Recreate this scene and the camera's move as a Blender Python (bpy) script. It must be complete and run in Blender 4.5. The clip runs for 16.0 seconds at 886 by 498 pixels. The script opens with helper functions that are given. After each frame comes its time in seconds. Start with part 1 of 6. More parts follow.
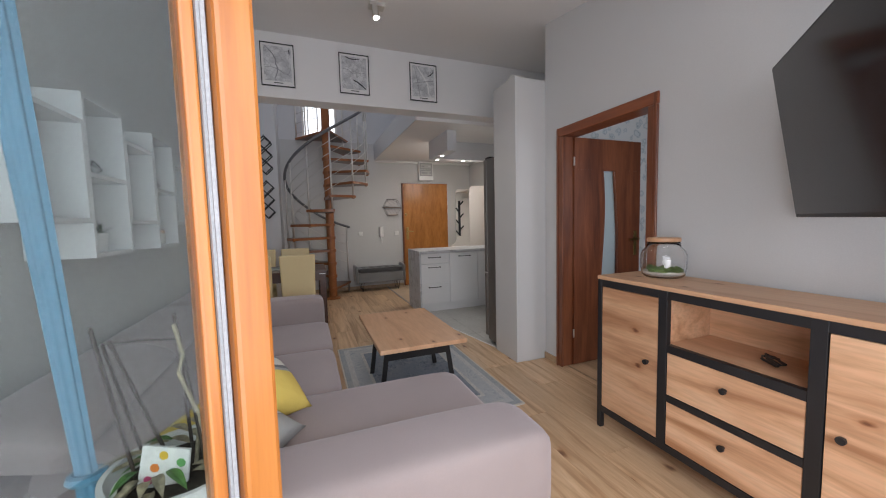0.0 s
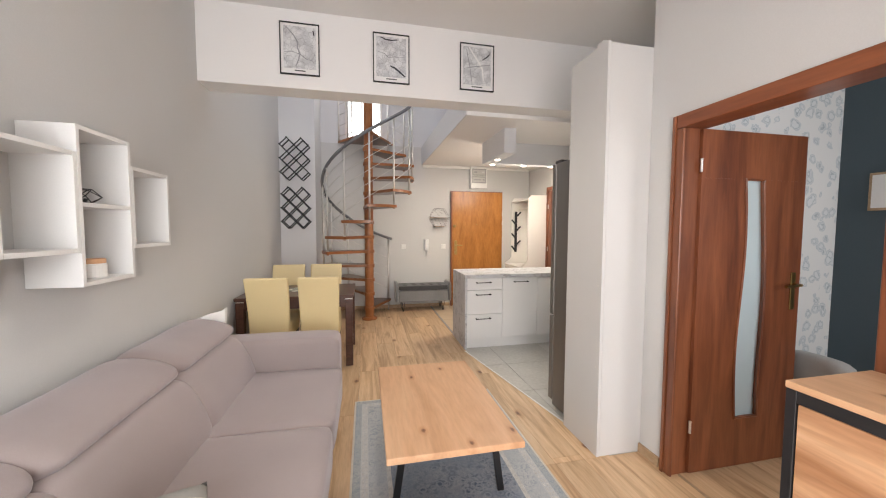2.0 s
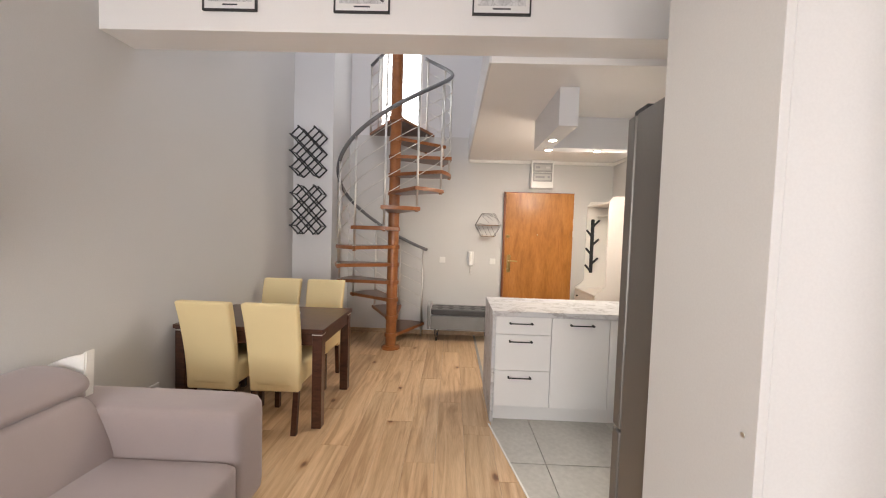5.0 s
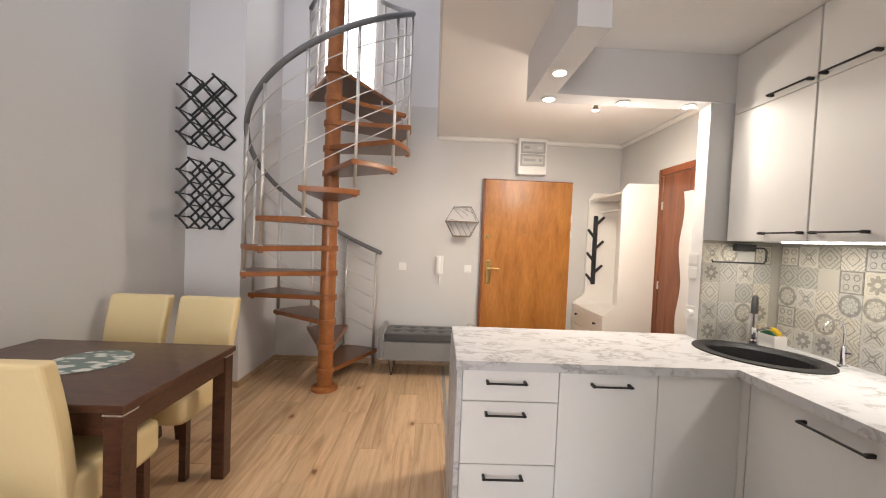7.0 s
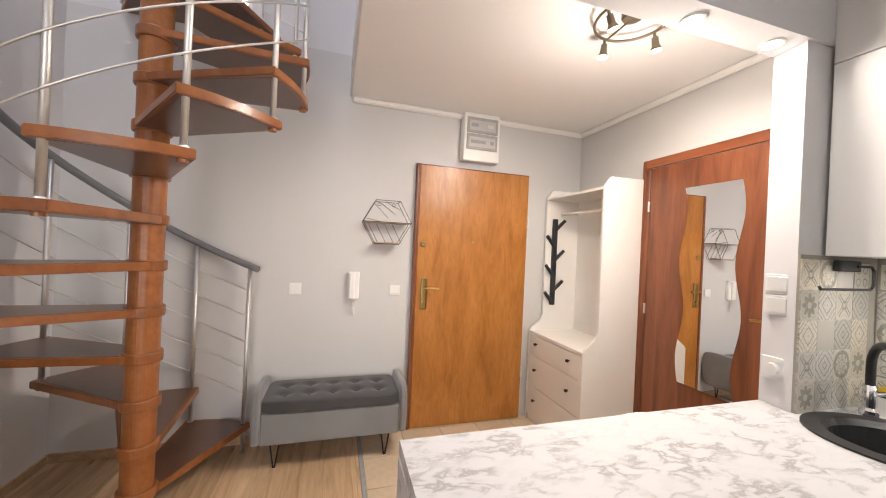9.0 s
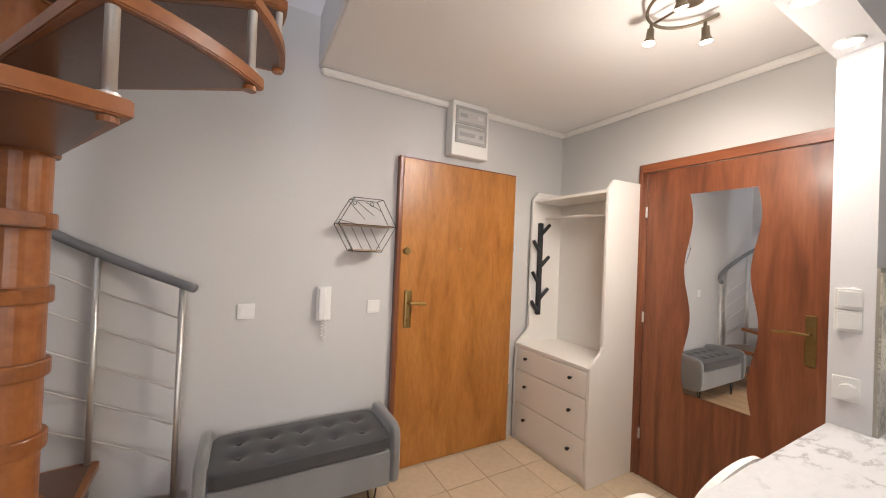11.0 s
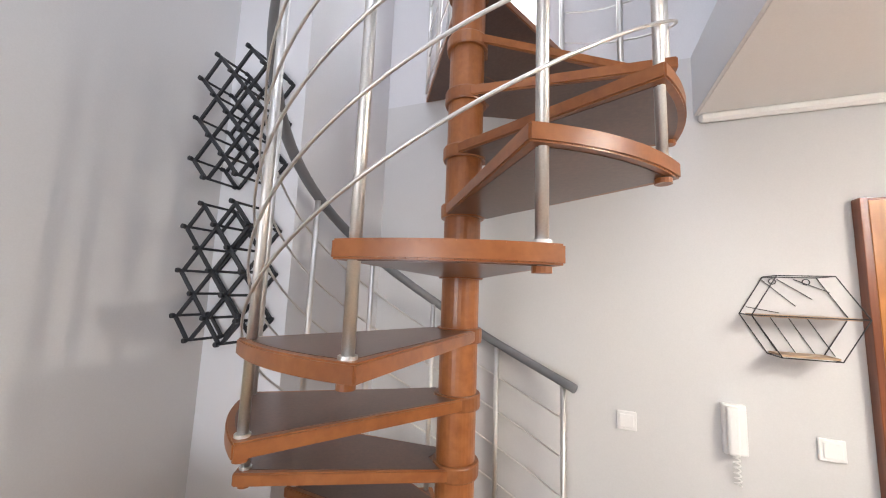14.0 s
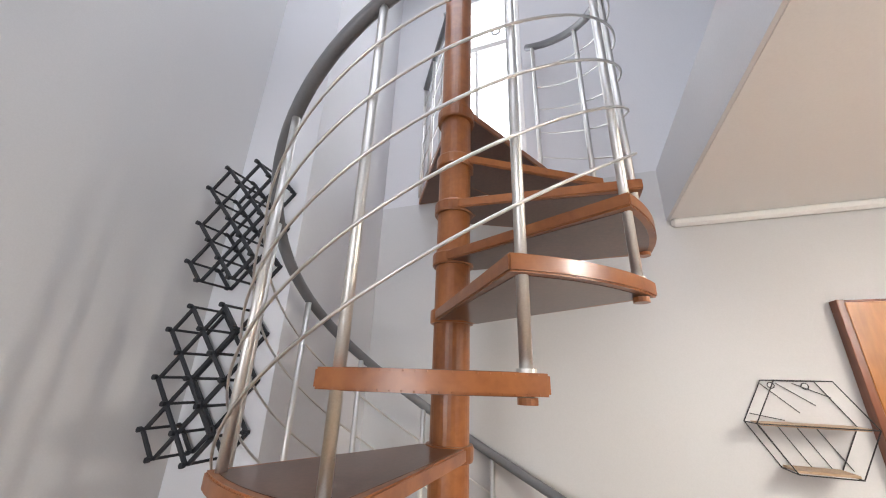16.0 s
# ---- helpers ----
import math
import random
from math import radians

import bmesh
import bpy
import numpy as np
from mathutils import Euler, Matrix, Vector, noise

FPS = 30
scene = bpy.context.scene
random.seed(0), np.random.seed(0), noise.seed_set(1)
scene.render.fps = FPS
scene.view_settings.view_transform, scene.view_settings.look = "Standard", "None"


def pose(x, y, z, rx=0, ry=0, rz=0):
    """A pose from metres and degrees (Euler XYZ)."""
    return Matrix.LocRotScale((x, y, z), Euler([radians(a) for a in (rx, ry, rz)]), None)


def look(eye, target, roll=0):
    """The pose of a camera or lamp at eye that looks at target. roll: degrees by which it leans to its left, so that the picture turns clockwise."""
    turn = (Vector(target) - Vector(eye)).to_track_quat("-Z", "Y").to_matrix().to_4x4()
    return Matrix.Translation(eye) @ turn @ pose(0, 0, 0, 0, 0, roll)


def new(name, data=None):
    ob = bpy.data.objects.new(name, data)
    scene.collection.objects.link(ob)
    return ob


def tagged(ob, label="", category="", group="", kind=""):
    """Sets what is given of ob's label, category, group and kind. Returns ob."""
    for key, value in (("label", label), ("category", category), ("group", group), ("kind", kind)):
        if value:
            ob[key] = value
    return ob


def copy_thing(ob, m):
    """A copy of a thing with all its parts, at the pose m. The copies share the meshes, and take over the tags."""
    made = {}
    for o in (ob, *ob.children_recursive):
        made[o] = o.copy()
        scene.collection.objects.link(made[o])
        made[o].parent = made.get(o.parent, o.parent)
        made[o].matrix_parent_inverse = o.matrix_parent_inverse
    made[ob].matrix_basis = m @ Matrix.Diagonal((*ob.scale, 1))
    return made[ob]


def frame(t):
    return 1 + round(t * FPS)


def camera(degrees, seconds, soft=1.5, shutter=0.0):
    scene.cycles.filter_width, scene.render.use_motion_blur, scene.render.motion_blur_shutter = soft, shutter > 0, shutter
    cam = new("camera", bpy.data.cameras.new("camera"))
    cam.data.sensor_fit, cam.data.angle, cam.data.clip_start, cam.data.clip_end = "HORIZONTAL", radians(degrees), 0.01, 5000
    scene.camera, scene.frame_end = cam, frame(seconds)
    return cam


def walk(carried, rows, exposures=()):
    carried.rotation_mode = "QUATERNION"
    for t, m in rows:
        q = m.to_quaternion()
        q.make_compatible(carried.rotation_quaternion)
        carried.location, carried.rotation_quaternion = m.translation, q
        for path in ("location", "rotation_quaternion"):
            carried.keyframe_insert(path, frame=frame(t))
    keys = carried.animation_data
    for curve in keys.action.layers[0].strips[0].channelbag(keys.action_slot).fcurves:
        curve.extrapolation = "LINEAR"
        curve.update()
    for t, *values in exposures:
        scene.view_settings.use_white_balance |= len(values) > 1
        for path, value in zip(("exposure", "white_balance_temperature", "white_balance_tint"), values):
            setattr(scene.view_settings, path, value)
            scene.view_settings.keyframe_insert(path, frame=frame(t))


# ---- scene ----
cam = camera(102.7, 16.0, soft=1.1)
# seconds, eye in metres, yaw, pitch and roll in degrees
ROWS = [
    (0.0, 0.0, 0.0, 1.26, -21.01, -4.34, 1.39),
    (0.5, 0.0599, 0.1717, 1.2695, -14.93, -4.23, 1.12),
    (1.0, 0.157, 0.4096, 1.2778, -14.88, -4.03, 0.42),
    (1.5, 0.2411, 0.6811, 1.3387, -15.2, -3.76, -0.08),
    (2.0, 0.3207, 0.7932, 1.3932, -12.3, -3.36, -0.19),
    (2.5, 0.4637, 0.8394, 1.4234, -4.99, -3.09, -0.06),
    (3.0, 0.6231, 0.9281, 1.4264, -1.78, -2.94, -0.34),
    (5.5, 1.1742, 2.2651, 1.4352, 1.5, -2.32, -1.89),
    (6.0, 1.2528, 2.5621, 1.4074, 1.13, -2.22, -2.06),
    (6.5, 1.2875, 2.839, 1.3867, 0.33, -1.99, -2.22),
    (7.0, 1.298, 3.1202, 1.382, -1.38, -1.61, -2.42),
    (7.5, 1.3152, 3.4109, 1.3766, -2.87, -1.35, -2.55),
    (8.0, 1.3222, 3.713, 1.3766, -4.44, -1.1, -2.5),
    (8.5, 1.2718, 4.0092, 1.4027, -10.1, -0.64, -2.69),
    (9.0, 1.2341, 4.2574, 1.4009, -16.68, -0.05, -2.63),
    (10.4, 1.03, 4.64, 1.425, -28.6, 0.1, -2.5),
    (11.3, 0.9127, 4.8227, 1.4340, -28.93, 0.74, -2.29),
    (11.5, 0.8842, 4.8390, 1.4276, -25.82, 0.52, -2.13),
    (12.0, 0.8678, 4.9322, 1.4493, -12.56, -1.23, -2.08),
    (12.5, 0.8529, 5.0308, 1.4550, 2.57, -0.80, -1.73),
    (13.0, 0.8458, 5.0989, 1.5057, 16.32, 0.40, -2.06),
    (13.5, 0.7928, 5.0996, 1.5669, 21.04, 3.22, -2.16),
    (14.0, 0.7644, 5.0696, 1.6221, 20.80, 6.83, -2.12),
    (14.5, 0.7651, 5.0499, 1.6587, 20.50, 10.39, -1.97),
    (15.0, 0.7810, 5.0434, 1.6742, 20.42, 13.75, -1.97),
    (15.5, 0.7929, 5.0410, 1.6806, 20.63, 17.16, -1.79),
    (16.0, 0.7915, 5.0389, 1.6972, 19.90, 20.18, -1.75),
]
# seconds, stops, white balance
EXPOSURES = [(0.0, -0.55, 6200, 9), (0.5, 0.05, 6350, 15), (1.0, 0.44, 6750, 11), (3.0, 0.62, 6850, 9), (5.5, 0.62, 6950, 11), (8.0, 0.7, 6800, 12), (9.0, 0.74, 6650, 13),
             (11.5, 0.44, 6500, 11), (12.0, 0.70, 6400, 10), (12.5, 0.88, 6350, 10), (13.0, 1.0, 6300, 10), (14.5, 1.08, 6250, 10), (16.0, 0.9, 6250, 9)]
walk(cam, [(t, pose(x, y, z, 90 + pitch, roll, yaw)) for t, x, y, z, yaw, pitch, roll in ROWS], EXPOSURES)

# ---- light ----
world = bpy.data.worlds.new("sky")
scene.world = world
world.use_nodes = True
sky = world.node_tree.nodes.new("ShaderNodeTexSky")
sky.sky_type, sky.sun_disc, sky.sun_elevation, sky.sun_rotation = "NISHITA", False, radians(40), radians(200)
world.node_tree.links.new(sky.outputs[0], world.node_tree.nodes["Background"].inputs[0])
world.node_tree.nodes["Background"].inputs[1].default_value = 0.12


def lamp(name, kind, m, power, colour=(1, 1, 1), size=0.1, size_y=None, spot=None, soft_edge=1.0):
    data = bpy.data.lights.new(name, kind)
    data.energy, data.color = power, colour
    if kind == "AREA":
        data.size = size
        if size_y:
            data.shape, data.size_y = "RECTANGLE", size_y
    elif kind == "SUN":
        data.angle = size
    else:
        data.shadow_soft_size = size
    if spot:
        data.spot_size, data.spot_blend = radians(spot), soft_edge
    ob = new(name, data)
    ob.matrix_world = m
    return ob


WARM, DAY, COOL = (1.0, 0.90, 0.79), (0.945, 0.93, 0.985), (0.89, 0.90, 1.0)
lamp("sun", "SUN", look((0, -5, 6), (0.6, 0, 1)), 0.5, (1, 0.95, 0.88), radians(15))
lamp("balcony_daylight", "AREA", look((0.3, -0.5, 1.4), (0.45, 3, 1.1)), 84, DAY, 2.0, 2.1)
lamp("gallery_daylight", "AREA", look((0.4, 5.2, 4.85), (0.3, 5.6, 2)), 18, COOL, 1.6, 1.6)
lamp("bedroom_daylight", "AREA", look((3.0, 0.35, 1.5), (2.9, 2.5, 1.2)), 15, DAY, 0.9, 1.3)
SPOTS = ((1.875, 4.86), (1.925, 5.18), (2.36, 5.18), (2.75, 5.18))
for x, y in SPOTS:
    lamp("soffit_spot_light", "SPOT", look((x, y, 2.20), (x, y, 0)), 2.3, (1, 0.93, 0.84), 0.02, spot=176, soft_edge=0.3)
LXC, LYC = 2.44, 5.53
for a, tx, ty, tz, power in ((190, 0.4, 5.7, 0.0, 31), (10, 3.2, 5.9, 1.2, 17), (95, 2.0, 6.6, 0.9, 21)):
    e = (LXC + 0.17 * math.cos(radians(a)), LYC + 0.17 * math.sin(radians(a)), 2.345)
    lamp("hall_lamp_light", "SPOT", look(e, (tx, ty, tz)), power, WARM, 0.02, spot=132, soft_edge=0.8)
# fill point added below the lamp to lift the ceiling and upper walls
lamp("hall_fill_light", "POINT", pose(LXC, LYC, 2.02), 9.0, WARM, 0.06)
lamp("under_cabinet_light", "AREA", look((3.03, 4.40, 1.425), (3.10, 4.40, 0)), 4.0, (1, 0.95, 0.88), 1.2, 0.03)
lamp("living_spot_light", "SPOT", look((0.575, 2.81, 2.80), (0.6, 2.6, 0)), 30, WARM, 0.03, spot=130)

# ---- materials ----
def mat(name, colour, rough=0.5, metal=0.0, var=0.06, scale=6.0, fine=60.0, bump=0.05, depth=0.002, stretch=(1, 1, 1), second=None, coat=0.0, sheen=0.0, random_value=0.0, spec=None):
    """A surface with two scales of variation and a fine relief. second: the colour of streaks or stains."""
    m = bpy.data.materials.new(name)
    m.use_nodes = True
    nt = m.node_tree
    nodes, links = nt.nodes, nt.links
    b = nodes["Principled BSDF"]
    tc = nodes.new("ShaderNodeTexCoord")
    mp = nodes.new("ShaderNodeMapping")
    mp.inputs["Scale"].default_value = stretch
    links.new(tc.outputs["Object"], mp.inputs["Vector"])
    n1, n2 = nodes.new("ShaderNodeTexNoise"), nodes.new("ShaderNodeTexNoise")
    for n, sc, det in ((n1, scale, 4), (n2, fine, 3)):
        links.new(mp.outputs[0], n.inputs["Vector"])
        n.inputs["Scale"].default_value, n.inputs["Detail"].default_value = sc, det
    mix = nodes.new("ShaderNodeMix")
    mix.data_type = "RGBA"
    c = Vector(colour[:3])
    lo = second if second else tuple(c * (1 - 2 * var))
    mix.inputs["A"].default_value, mix.inputs["B"].default_value = (*lo, 1), (*(c if second else c * (1 + var)), 1)
    links.new(n1.outputs["Fac"], mix.inputs["Factor"])
    hsv = nodes.new("ShaderNodeHueSaturation")
    links.new(mix.outputs["Result"], hsv.inputs["Color"])
    mr = nodes.new("ShaderNodeMapRange")
    links.new(n2.outputs["Fac"], mr.inputs["Value"])
    mr.inputs["From Min"].default_value, mr.inputs["From Max"].default_value = 0.3, 0.7
    mr.inputs["To Min"].default_value, mr.inputs["To Max"].default_value = 1 - var, 1 + var
    value = mr.outputs[0]
    if random_value:
        info = nodes.new("ShaderNodeObjectInfo")
        r = nodes.new("ShaderNodeMapRange")
        links.new(info.outputs["Random"], r.inputs["Value"])
        r.inputs["To Min"].default_value, r.inputs["To Max"].default_value = 1 - random_value, 1 + random_value
        mul = nodes.new("ShaderNodeMath")
        mul.operation = "MULTIPLY"
        links.new(value, mul.inputs[0])
        links.new(r.outputs[0], mul.inputs[1])
        value = mul.outputs[0]
    links.new(value, hsv.inputs["Value"])
    links.new(hsv.outputs[0], b.inputs["Base Color"])
    b.inputs["Roughness"].default_value, b.inputs["Metallic"].default_value = rough, metal
    b.inputs["Coat Weight"].default_value = coat
    b.inputs["Sheen Weight"].default_value = sheen
    if spec is not None:
        b.inputs["Specular IOR Level"].default_value = spec
    if bump:
        bp = nodes.new("ShaderNodeBump")
        bp.inputs["Strength"].default_value, bp.inputs["Distance"].default_value = bump, depth
        links.new(n2.outputs["Fac"], bp.inputs["Height"])
        links.new(bp.outputs[0], b.inputs["Normal"])
    return m


def ramp_between(nt, fac, stops):
    r = nt.nodes.new("ShaderNodeValToRGB")
    e = r.color_ramp.elements
    e[0].position, e[0].color = stops[0][0], (*stops[0][1], 1)
    e[1].position, e[1].color = stops[-1][0], (*stops[-1][1], 1)
    for p, c in stops[1:-1]:
        n = e.new(p)
        n.color = (*c, 1)
    nt.links.new(fac, r.inputs[0])
    return r.outputs[0]


def wood(name, dark, mid, light, along=(7, 0.7, 7), rough=0.45, knots=0.0, coat=0.0, jitter=True, bump=0.12, ring=3.0, streak=0.55, flat="xy"):
    """Wood grain that runs along one axis, each board with its own piece of the pattern."""
    m = bpy.data.materials.new(name)
    m.use_nodes = True
    nt = m.node_tree
    nodes, links = nt.nodes, nt.links
    b = nodes["Principled BSDF"]
    tc, mp = nodes.new("ShaderNodeTexCoord"), nodes.new("ShaderNodeMapping")
    mp.inputs["Scale"].default_value = along
    links.new(tc.outputs["Object"], mp.inputs["Vector"])
    if jitter:
        info = nodes.new("ShaderNodeObjectInfo")
        mul = nodes.new("ShaderNodeVectorMath")
        mul.operation = "SCALE"
        cx = nodes.new("ShaderNodeCombineXYZ")
        for i in range(3):
            links.new(info.outputs["Random"], cx.inputs[i])
        links.new(cx.outputs[0], mul.inputs[0])
        mul.inputs["Scale"].default_value = 57.0
        links.new(mul.outputs[0], mp.inputs["Location"])
    n1, n2, n3 = (nodes.new("ShaderNodeTexNoise") for _ in range(3))
    for n, sc, det, dist in ((n1, ring, 5, 1.2), (n2, ring * 9, 6, 0.3), (n3, 0.6, 2, 0)):
        links.new(mp.outputs[0], n.inputs["Vector"])
        n.inputs["Scale"].default_value, n.inputs["Detail"].default_value, n.inputs["Distortion"].default_value = sc, det, dist
    colour = ramp_between(nt, n1.outputs["Fac"], [(0.3, dark), (0.48, mid), (0.7, light)])
    fine = ramp_between(nt, n2.outputs["Fac"], [(0.35, (0.72, 0.70, 0.68)), (0.6, (1, 1, 1))])
    mix = nodes.new("ShaderNodeMix")
    mix.data_type, mix.blend_type = "RGBA", "MULTIPLY"
    mix.inputs["Factor"].default_value = streak
    links.new(colour, mix.inputs["A"])
    links.new(fine, mix.inputs["B"])
    out = mix.outputs["Result"]
    if knots:
        vo = nodes.new("ShaderNodeTexVoronoi")
        vo.voronoi_dimensions = "2D"
        vo.inputs["Scale"].default_value = 1.0
        m2 = nodes.new("ShaderNodeMapping")
        m2.inputs["Scale"].default_value = tuple(knots * a for a in ((1, 0.55, 1) if along[1] < along[0] else (0.55, 1, 1)))
        links.new(tc.outputs["Object"], m2.inputs["Vector"])
        if jitter:
            links.new(mul.outputs[0], m2.inputs["Location"])
        if flat == "yz":
            m2.inputs["Rotation"].default_value = (0, radians(90), 0)
        warp, wadd = nodes.new("ShaderNodeTexNoise"), nodes.new("ShaderNodeMix")
        wadd.data_type = "RGBA"
        warp.inputs["Scale"].default_value, wadd.inputs["Factor"].default_value = 9.0, 0.06
        links.new(m2.outputs[0], warp.inputs["Vector"])
        links.new(m2.outputs[0], wadd.inputs["A"])
        links.new(warp.outputs["Color"], wadd.inputs["B"])
        links.new(wadd.outputs["Result"], vo.inputs["Vector"])
        k = ramp_between(nt, vo.outputs["Distance"], [(0.014, (0.22, 0.12, 0.08)), (0.03, (0.52, 0.38, 0.30)), (0.045, (0.86, 0.78, 0.72)), (0.10, (1, 1, 1))])
        mk = nodes.new("ShaderNodeMix")
        mk.data_type, mk.blend_type = "RGBA", "MULTIPLY"
        mk.inputs["Factor"].default_value = 0.9
        links.new(out, mk.inputs["A"])
        links.new(k, mk.inputs["B"])
        out = mk.outputs["Result"]
    if jitter:
        hsv = nodes.new("ShaderNodeHueSaturation")
        r = nodes.new("ShaderNodeMapRange")
        links.new(info.outputs["Random"], r.inputs["Value"])
        r.inputs["To Min"].default_value, r.inputs["To Max"].default_value = 0.88, 1.1
        links.new(r.outputs[0], hsv.inputs["Value"])
        links.new(out, hsv.inputs["Color"])
        out = hsv.outputs[0]
    links.new(out, b.inputs["Base Color"])
    b.inputs["Roughness"].default_value, b.inputs["Coat Weight"].default_value = rough, coat
    b.inputs["Coat Roughness"].default_value = 0.2
    bp = nodes.new("ShaderNodeBump")
    bp.inputs["Strength"].default_value, bp.inputs["Distance"].default_value = bump, 0.001
    links.new(n2.outputs["Fac"], bp.inputs["Height"])
    links.new(bp.outputs[0], b.inputs["Normal"])
    return m


def glow(name, colour, strength):
    m = bpy.data.materials.new(name)
    m.use_nodes = True
    b = m.node_tree.nodes["Principled BSDF"]
    b.inputs["Base Color"].default_value = (0.9, 0.9, 0.9, 1)
    b.inputs["Emission Color"].default_value, b.inputs["Emission Strength"].default_value = (*colour, 1), strength
    return m


def glass(name, colour=(1, 1, 1), rough=0.0, ior=1.45):
    m = bpy.data.materials.new(name)
    m.use_nodes = True
    b = m.node_tree.nodes["Principled BSDF"]
    b.inputs["Base Color"].default_value = (*colour, 1)
    b.inputs["Transmission Weight"].default_value, b.inputs["Roughness"].default_value, b.inputs["IOR"].default_value = 1.0, rough, ior
    return m


M_WALL = mat("grey_wall_paint", (0.605, 0.604, 0.596), 0.85, var=0.02, scale=1.2, fine=180, bump=0.12, depth=0.0015)
M_UPPER = mat("pale_lilac_wall_tone", (0.70, 0.705, 0.72), 0.85, var=0.02, scale=1.2, fine=180, bump=0.12, depth=0.0015)
M_WHITE = mat("white_ceiling_paint", (0.85, 0.84, 0.83), 0.88, var=0.015, scale=1.0, fine=160, bump=0.1, depth=0.0015)
M_TRIM = mat("white_trim_paint", (0.84, 0.83, 0.80), 0.5, var=0.02, scale=3, fine=90, bump=0.04)
M_TALL = mat("white_matt_lacquer", (0.62, 0.62, 0.61), 0.5, var=0.02, scale=2.0, fine=180, bump=0.03, depth=0.0006)
M_BOARD = mat("white_melamine", (0.75, 0.75, 0.74), 0.45, var=0.015, scale=2.5, fine=220, bump=0.03, depth=0.0006)
M_CREAM = mat("cream_melamine", (0.84, 0.82, 0.78), 0.42, var=0.02, scale=3, fine=200, bump=0.04, depth=0.0006)
M_KITCH = mat("pale_grey_cabinet_front", (0.83, 0.83, 0.82), 0.42, var=0.015, scale=3, fine=260, bump=0.06, depth=0.0006)
M_OAKF = wood("oak_laminate", (0.46, 0.285, 0.155), (0.64, 0.435, 0.255), (0.74, 0.54, 0.34), (8, 0.6, 8), 0.38, knots=2.2, streak=0.4, ring=2.0)
M_BASE = wood("oak_baseboard", (0.36, 0.24, 0.14), (0.45, 0.31, 0.19), (0.52, 0.38, 0.25), (4, 4, 12), 0.45)
M_WOTAN = wood("light_oak_veneer", (0.62, 0.345, 0.185), (0.73, 0.435, 0.25), (0.78, 0.50, 0.30), (5, 0.7, 5), 0.42, knots=4.0, ring=1.3, streak=0.28)
M_WOTANV = wood("light_oak_front", (0.46, 0.225, 0.11), (0.73, 0.435, 0.25), (0.80, 0.53, 0.33), (5, 0.75, 7.5), 0.45, knots=3.6, ring=1.1, streak=0.5, flat="yz")
M_CHERRY = wood("cherry_door_veneer", (0.125, 0.036, 0.016), (0.215, 0.068, 0.028), (0.29, 0.10, 0.043), (5, 5, 0.5), 0.33, coat=0.2, ring=1.7, streak=0.55)
M_CHERRYL = wood("cherry_leaf_veneer", (0.125, 0.036, 0.016), (0.215, 0.068, 0.028), (0.29, 0.10, 0.043), (5, 5, 0.5), 0.33, coat=0.2, ring=1.7, streak=0.55, jitter=False)
M_CHERRYH = wood("cherry_head_veneer", (0.16, 0.042, 0.016), (0.25, 0.075, 0.028), (0.31, 0.10, 0.04), (5, 0.5, 5), 0.33, coat=0.2, ring=1.5, streak=0.5)
M_ALDER = wood("orange_alder_veneer", (0.30, 0.108, 0.02), (0.405, 0.16, 0.032), (0.47, 0.20, 0.046), (4, 4, 0.9), 0.35, coat=0.2, ring=1.6, streak=0.5)
M_PINE = wood("orange_window_frame_wood", (0.35, 0.11, 0.018), (0.43, 0.15, 0.026), (0.50, 0.19, 0.04), (10, 10, 0.6), 0.35, coat=0.3, ring=1.6, streak=0.3)
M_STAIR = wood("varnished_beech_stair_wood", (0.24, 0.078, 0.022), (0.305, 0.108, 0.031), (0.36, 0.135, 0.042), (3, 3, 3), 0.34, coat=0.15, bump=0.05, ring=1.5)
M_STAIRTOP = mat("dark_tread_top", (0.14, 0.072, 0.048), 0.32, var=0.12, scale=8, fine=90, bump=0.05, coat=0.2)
M_WENGE = wood("dark_wenge_table_wood", (0.040, 0.013, 0.008), (0.068, 0.024, 0.013), (0.095, 0.037, 0.021), (3, 12, 12), 0.32, coat=0.3)
M_STEEL = mat("brushed_steel", (0.74, 0.73, 0.70), 0.45, 1.0, var=0.05, scale=20, fine=300, bump=0.03)
M_RAIL = mat("grey_rubber_handrail", (0.17, 0.175, 0.185), 0.42, var=0.05, scale=20, fine=200, bump=0.03)
M_BLACK = mat("black_powder_coat", (0.018, 0.018, 0.02), 0.45, var=0.1, scale=12, fine=300, bump=0.06, depth=0.0005)
M_LATTICE = mat("black_stained_wood", (0.022, 0.024, 0.028), 0.5, var=0.15, scale=14, fine=120, bump=0.15)
M_SOFA = mat("taupe_sofa_fabric", (0.355, 0.297, 0.285), 0.95, var=0.07, scale=3, fine=420, bump=0.35, depth=0.0012, sheen=0.4)
M_SOFA.node_tree.nodes["Principled BSDF"].inputs["Sheen Tint"].default_value = (0.95, 0.92, 1.0, 1)
M_CREAMLEATHER = mat("cream_leatherette", (0.83, 0.68, 0.38), 0.42, var=0.025, scale=4, fine=260, bump=0.06, depth=0.0008)
M_VELVETD = mat("charcoal_velvet", (0.042, 0.043, 0.046), 0.6, var=0.2, scale=9, fine=200, bump=0.2, sheen=0.3)
M_VELVET = mat("grey_velvet", (0.20, 0.205, 0.21), 0.75, var=0.12, scale=6, fine=200, bump=0.2, sheen=0.6)
M_FRIDGE = mat("dark_graphite_steel", (0.19, 0.18, 0.17), 0.4, 0.5, var=0.04, scale=3, fine=260, bump=0.04, depth=0.0004)
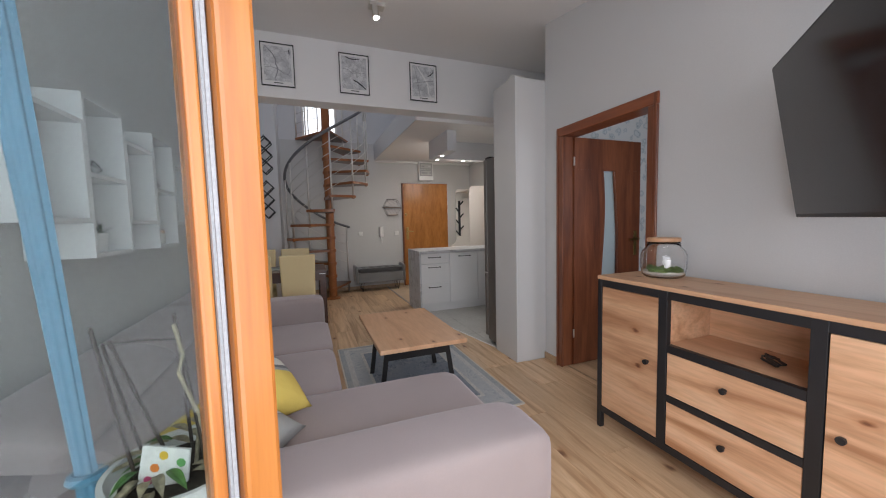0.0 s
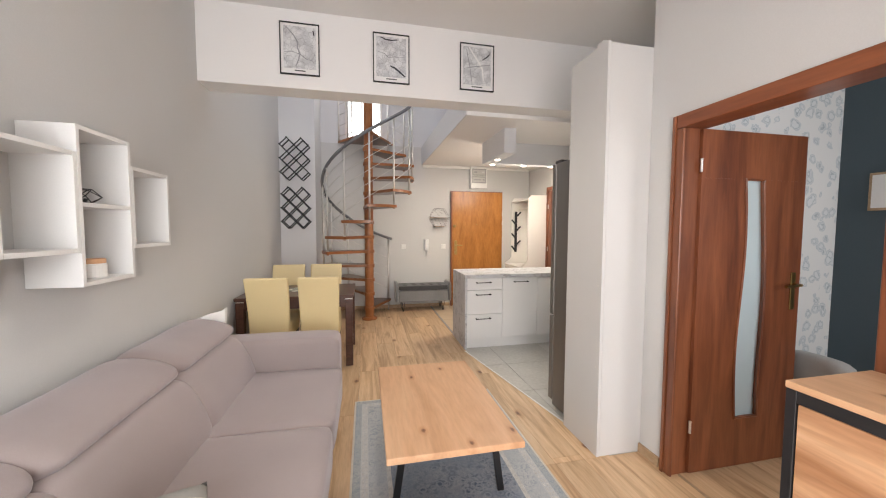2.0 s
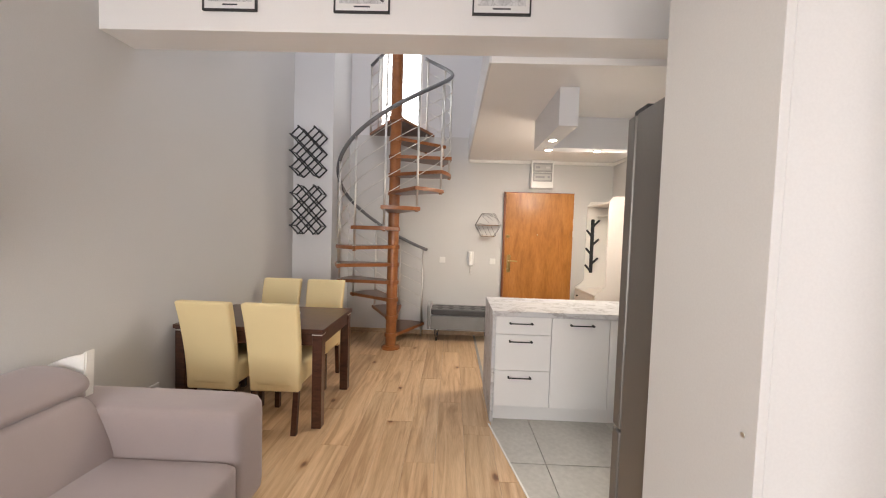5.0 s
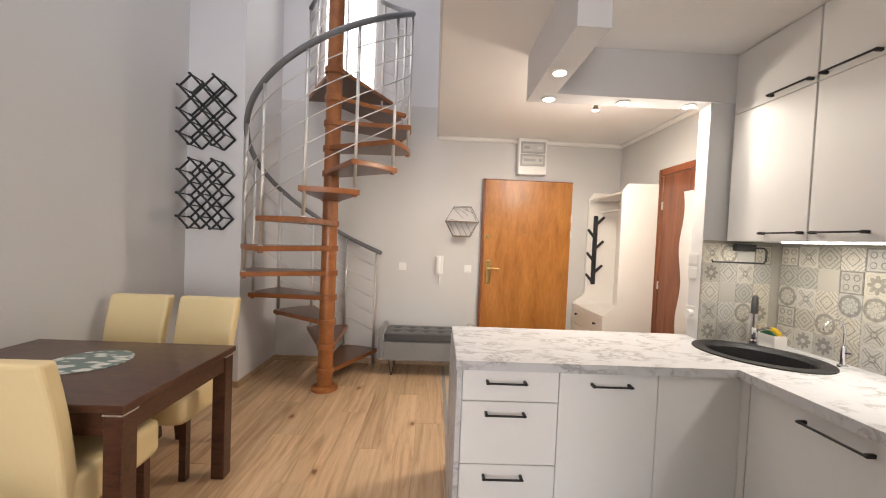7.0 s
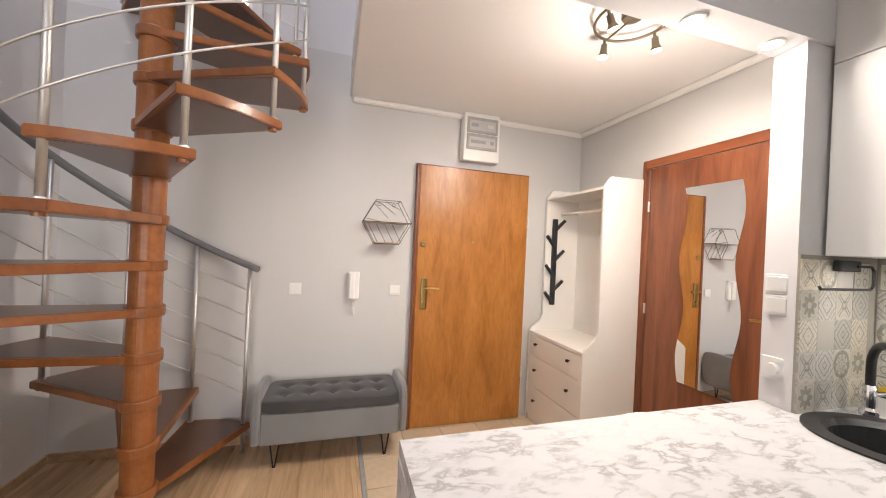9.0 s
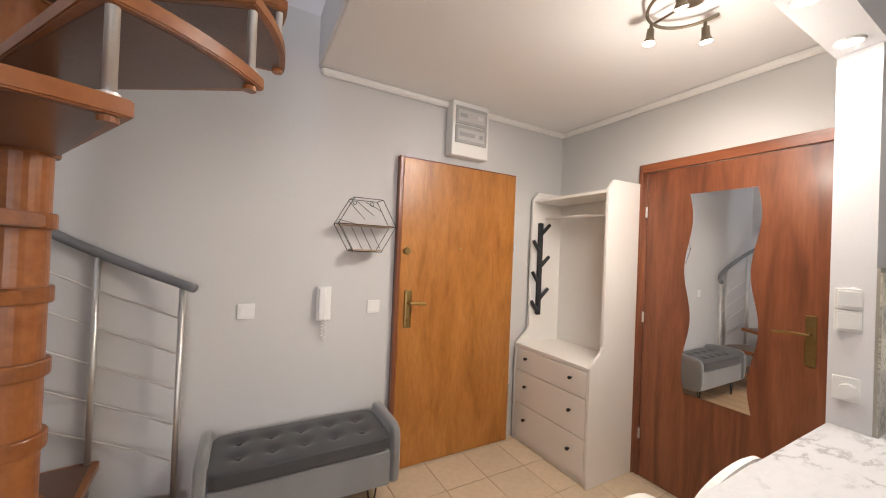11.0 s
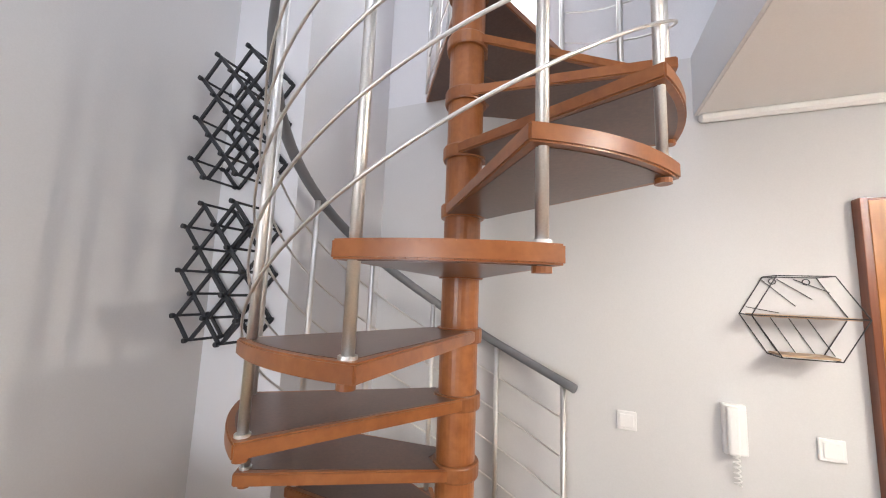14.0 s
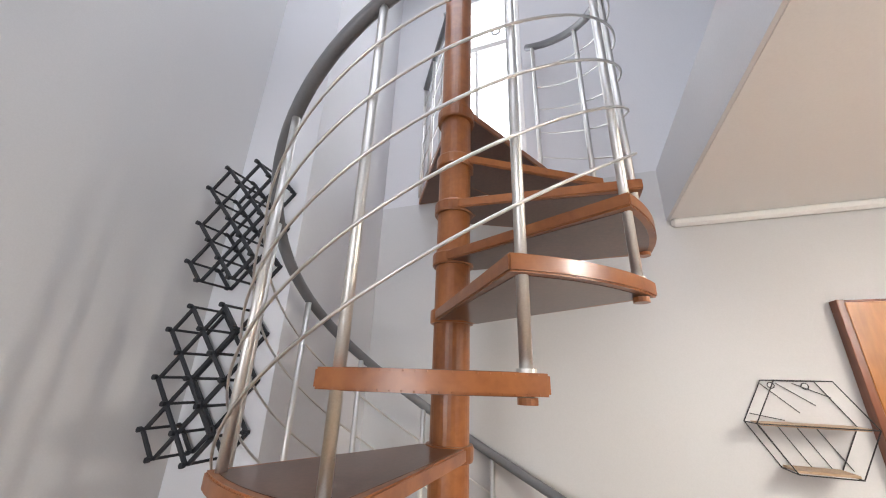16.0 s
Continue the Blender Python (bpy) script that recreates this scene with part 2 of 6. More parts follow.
M_GTILE = mat("grey_porcelain_tile", (0.53, 0.52, 0.485), 0.4, var=0.08, scale=3.5, fine=30, bump=0.05, random_value=0.05)
M_BTILE = mat("beige_porcelain_tile", (0.60, 0.48, 0.34), 0.35, var=0.06, scale=4, fine=26, bump=0.05, random_value=0.05)
M_GROUT = mat("grey_grout", (0.27, 0.26, 0.24), 0.9, var=0.1, scale=8, fine=90, bump=0.2)
M_SINK = mat("black_granite_composite", (0.022, 0.022, 0.024), 0.42, var=0.3, scale=120, fine=420, bump=0.1)
M_BRASS = mat("aged_brass", (0.40, 0.28, 0.11), 0.3, 1.0, var=0.08, scale=20, fine=120, bump=0.05)
M_HEAD = mat("dull_bronze_metal", (0.20, 0.165, 0.12), 0.4, 0.8, var=0.08, scale=20, fine=120, bump=0.04)
M_CHROME = mat("chrome", (0.8, 0.8, 0.82), 0.08, 1.0, var=0.02, scale=20, fine=120, bump=0)
M_PLASTIC = mat("white_plastic", (0.80, 0.80, 0.78), 0.35, var=0.02, scale=6, fine=200, bump=0.02)
M_SMOKE = mat("smoked_plastic_cover", (0.40, 0.41, 0.405), 0.15, var=0.08, scale=14, fine=60, bump=0, coat=0.5)
M_TV = mat("black_screen", (0.012, 0.012, 0.014), 0.15, var=0.05, scale=4, fine=80, bump=0)
M_CARRIER = mat("grey_breaker_plastic", (0.50, 0.50, 0.49), 0.4, var=0.04, scale=20, fine=200, bump=0.02)
M_GASKET = mat("grey_rubber_gasket", (0.33, 0.34, 0.35), 0.5, var=0.1, scale=20, fine=200, bump=0.1)
M_NAVY = mat("dark_blue_wall_paint", (0.075, 0.105, 0.125), 0.85, var=0.04, scale=2, fine=160, bump=0.12)
M_SPLASH = mat("beige_tile_grout", (0.37, 0.35, 0.30), 0.85, var=0.06, scale=20, fine=160, bump=0.1)
M_GLASS = glass("clear_glass")
M_PANE = glass("window_glass", (0.47, 0.53, 0.52), 0.0, 1.25)
M_FROST = mat("frosted_glass", (0.55, 0.64, 0.66), 0.45, var=0.02, scale=6, fine=200, bump=0.05)
M_FROST.node_tree.nodes["Principled BSDF"].inputs["Transmission Weight"].default_value = 0.35
M_MIRROR = mat("mirror_silver", (0.92, 0.93, 0.93), 0.01, 1.0, var=0.0, bump=0)
M_SPOT = glow("lit_lamp_glass", (1.0, 0.94, 0.86), 28)
M_STRIP = glow("led_strip", (1.0, 0.97, 0.95), 4)
M_SKYPANE = glow("bright_window_backdrop", (0.93, 0.96, 1.0), 2.2)


def marble():
    m = bpy.data.materials.new("white_marble_laminate")
    m.use_nodes = True
    nt = m.node_tree
    b = nt.nodes["Principled BSDF"]
    tc, mp = nt.nodes.new("ShaderNodeTexCoord"), nt.nodes.new("ShaderNodeMapping")
    mp.inputs["Rotation"].default_value = (0, 0, 0.45)
    mp.inputs["Scale"].default_value = (1.0, 1.9, 1.4)
    nt.links.new(tc.outputs["Object"], mp.inputs[0])
    a, c = nt.nodes.new("ShaderNodeTexNoise"), nt.nodes.new("ShaderNodeTexNoise")
    for n, sc, d in ((a, 9.5, 0.35), (c, 4.5, 0.3)):
        nt.links.new(mp.outputs[0], n.inputs["Vector"])
        n.inputs["Scale"].default_value, n.inputs["Detail"].default_value, n.inputs["Distortion"].default_value = sc, 7, d
        n.inputs["Roughness"].default_value = 0.58
    veins = ramp_between(nt, a.outputs["Fac"], [(0.36, (0.60, 0.605, 0.62)), (0.43, (0.55, 0.555, 0.57)), (0.475, (0.30, 0.295, 0.30)), (0.50, (0.36, 0.355, 0.36)), (0.54, (0.56, 0.565, 0.58)), (0.60, (0.60, 0.605, 0.62))])
    cloud = ramp_between(nt, c.outputs["Fac"], [(0.44, (0.15, 0.15, 0.15)), (0.56, (0.9, 0.9, 0.9))])
    mix = nt.nodes.new("ShaderNodeMix")
    mix.data_type = "RGBA"
    nt.links.new(cloud, mix.inputs["Factor"])
    nt.links.new(veins, mix.inputs["A"])
    mix.inputs["B"].default_value = (0.60, 0.605, 0.62, 1)
    nt.links.new(mix.outputs["Result"], b.inputs["Base Color"])
    b.inputs["Roughness"].default_value = 0.55
    return m


M_MARBLE = marble()


# ---- building helpers ----
def part(name, bm, material, parent=None, label="", smooth=False):
    """Links a bmesh as one mesh object."""
    me = bpy.data.meshes.new(name)
    bmesh.ops.recalc_face_normals(bm, faces=bm.faces[:])
    bm.to_mesh(me)
    bm.free()
    me.materials.append(material)
    if smooth:
        for p in me.polygons:
            p.use_smooth = True
    ob = new(name, me)
    if parent:
        ob.parent = parent
    if label:
        ob["label"] = label
    return ob


def thing(name, at=(0, 0, 0), turn=0, label="", category="", group="", kind=""):
    ob = new(name)
    ob.empty_display_size = 0.05
    ob.matrix_world = pose(*at, 0, 0, turn)
    return tagged(ob, label, category, group, kind)


def box(lo, hi, bevel=0.0, segments=1, bm=None):
    bm2 = bmesh.new()
    bmesh.ops.create_cube(bm2, size=1)
    lo, hi = Vector(lo), Vector(hi)
    for v in bm2.verts:
        v.co = Vector([(lo[i] + hi[i]) / 2 + v.co[i] * (hi[i] - lo[i]) for i in range(3)])
    if bevel:
        bmesh.ops.bevel(bm2, geom=bm2.edges[:], offset=bevel, segments=segments, affect="EDGES", profile=0.5)
    return joined(bm, bm2)


def joined(bm, bm2):
    if bm is None:
        return bm2
    me = bpy.data.meshes.new("tmp")
    bm2.to_mesh(me)
    bm2.free()
    bm.from_mesh(me)
    bpy.data.meshes.remove(me)
    return bm


def rod(a, b, r, r2=None, n=10, bm=None, caps=True):
    """A round bar from a to b."""
    a, b = Vector(a), Vector(b)
    d = b - a
    bm2 = bmesh.new()
    bmesh.ops.create_cone(bm2, cap_ends=caps, segments=n, radius1=r, radius2=r if r2 is None else r2, depth=d.length)
    bmesh.ops.transform(bm2, matrix=Matrix.Translation((a + b) / 2) @ d.to_track_quat("Z", "Y").to_matrix().to_4x4(), verts=bm2.verts)
    return joined(bm, bm2)


def bar(a, b, w, h, bm=None, up=(0, 0, 1), bevel=0.0):
    """A rectangular bar from a to b, w wide and h deep along up."""
    a, b = Vector(a), Vector(b)
    d = (b - a).normalized()
    side = d.cross(Vector(up))
    if side.length < 1e-4:
        side = d.cross(Vector((1, 0, 0)))
    side.normalize()
    u = side.cross(d).normalized()
    bm2 = bmesh.new()
    vs = [bm2.verts.new(p + side * sx * w / 2 + u * sz * h / 2) for p in (a, b) for sx, sz in ((-1, -1), (1, -1), (1, 1), (-1, 1))]
    for f in ((0, 1, 2, 3), (7, 6, 5, 4), (0, 4, 5, 1), (1, 5, 6, 2), (2, 6, 7, 3), (3, 7, 4, 0)):
        bm2.faces.new([vs[i] for i in f])
    if bevel:
        bmesh.ops.bevel(bm2, geom=bm2.edges[:], offset=bevel, segments=1, affect="EDGES")
    return joined(bm, bm2)


def prism(points, z0, z1, bm=None, axis="z", bevel=0.0):
    """An outline pulled along an axis; the outline's pairs are the other two axes in order."""
    def at(p, z):
        return {"z": (p[0], p[1], z), "y": (p[0], z, p[1]), "x": (z, p[0], p[1])}[axis]
    bm2 = bmesh.new()
    lo, hi = [bm2.verts.new(at(p, z0)) for p in points], [bm2.verts.new(at(p, z1)) for p in points]
    n = len(points)
    bm2.faces.new(lo), bm2.faces.new(hi)
    for i in range(n):
        bm2.faces.new((lo[i], lo[(i + 1) % n], hi[(i + 1) % n], hi[i]))
    if bevel:
        bmesh.ops.recalc_face_normals(bm2, faces=bm2.faces[:])
        bmesh.ops.bevel(bm2, geom=bm2.edges[:], offset=bevel, segments=2, affect="EDGES")
    return joined(bm, bm2)


def lathe(profile, n=28, bm=None, at=(0, 0, 0), caps=True):
    """A turned body from pairs of radius and height."""
    bm2 = bmesh.new()
    rings = []
    for r, z in profile:
        rings.append([bm2.verts.new((at[0] + r * math.cos(2 * math.pi * i / n), at[1] + r * math.sin(2 * math.pi * i / n), at[2] + z)) for i in range(n)])
    for r0, r1 in zip(rings, rings[1:]):
        for i in range(n):
            bm2.faces.new((r0[i], r0[(i + 1) % n], r1[(i + 1) % n], r1[i]))
    if caps and profile[0][0] > 1e-6:
        bm2.faces.new(rings[0])
    if caps and profile[-1][0] > 1e-6:
        bm2.faces.new(rings[-1])
    bmesh.ops.remove_doubles(bm2, verts=bm2.verts, dist=1e-5)
    return joined(bm, bm2)


def tube(points, r, n=10, bm=None, closed=False):
    """A round tube along a line of points."""
    pts = [Vector(p) for p in points]
    bm2 = bmesh.new()
    rings = []
    u = None
    for i, p in enumerate(pts):
        q0, q1 = (pts[i - 1], pts[(i + 1) % len(pts)]) if closed else (pts[max(i - 1, 0)], pts[min(i + 1, len(pts) - 1)])
        d = (q1 - q0).normalized()
        if u is None:
            u = d.cross(Vector((0, 0, 1)))
            if u.length < 0.01:
                u = d.cross(Vector((1, 0, 0)))
        u = (u - d * u.dot(d)).normalized()
        w = d.cross(u)
        rings.append([bm2.verts.new(p + (u * math.cos(2 * math.pi * k / n) + w * math.sin(2 * math.pi * k / n)) * r) for k in range(n)])
    pairs = list(zip(rings, rings[1:])) + ([(rings[-1], rings[0])] if closed else [])
    for r0, r1 in pairs:
        for k in range(n):
            bm2.faces.new((r0[k], r0[(k + 1) % n], r1[(k + 1) % n], r1[k]))
    if not closed:
        bm2.faces.new(rings[0]), bm2.faces.new(rings[-1])
    return joined(bm, bm2)


def cushion(size, puff=0.3, n=10, exponent=4.0, bm=None, at=(0, 0, 0)):
    """A stuffed block: a rounded box with swollen faces."""
    bm2 = bmesh.new()
    bmesh.ops.create_cube(bm2, size=2)
    bmesh.ops.subdivide_edges(bm2, edges=bm2.edges[:], cuts=n, use_grid_fill=True)
    for v in bm2.verts:
        c = v.co.copy()
        r = (abs(c.x) ** exponent + abs(c.y) ** exponent + abs(c.z) ** exponent) ** (1 / exponent)
        c = c / r
        c = v.co.lerp(c, 0.85)
        v.co = Vector((at[0] + c.x * size[0] / 2, at[1] + c.y * size[1] / 2, at[2] + c.z * size[2] / 2 * (1 + puff * (1 - min(1, v.co.x ** 2)) * (1 - min(1, v.co.y ** 2)))))
    return joined(bm, bm2)


def structure(name, bm, material, label=""):
    return tagged(part(name, bm, material), label or name.replace("_", " "), name.split("_")[0], kind="structure")


# ---- the shell: walls, floors, ceilings ----
XL, XR, XK, YF, YS, YB = -1.15, 1.99, 3.305, 6.97, -0.12, 3.95
T = 0.14
SLAB0, SLAB1, OPEN_X = 2.49, 2.79, 1.295


def ceil_z(y):
    return 3.15 - 0.172 * (YB - y)


def west_x(y):
    """The long wall runs slightly askew."""
    return -0.865 - 0.034 * (6.25 - y)


structure("wall_west", prism([(west_x(YS - 0.3), YS - 0.3), (west_x(YF + T), YF + T), (-1.35, YF + T), (-1.35, YS - 0.3)], -0.1, 5.2), M_WALL, "smooth pale grey painted plaster wall")
structure("wall_north", box((XL, YF, -0.1), (XK + T, YF + T, SLAB1)), M_WALL, "pale grey painted wall with the entrance door")
# from SLAB1 up the north wall takes the paler, more lilac M_UPPER
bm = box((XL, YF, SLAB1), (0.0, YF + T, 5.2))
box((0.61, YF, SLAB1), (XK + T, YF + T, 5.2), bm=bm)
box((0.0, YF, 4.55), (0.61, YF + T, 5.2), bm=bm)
structure("wall_upper_north", bm, M_UPPER, "pale lilac upper wall with a doorway")
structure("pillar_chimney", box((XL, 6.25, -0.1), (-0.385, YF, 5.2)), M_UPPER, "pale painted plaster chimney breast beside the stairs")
# living room side wall with the bedroom doorway
BD0, BD1, BDH = 1.58, 2.425, 1.957
bm = box((XR, BD1, 0), (XR + T, 2.63, 3.4))
box((XR, YS - 0.3, 0), (XR + T, BD0, 3.4), bm=bm)
box((XR, BD0, BDH), (XR + T, BD1, 3.4), bm=bm)
structure("wall_east", bm, M_WALL, "pale grey painted wall with a bedroom doorway")
# wall between bedroom and kitchen, kitchen and hall side wall, stub wall
structure("wall_kitchen_south", box((XR + T, 2.565, 0), (XK + T, 2.63, 3.4)), M_WALL, "plain painted wall behind the kitchen")
structure("wall_kitchen_east", box((XK, 2.63, 0), (XK + T, YF, SLAB0)), M_WALL, "pale grey painted wall of kitchen and hall")
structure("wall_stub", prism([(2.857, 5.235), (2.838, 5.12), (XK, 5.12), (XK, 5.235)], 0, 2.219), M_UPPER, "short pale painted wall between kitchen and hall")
# south wall with the balcony door opening
bm = box((XL, YS - 0.25, 0), (-0.72, YS, 3.4))
box((1.25, YS - 0.25, 0), (XR, YS, 3.4), bm=bm)
box((-0.72, YS - 0.25, 2.22), (1.25, YS, 3.4), bm=bm)
structure("wall_south", bm, M_WALL, "pale grey wall with the balcony door opening")
# bedroom
BEDX = 3.38
structure("wall_bedroom_east", box((BEDX, 0.0, 0), (BEDX + T, 2.63, 2.7)), M_NAVY, "dark blue painted bedroom wall")
structure("wall_bedroom_south", box((XR + T, -0.12, 0), (BEDX + T, 0.0, 2.7)), M_WALL, "plain bedroom wall")
structure("ceiling_bedroom", box((XR + T, 0, 2.6), (BEDX, 2.63, 2.7)), M_WHITE, "white bedroom ceiling")
# ceilings
bm = prism([(YS - 0.3, ceil_z(YS - 0.3)), (YB + 0.1, ceil_z(YB + 0.1)), (YB + 0.1, 3.6), (YS - 0.3, 3.6)], XL, XK, axis="x")
structure("ceiling_living", bm, M_WHITE, "white sloping ceiling over the living room")
structure("beam_white", box((XL, YB, 2.53), (XK, YB + 0.22, 3.6)), M_WHITE, "white painted beam wall with three pictures")
bm = box((OPEN_X, YB + 0.22, SLAB0), (XK, YF, SLAB1))
structure("ceiling_hall", bm, M_WHITE, "white ceiling over kitchen and hall")
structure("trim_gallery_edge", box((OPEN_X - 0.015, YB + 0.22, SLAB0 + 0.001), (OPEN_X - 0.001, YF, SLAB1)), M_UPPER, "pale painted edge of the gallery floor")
structure("ceiling_gallery", box((XL, YB, 5.1), (XK + T, YF + T, 5.2)), M_WHITE, "white gallery ceiling")
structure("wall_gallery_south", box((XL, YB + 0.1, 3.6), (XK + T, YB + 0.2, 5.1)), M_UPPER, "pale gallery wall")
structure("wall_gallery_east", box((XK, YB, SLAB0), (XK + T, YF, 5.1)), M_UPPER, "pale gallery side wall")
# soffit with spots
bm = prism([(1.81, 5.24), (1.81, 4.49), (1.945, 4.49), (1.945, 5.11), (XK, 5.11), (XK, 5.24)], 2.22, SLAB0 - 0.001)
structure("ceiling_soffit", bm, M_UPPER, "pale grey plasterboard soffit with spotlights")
# cornice
bm = box((OPEN_X, YF - 0.035, 2.445), (XK, YF, SLAB0 - 0.002), 0.012)
box((XK - 0.035, 5.24, 2.445), (XK, YF - 0.035, SLAB0 - 0.002), 0.012, bm=bm)
structure("trim_cornice", bm, M_TRIM, "narrow white ceiling cornice")
structure("floor", box((-1.35, YS - 1.5, -0.12), (BEDX + T, YF + T, -0.014)), M_GROUT, "screed under boards and tiles")


# ---- spiral staircase ----
CX, CY, RISE, STEP, WIDE, A8, ROUT, THICK = 0.37, 6.281, 0.2171, 30.0, 35.8, -56.7, 0.684, 0.038


def polar(deg, r, z):
    return (CX + r * math.cos(radians(deg)), CY + r * math.sin(radians(deg)), z)


def lead(n):
    return A8 + STEP * (n - 8)


def tread_z(n):
    return RISE * n - 0.025


def rail_z(deg):
    """The handrail climbs with the treads and flattens out at its foot."""
    d = deg + 360
    return 1.405 + 0.00737 * (d - 98) + 4e-5 * max(0, 110 - d) ** 2


stairs = thing("spiral_staircase", (0, 0, 0), 0, "spiral staircase with varnished brown wooden treads, steel balusters and grey handrail", "staircase")
bm = lathe([(0.115, 0.0), (0.115, 0.022), (0.095, 0.035), (0.066, 0.04), (0.066, 4.6)], 32, at=(CX, CY, 0))
part("pole", bm, M_STAIR, stairs, "brown varnished round newel pole", smooth=False)
for n in range(1, 13):
    z1, a1, a0 = tread_z(n), lead(n), lead(n) - WIDE
    # the wedge: narrow at the pole, round at the outer end
    out = [polar(a0 + (a1 - a0) * i / 20, ROUT, 0)[:2] for i in range(21)]
    mid = (a0 + a1) / 2
    inner = [polar(mid + d, 0.078, 0)[:2] for d in (78, 40, 0, -40, -78)]
    tread = part("tread", prism(out + inner, z1 - THICK, z1, bevel=0.004), M_STAIR, stairs)
    top = [polar(a0 + 2 + (a1 - a0 - 4) * i / 20, ROUT - 0.02, 0)[:2] for i in range(21)]
    topi = [polar(mid + d, 0.09, 0)[:2] for d in (60, 0, -60)]
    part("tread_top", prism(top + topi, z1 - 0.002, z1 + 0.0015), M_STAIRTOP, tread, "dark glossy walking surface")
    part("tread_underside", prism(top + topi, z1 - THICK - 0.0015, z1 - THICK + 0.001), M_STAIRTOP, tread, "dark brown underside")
    part("collar", lathe([(0.066, z1 - THICK - 0.006), (0.077, z1 - THICK - 0.006), (0.0795, z1 - THICK), (0.0795, z1), (0.077, z1 + 0.005), (0.066, z1 + 0.005)], 28, at=(CX, CY, 0)), M_STAIR, tread)
    # bolt on the rising edge
    e = Vector(polar(a1, ROUT - 0.05, z1 - THICK / 2))
    d = Vector((-math.sin(radians(a1)), math.cos(radians(a1)), 0))
    part("bolt", rod(e - d * 0.004, e + d * 0.002, 0.007, n=10), M_STEEL, tread)
RB = ROUT - 0.026
posts = [(lead(1) - WIDE + 3, 0.0)] + [(lead(n) - 2.8, tread_z(n) - THICK - 0.006) for n in range(1, 13)]
for i, (a, z0) in enumerate(posts):
    zt = rail_z(a) - 0.02
    post = part("baluster", rod(polar(a, RB, z0), polar(a, RB, zt), 0.0125, n=12), M_STEEL, stairs, smooth=True)
    if i:
        part("end_cap", rod(polar(a, RB, z0 - 0.008), polar(a, RB, z0 + 0.004), 0.018, n=14), M_STAIR, post, "round wooden cap under the tread")
        part("washer", rod(polar(a, RB, tread_z(i)), polar(a, RB, tread_z(i) + 0.007), 0.018, n=18), M_STEEL, post)
a0, a1 = posts[0][0] - 5, posts[-1][0] + 4
count = int((a1 - a0) / 4)
part("handrail", tube([polar(a0 + (a1 - a0) * i / count, RB + 0.004, rail_z(a0 + (a1 - a0) * i / count)) for i in range(count + 1)], 0.0215, 14), M_RAIL, stairs, "dark grey rubber handrail", smooth=True)
for k in range(5):
    drop = 0.17 + 0.171 * k
    b0 = posts[0][0]
    b1 = posts[-1][0]
    part("rail_wire", tube([polar(b0 + (b1 - b0) * i / count, RB + 0.013, rail_z(b0 + (b1 - b0) * i / count) - drop) for i in range(count + 1)], 0.0042, 6), M_STEEL, stairs, "thin steel rod", smooth=True)
# landing at the gallery level
LZ0, LZ1 = SLAB1 - 0.006, SLAB1 + 0.032
tri = [polar(150, 0.075, 0)[:2], polar(240, 0.075, 0)[:2], polar(330, 0.075, 0)[:2], (0.80, YF - 0.004), (-0.115, YF - 0.004)]
landing = part("landing", prism(tri, LZ0, LZ1, bevel=0.004), M_STAIR, stairs, "brown wooden three-cornered top landing")
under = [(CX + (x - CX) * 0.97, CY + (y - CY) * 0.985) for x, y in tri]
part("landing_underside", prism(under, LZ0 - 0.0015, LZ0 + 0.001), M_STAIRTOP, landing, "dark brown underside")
part("collar", lathe([(0.066, LZ0 - 0.012), (0.08, LZ0 - 0.012), (0.0825, LZ0 - 0.004), (0.0825, LZ1 + 0.002), (0.066, LZ1 + 0.006)], 28, at=(CX, CY, 0)), M_STAIR, landing)
# rail along the open side of the landing
ends = [(0.27, 6.425), (0.06, 6.715), (-0.095, 6.935)]
for x, y in ends[1:]:
    part("baluster", rod((x, y, LZ1), (x, y, LZ1 + 0.90), 0.0125, n=12), M_STEEL, stairs, smooth=True)
part("landing_rail", tube([(x, y, LZ1 + 0.915) for x, y in ends], 0.0215, 12), M_RAIL, stairs, "dark grey rubber handrail", smooth=True)
for k in range(5):
    part("rail_wire", tube([(x, y, LZ1 + 0.07 + 0.17 * k) for x, y in ends], 0.0042, 6), M_STEEL, stairs, "thin steel rod", smooth=True)

# ---- kitchen ----
island = thing("kitchen_island", (0, 0, 0), 0, "pale grey kitchen island base with drawers under marble top", "kitchen cabinet")
CT = 0.865
part("plinth", box((1.445, 4.69, 0.0), (2.66, 4.71, 0.118)), M_KITCH, island)
part("carcass", box((1.446, 4.66, 0.12), (2.68, 5.14, CT - 0.19)), M_KITCH, island)
part("back_panel", box((1.446, 5.142, 0.0), (2.80, 5.16, CT - 0.041)), M_KITCH, island)
part("end_panel", box((1.420, 4.634, 0.0), (1.4445, 5.215, CT - 0.0402), 0.002), M_MARBLE, island, "marble laminate side panel")


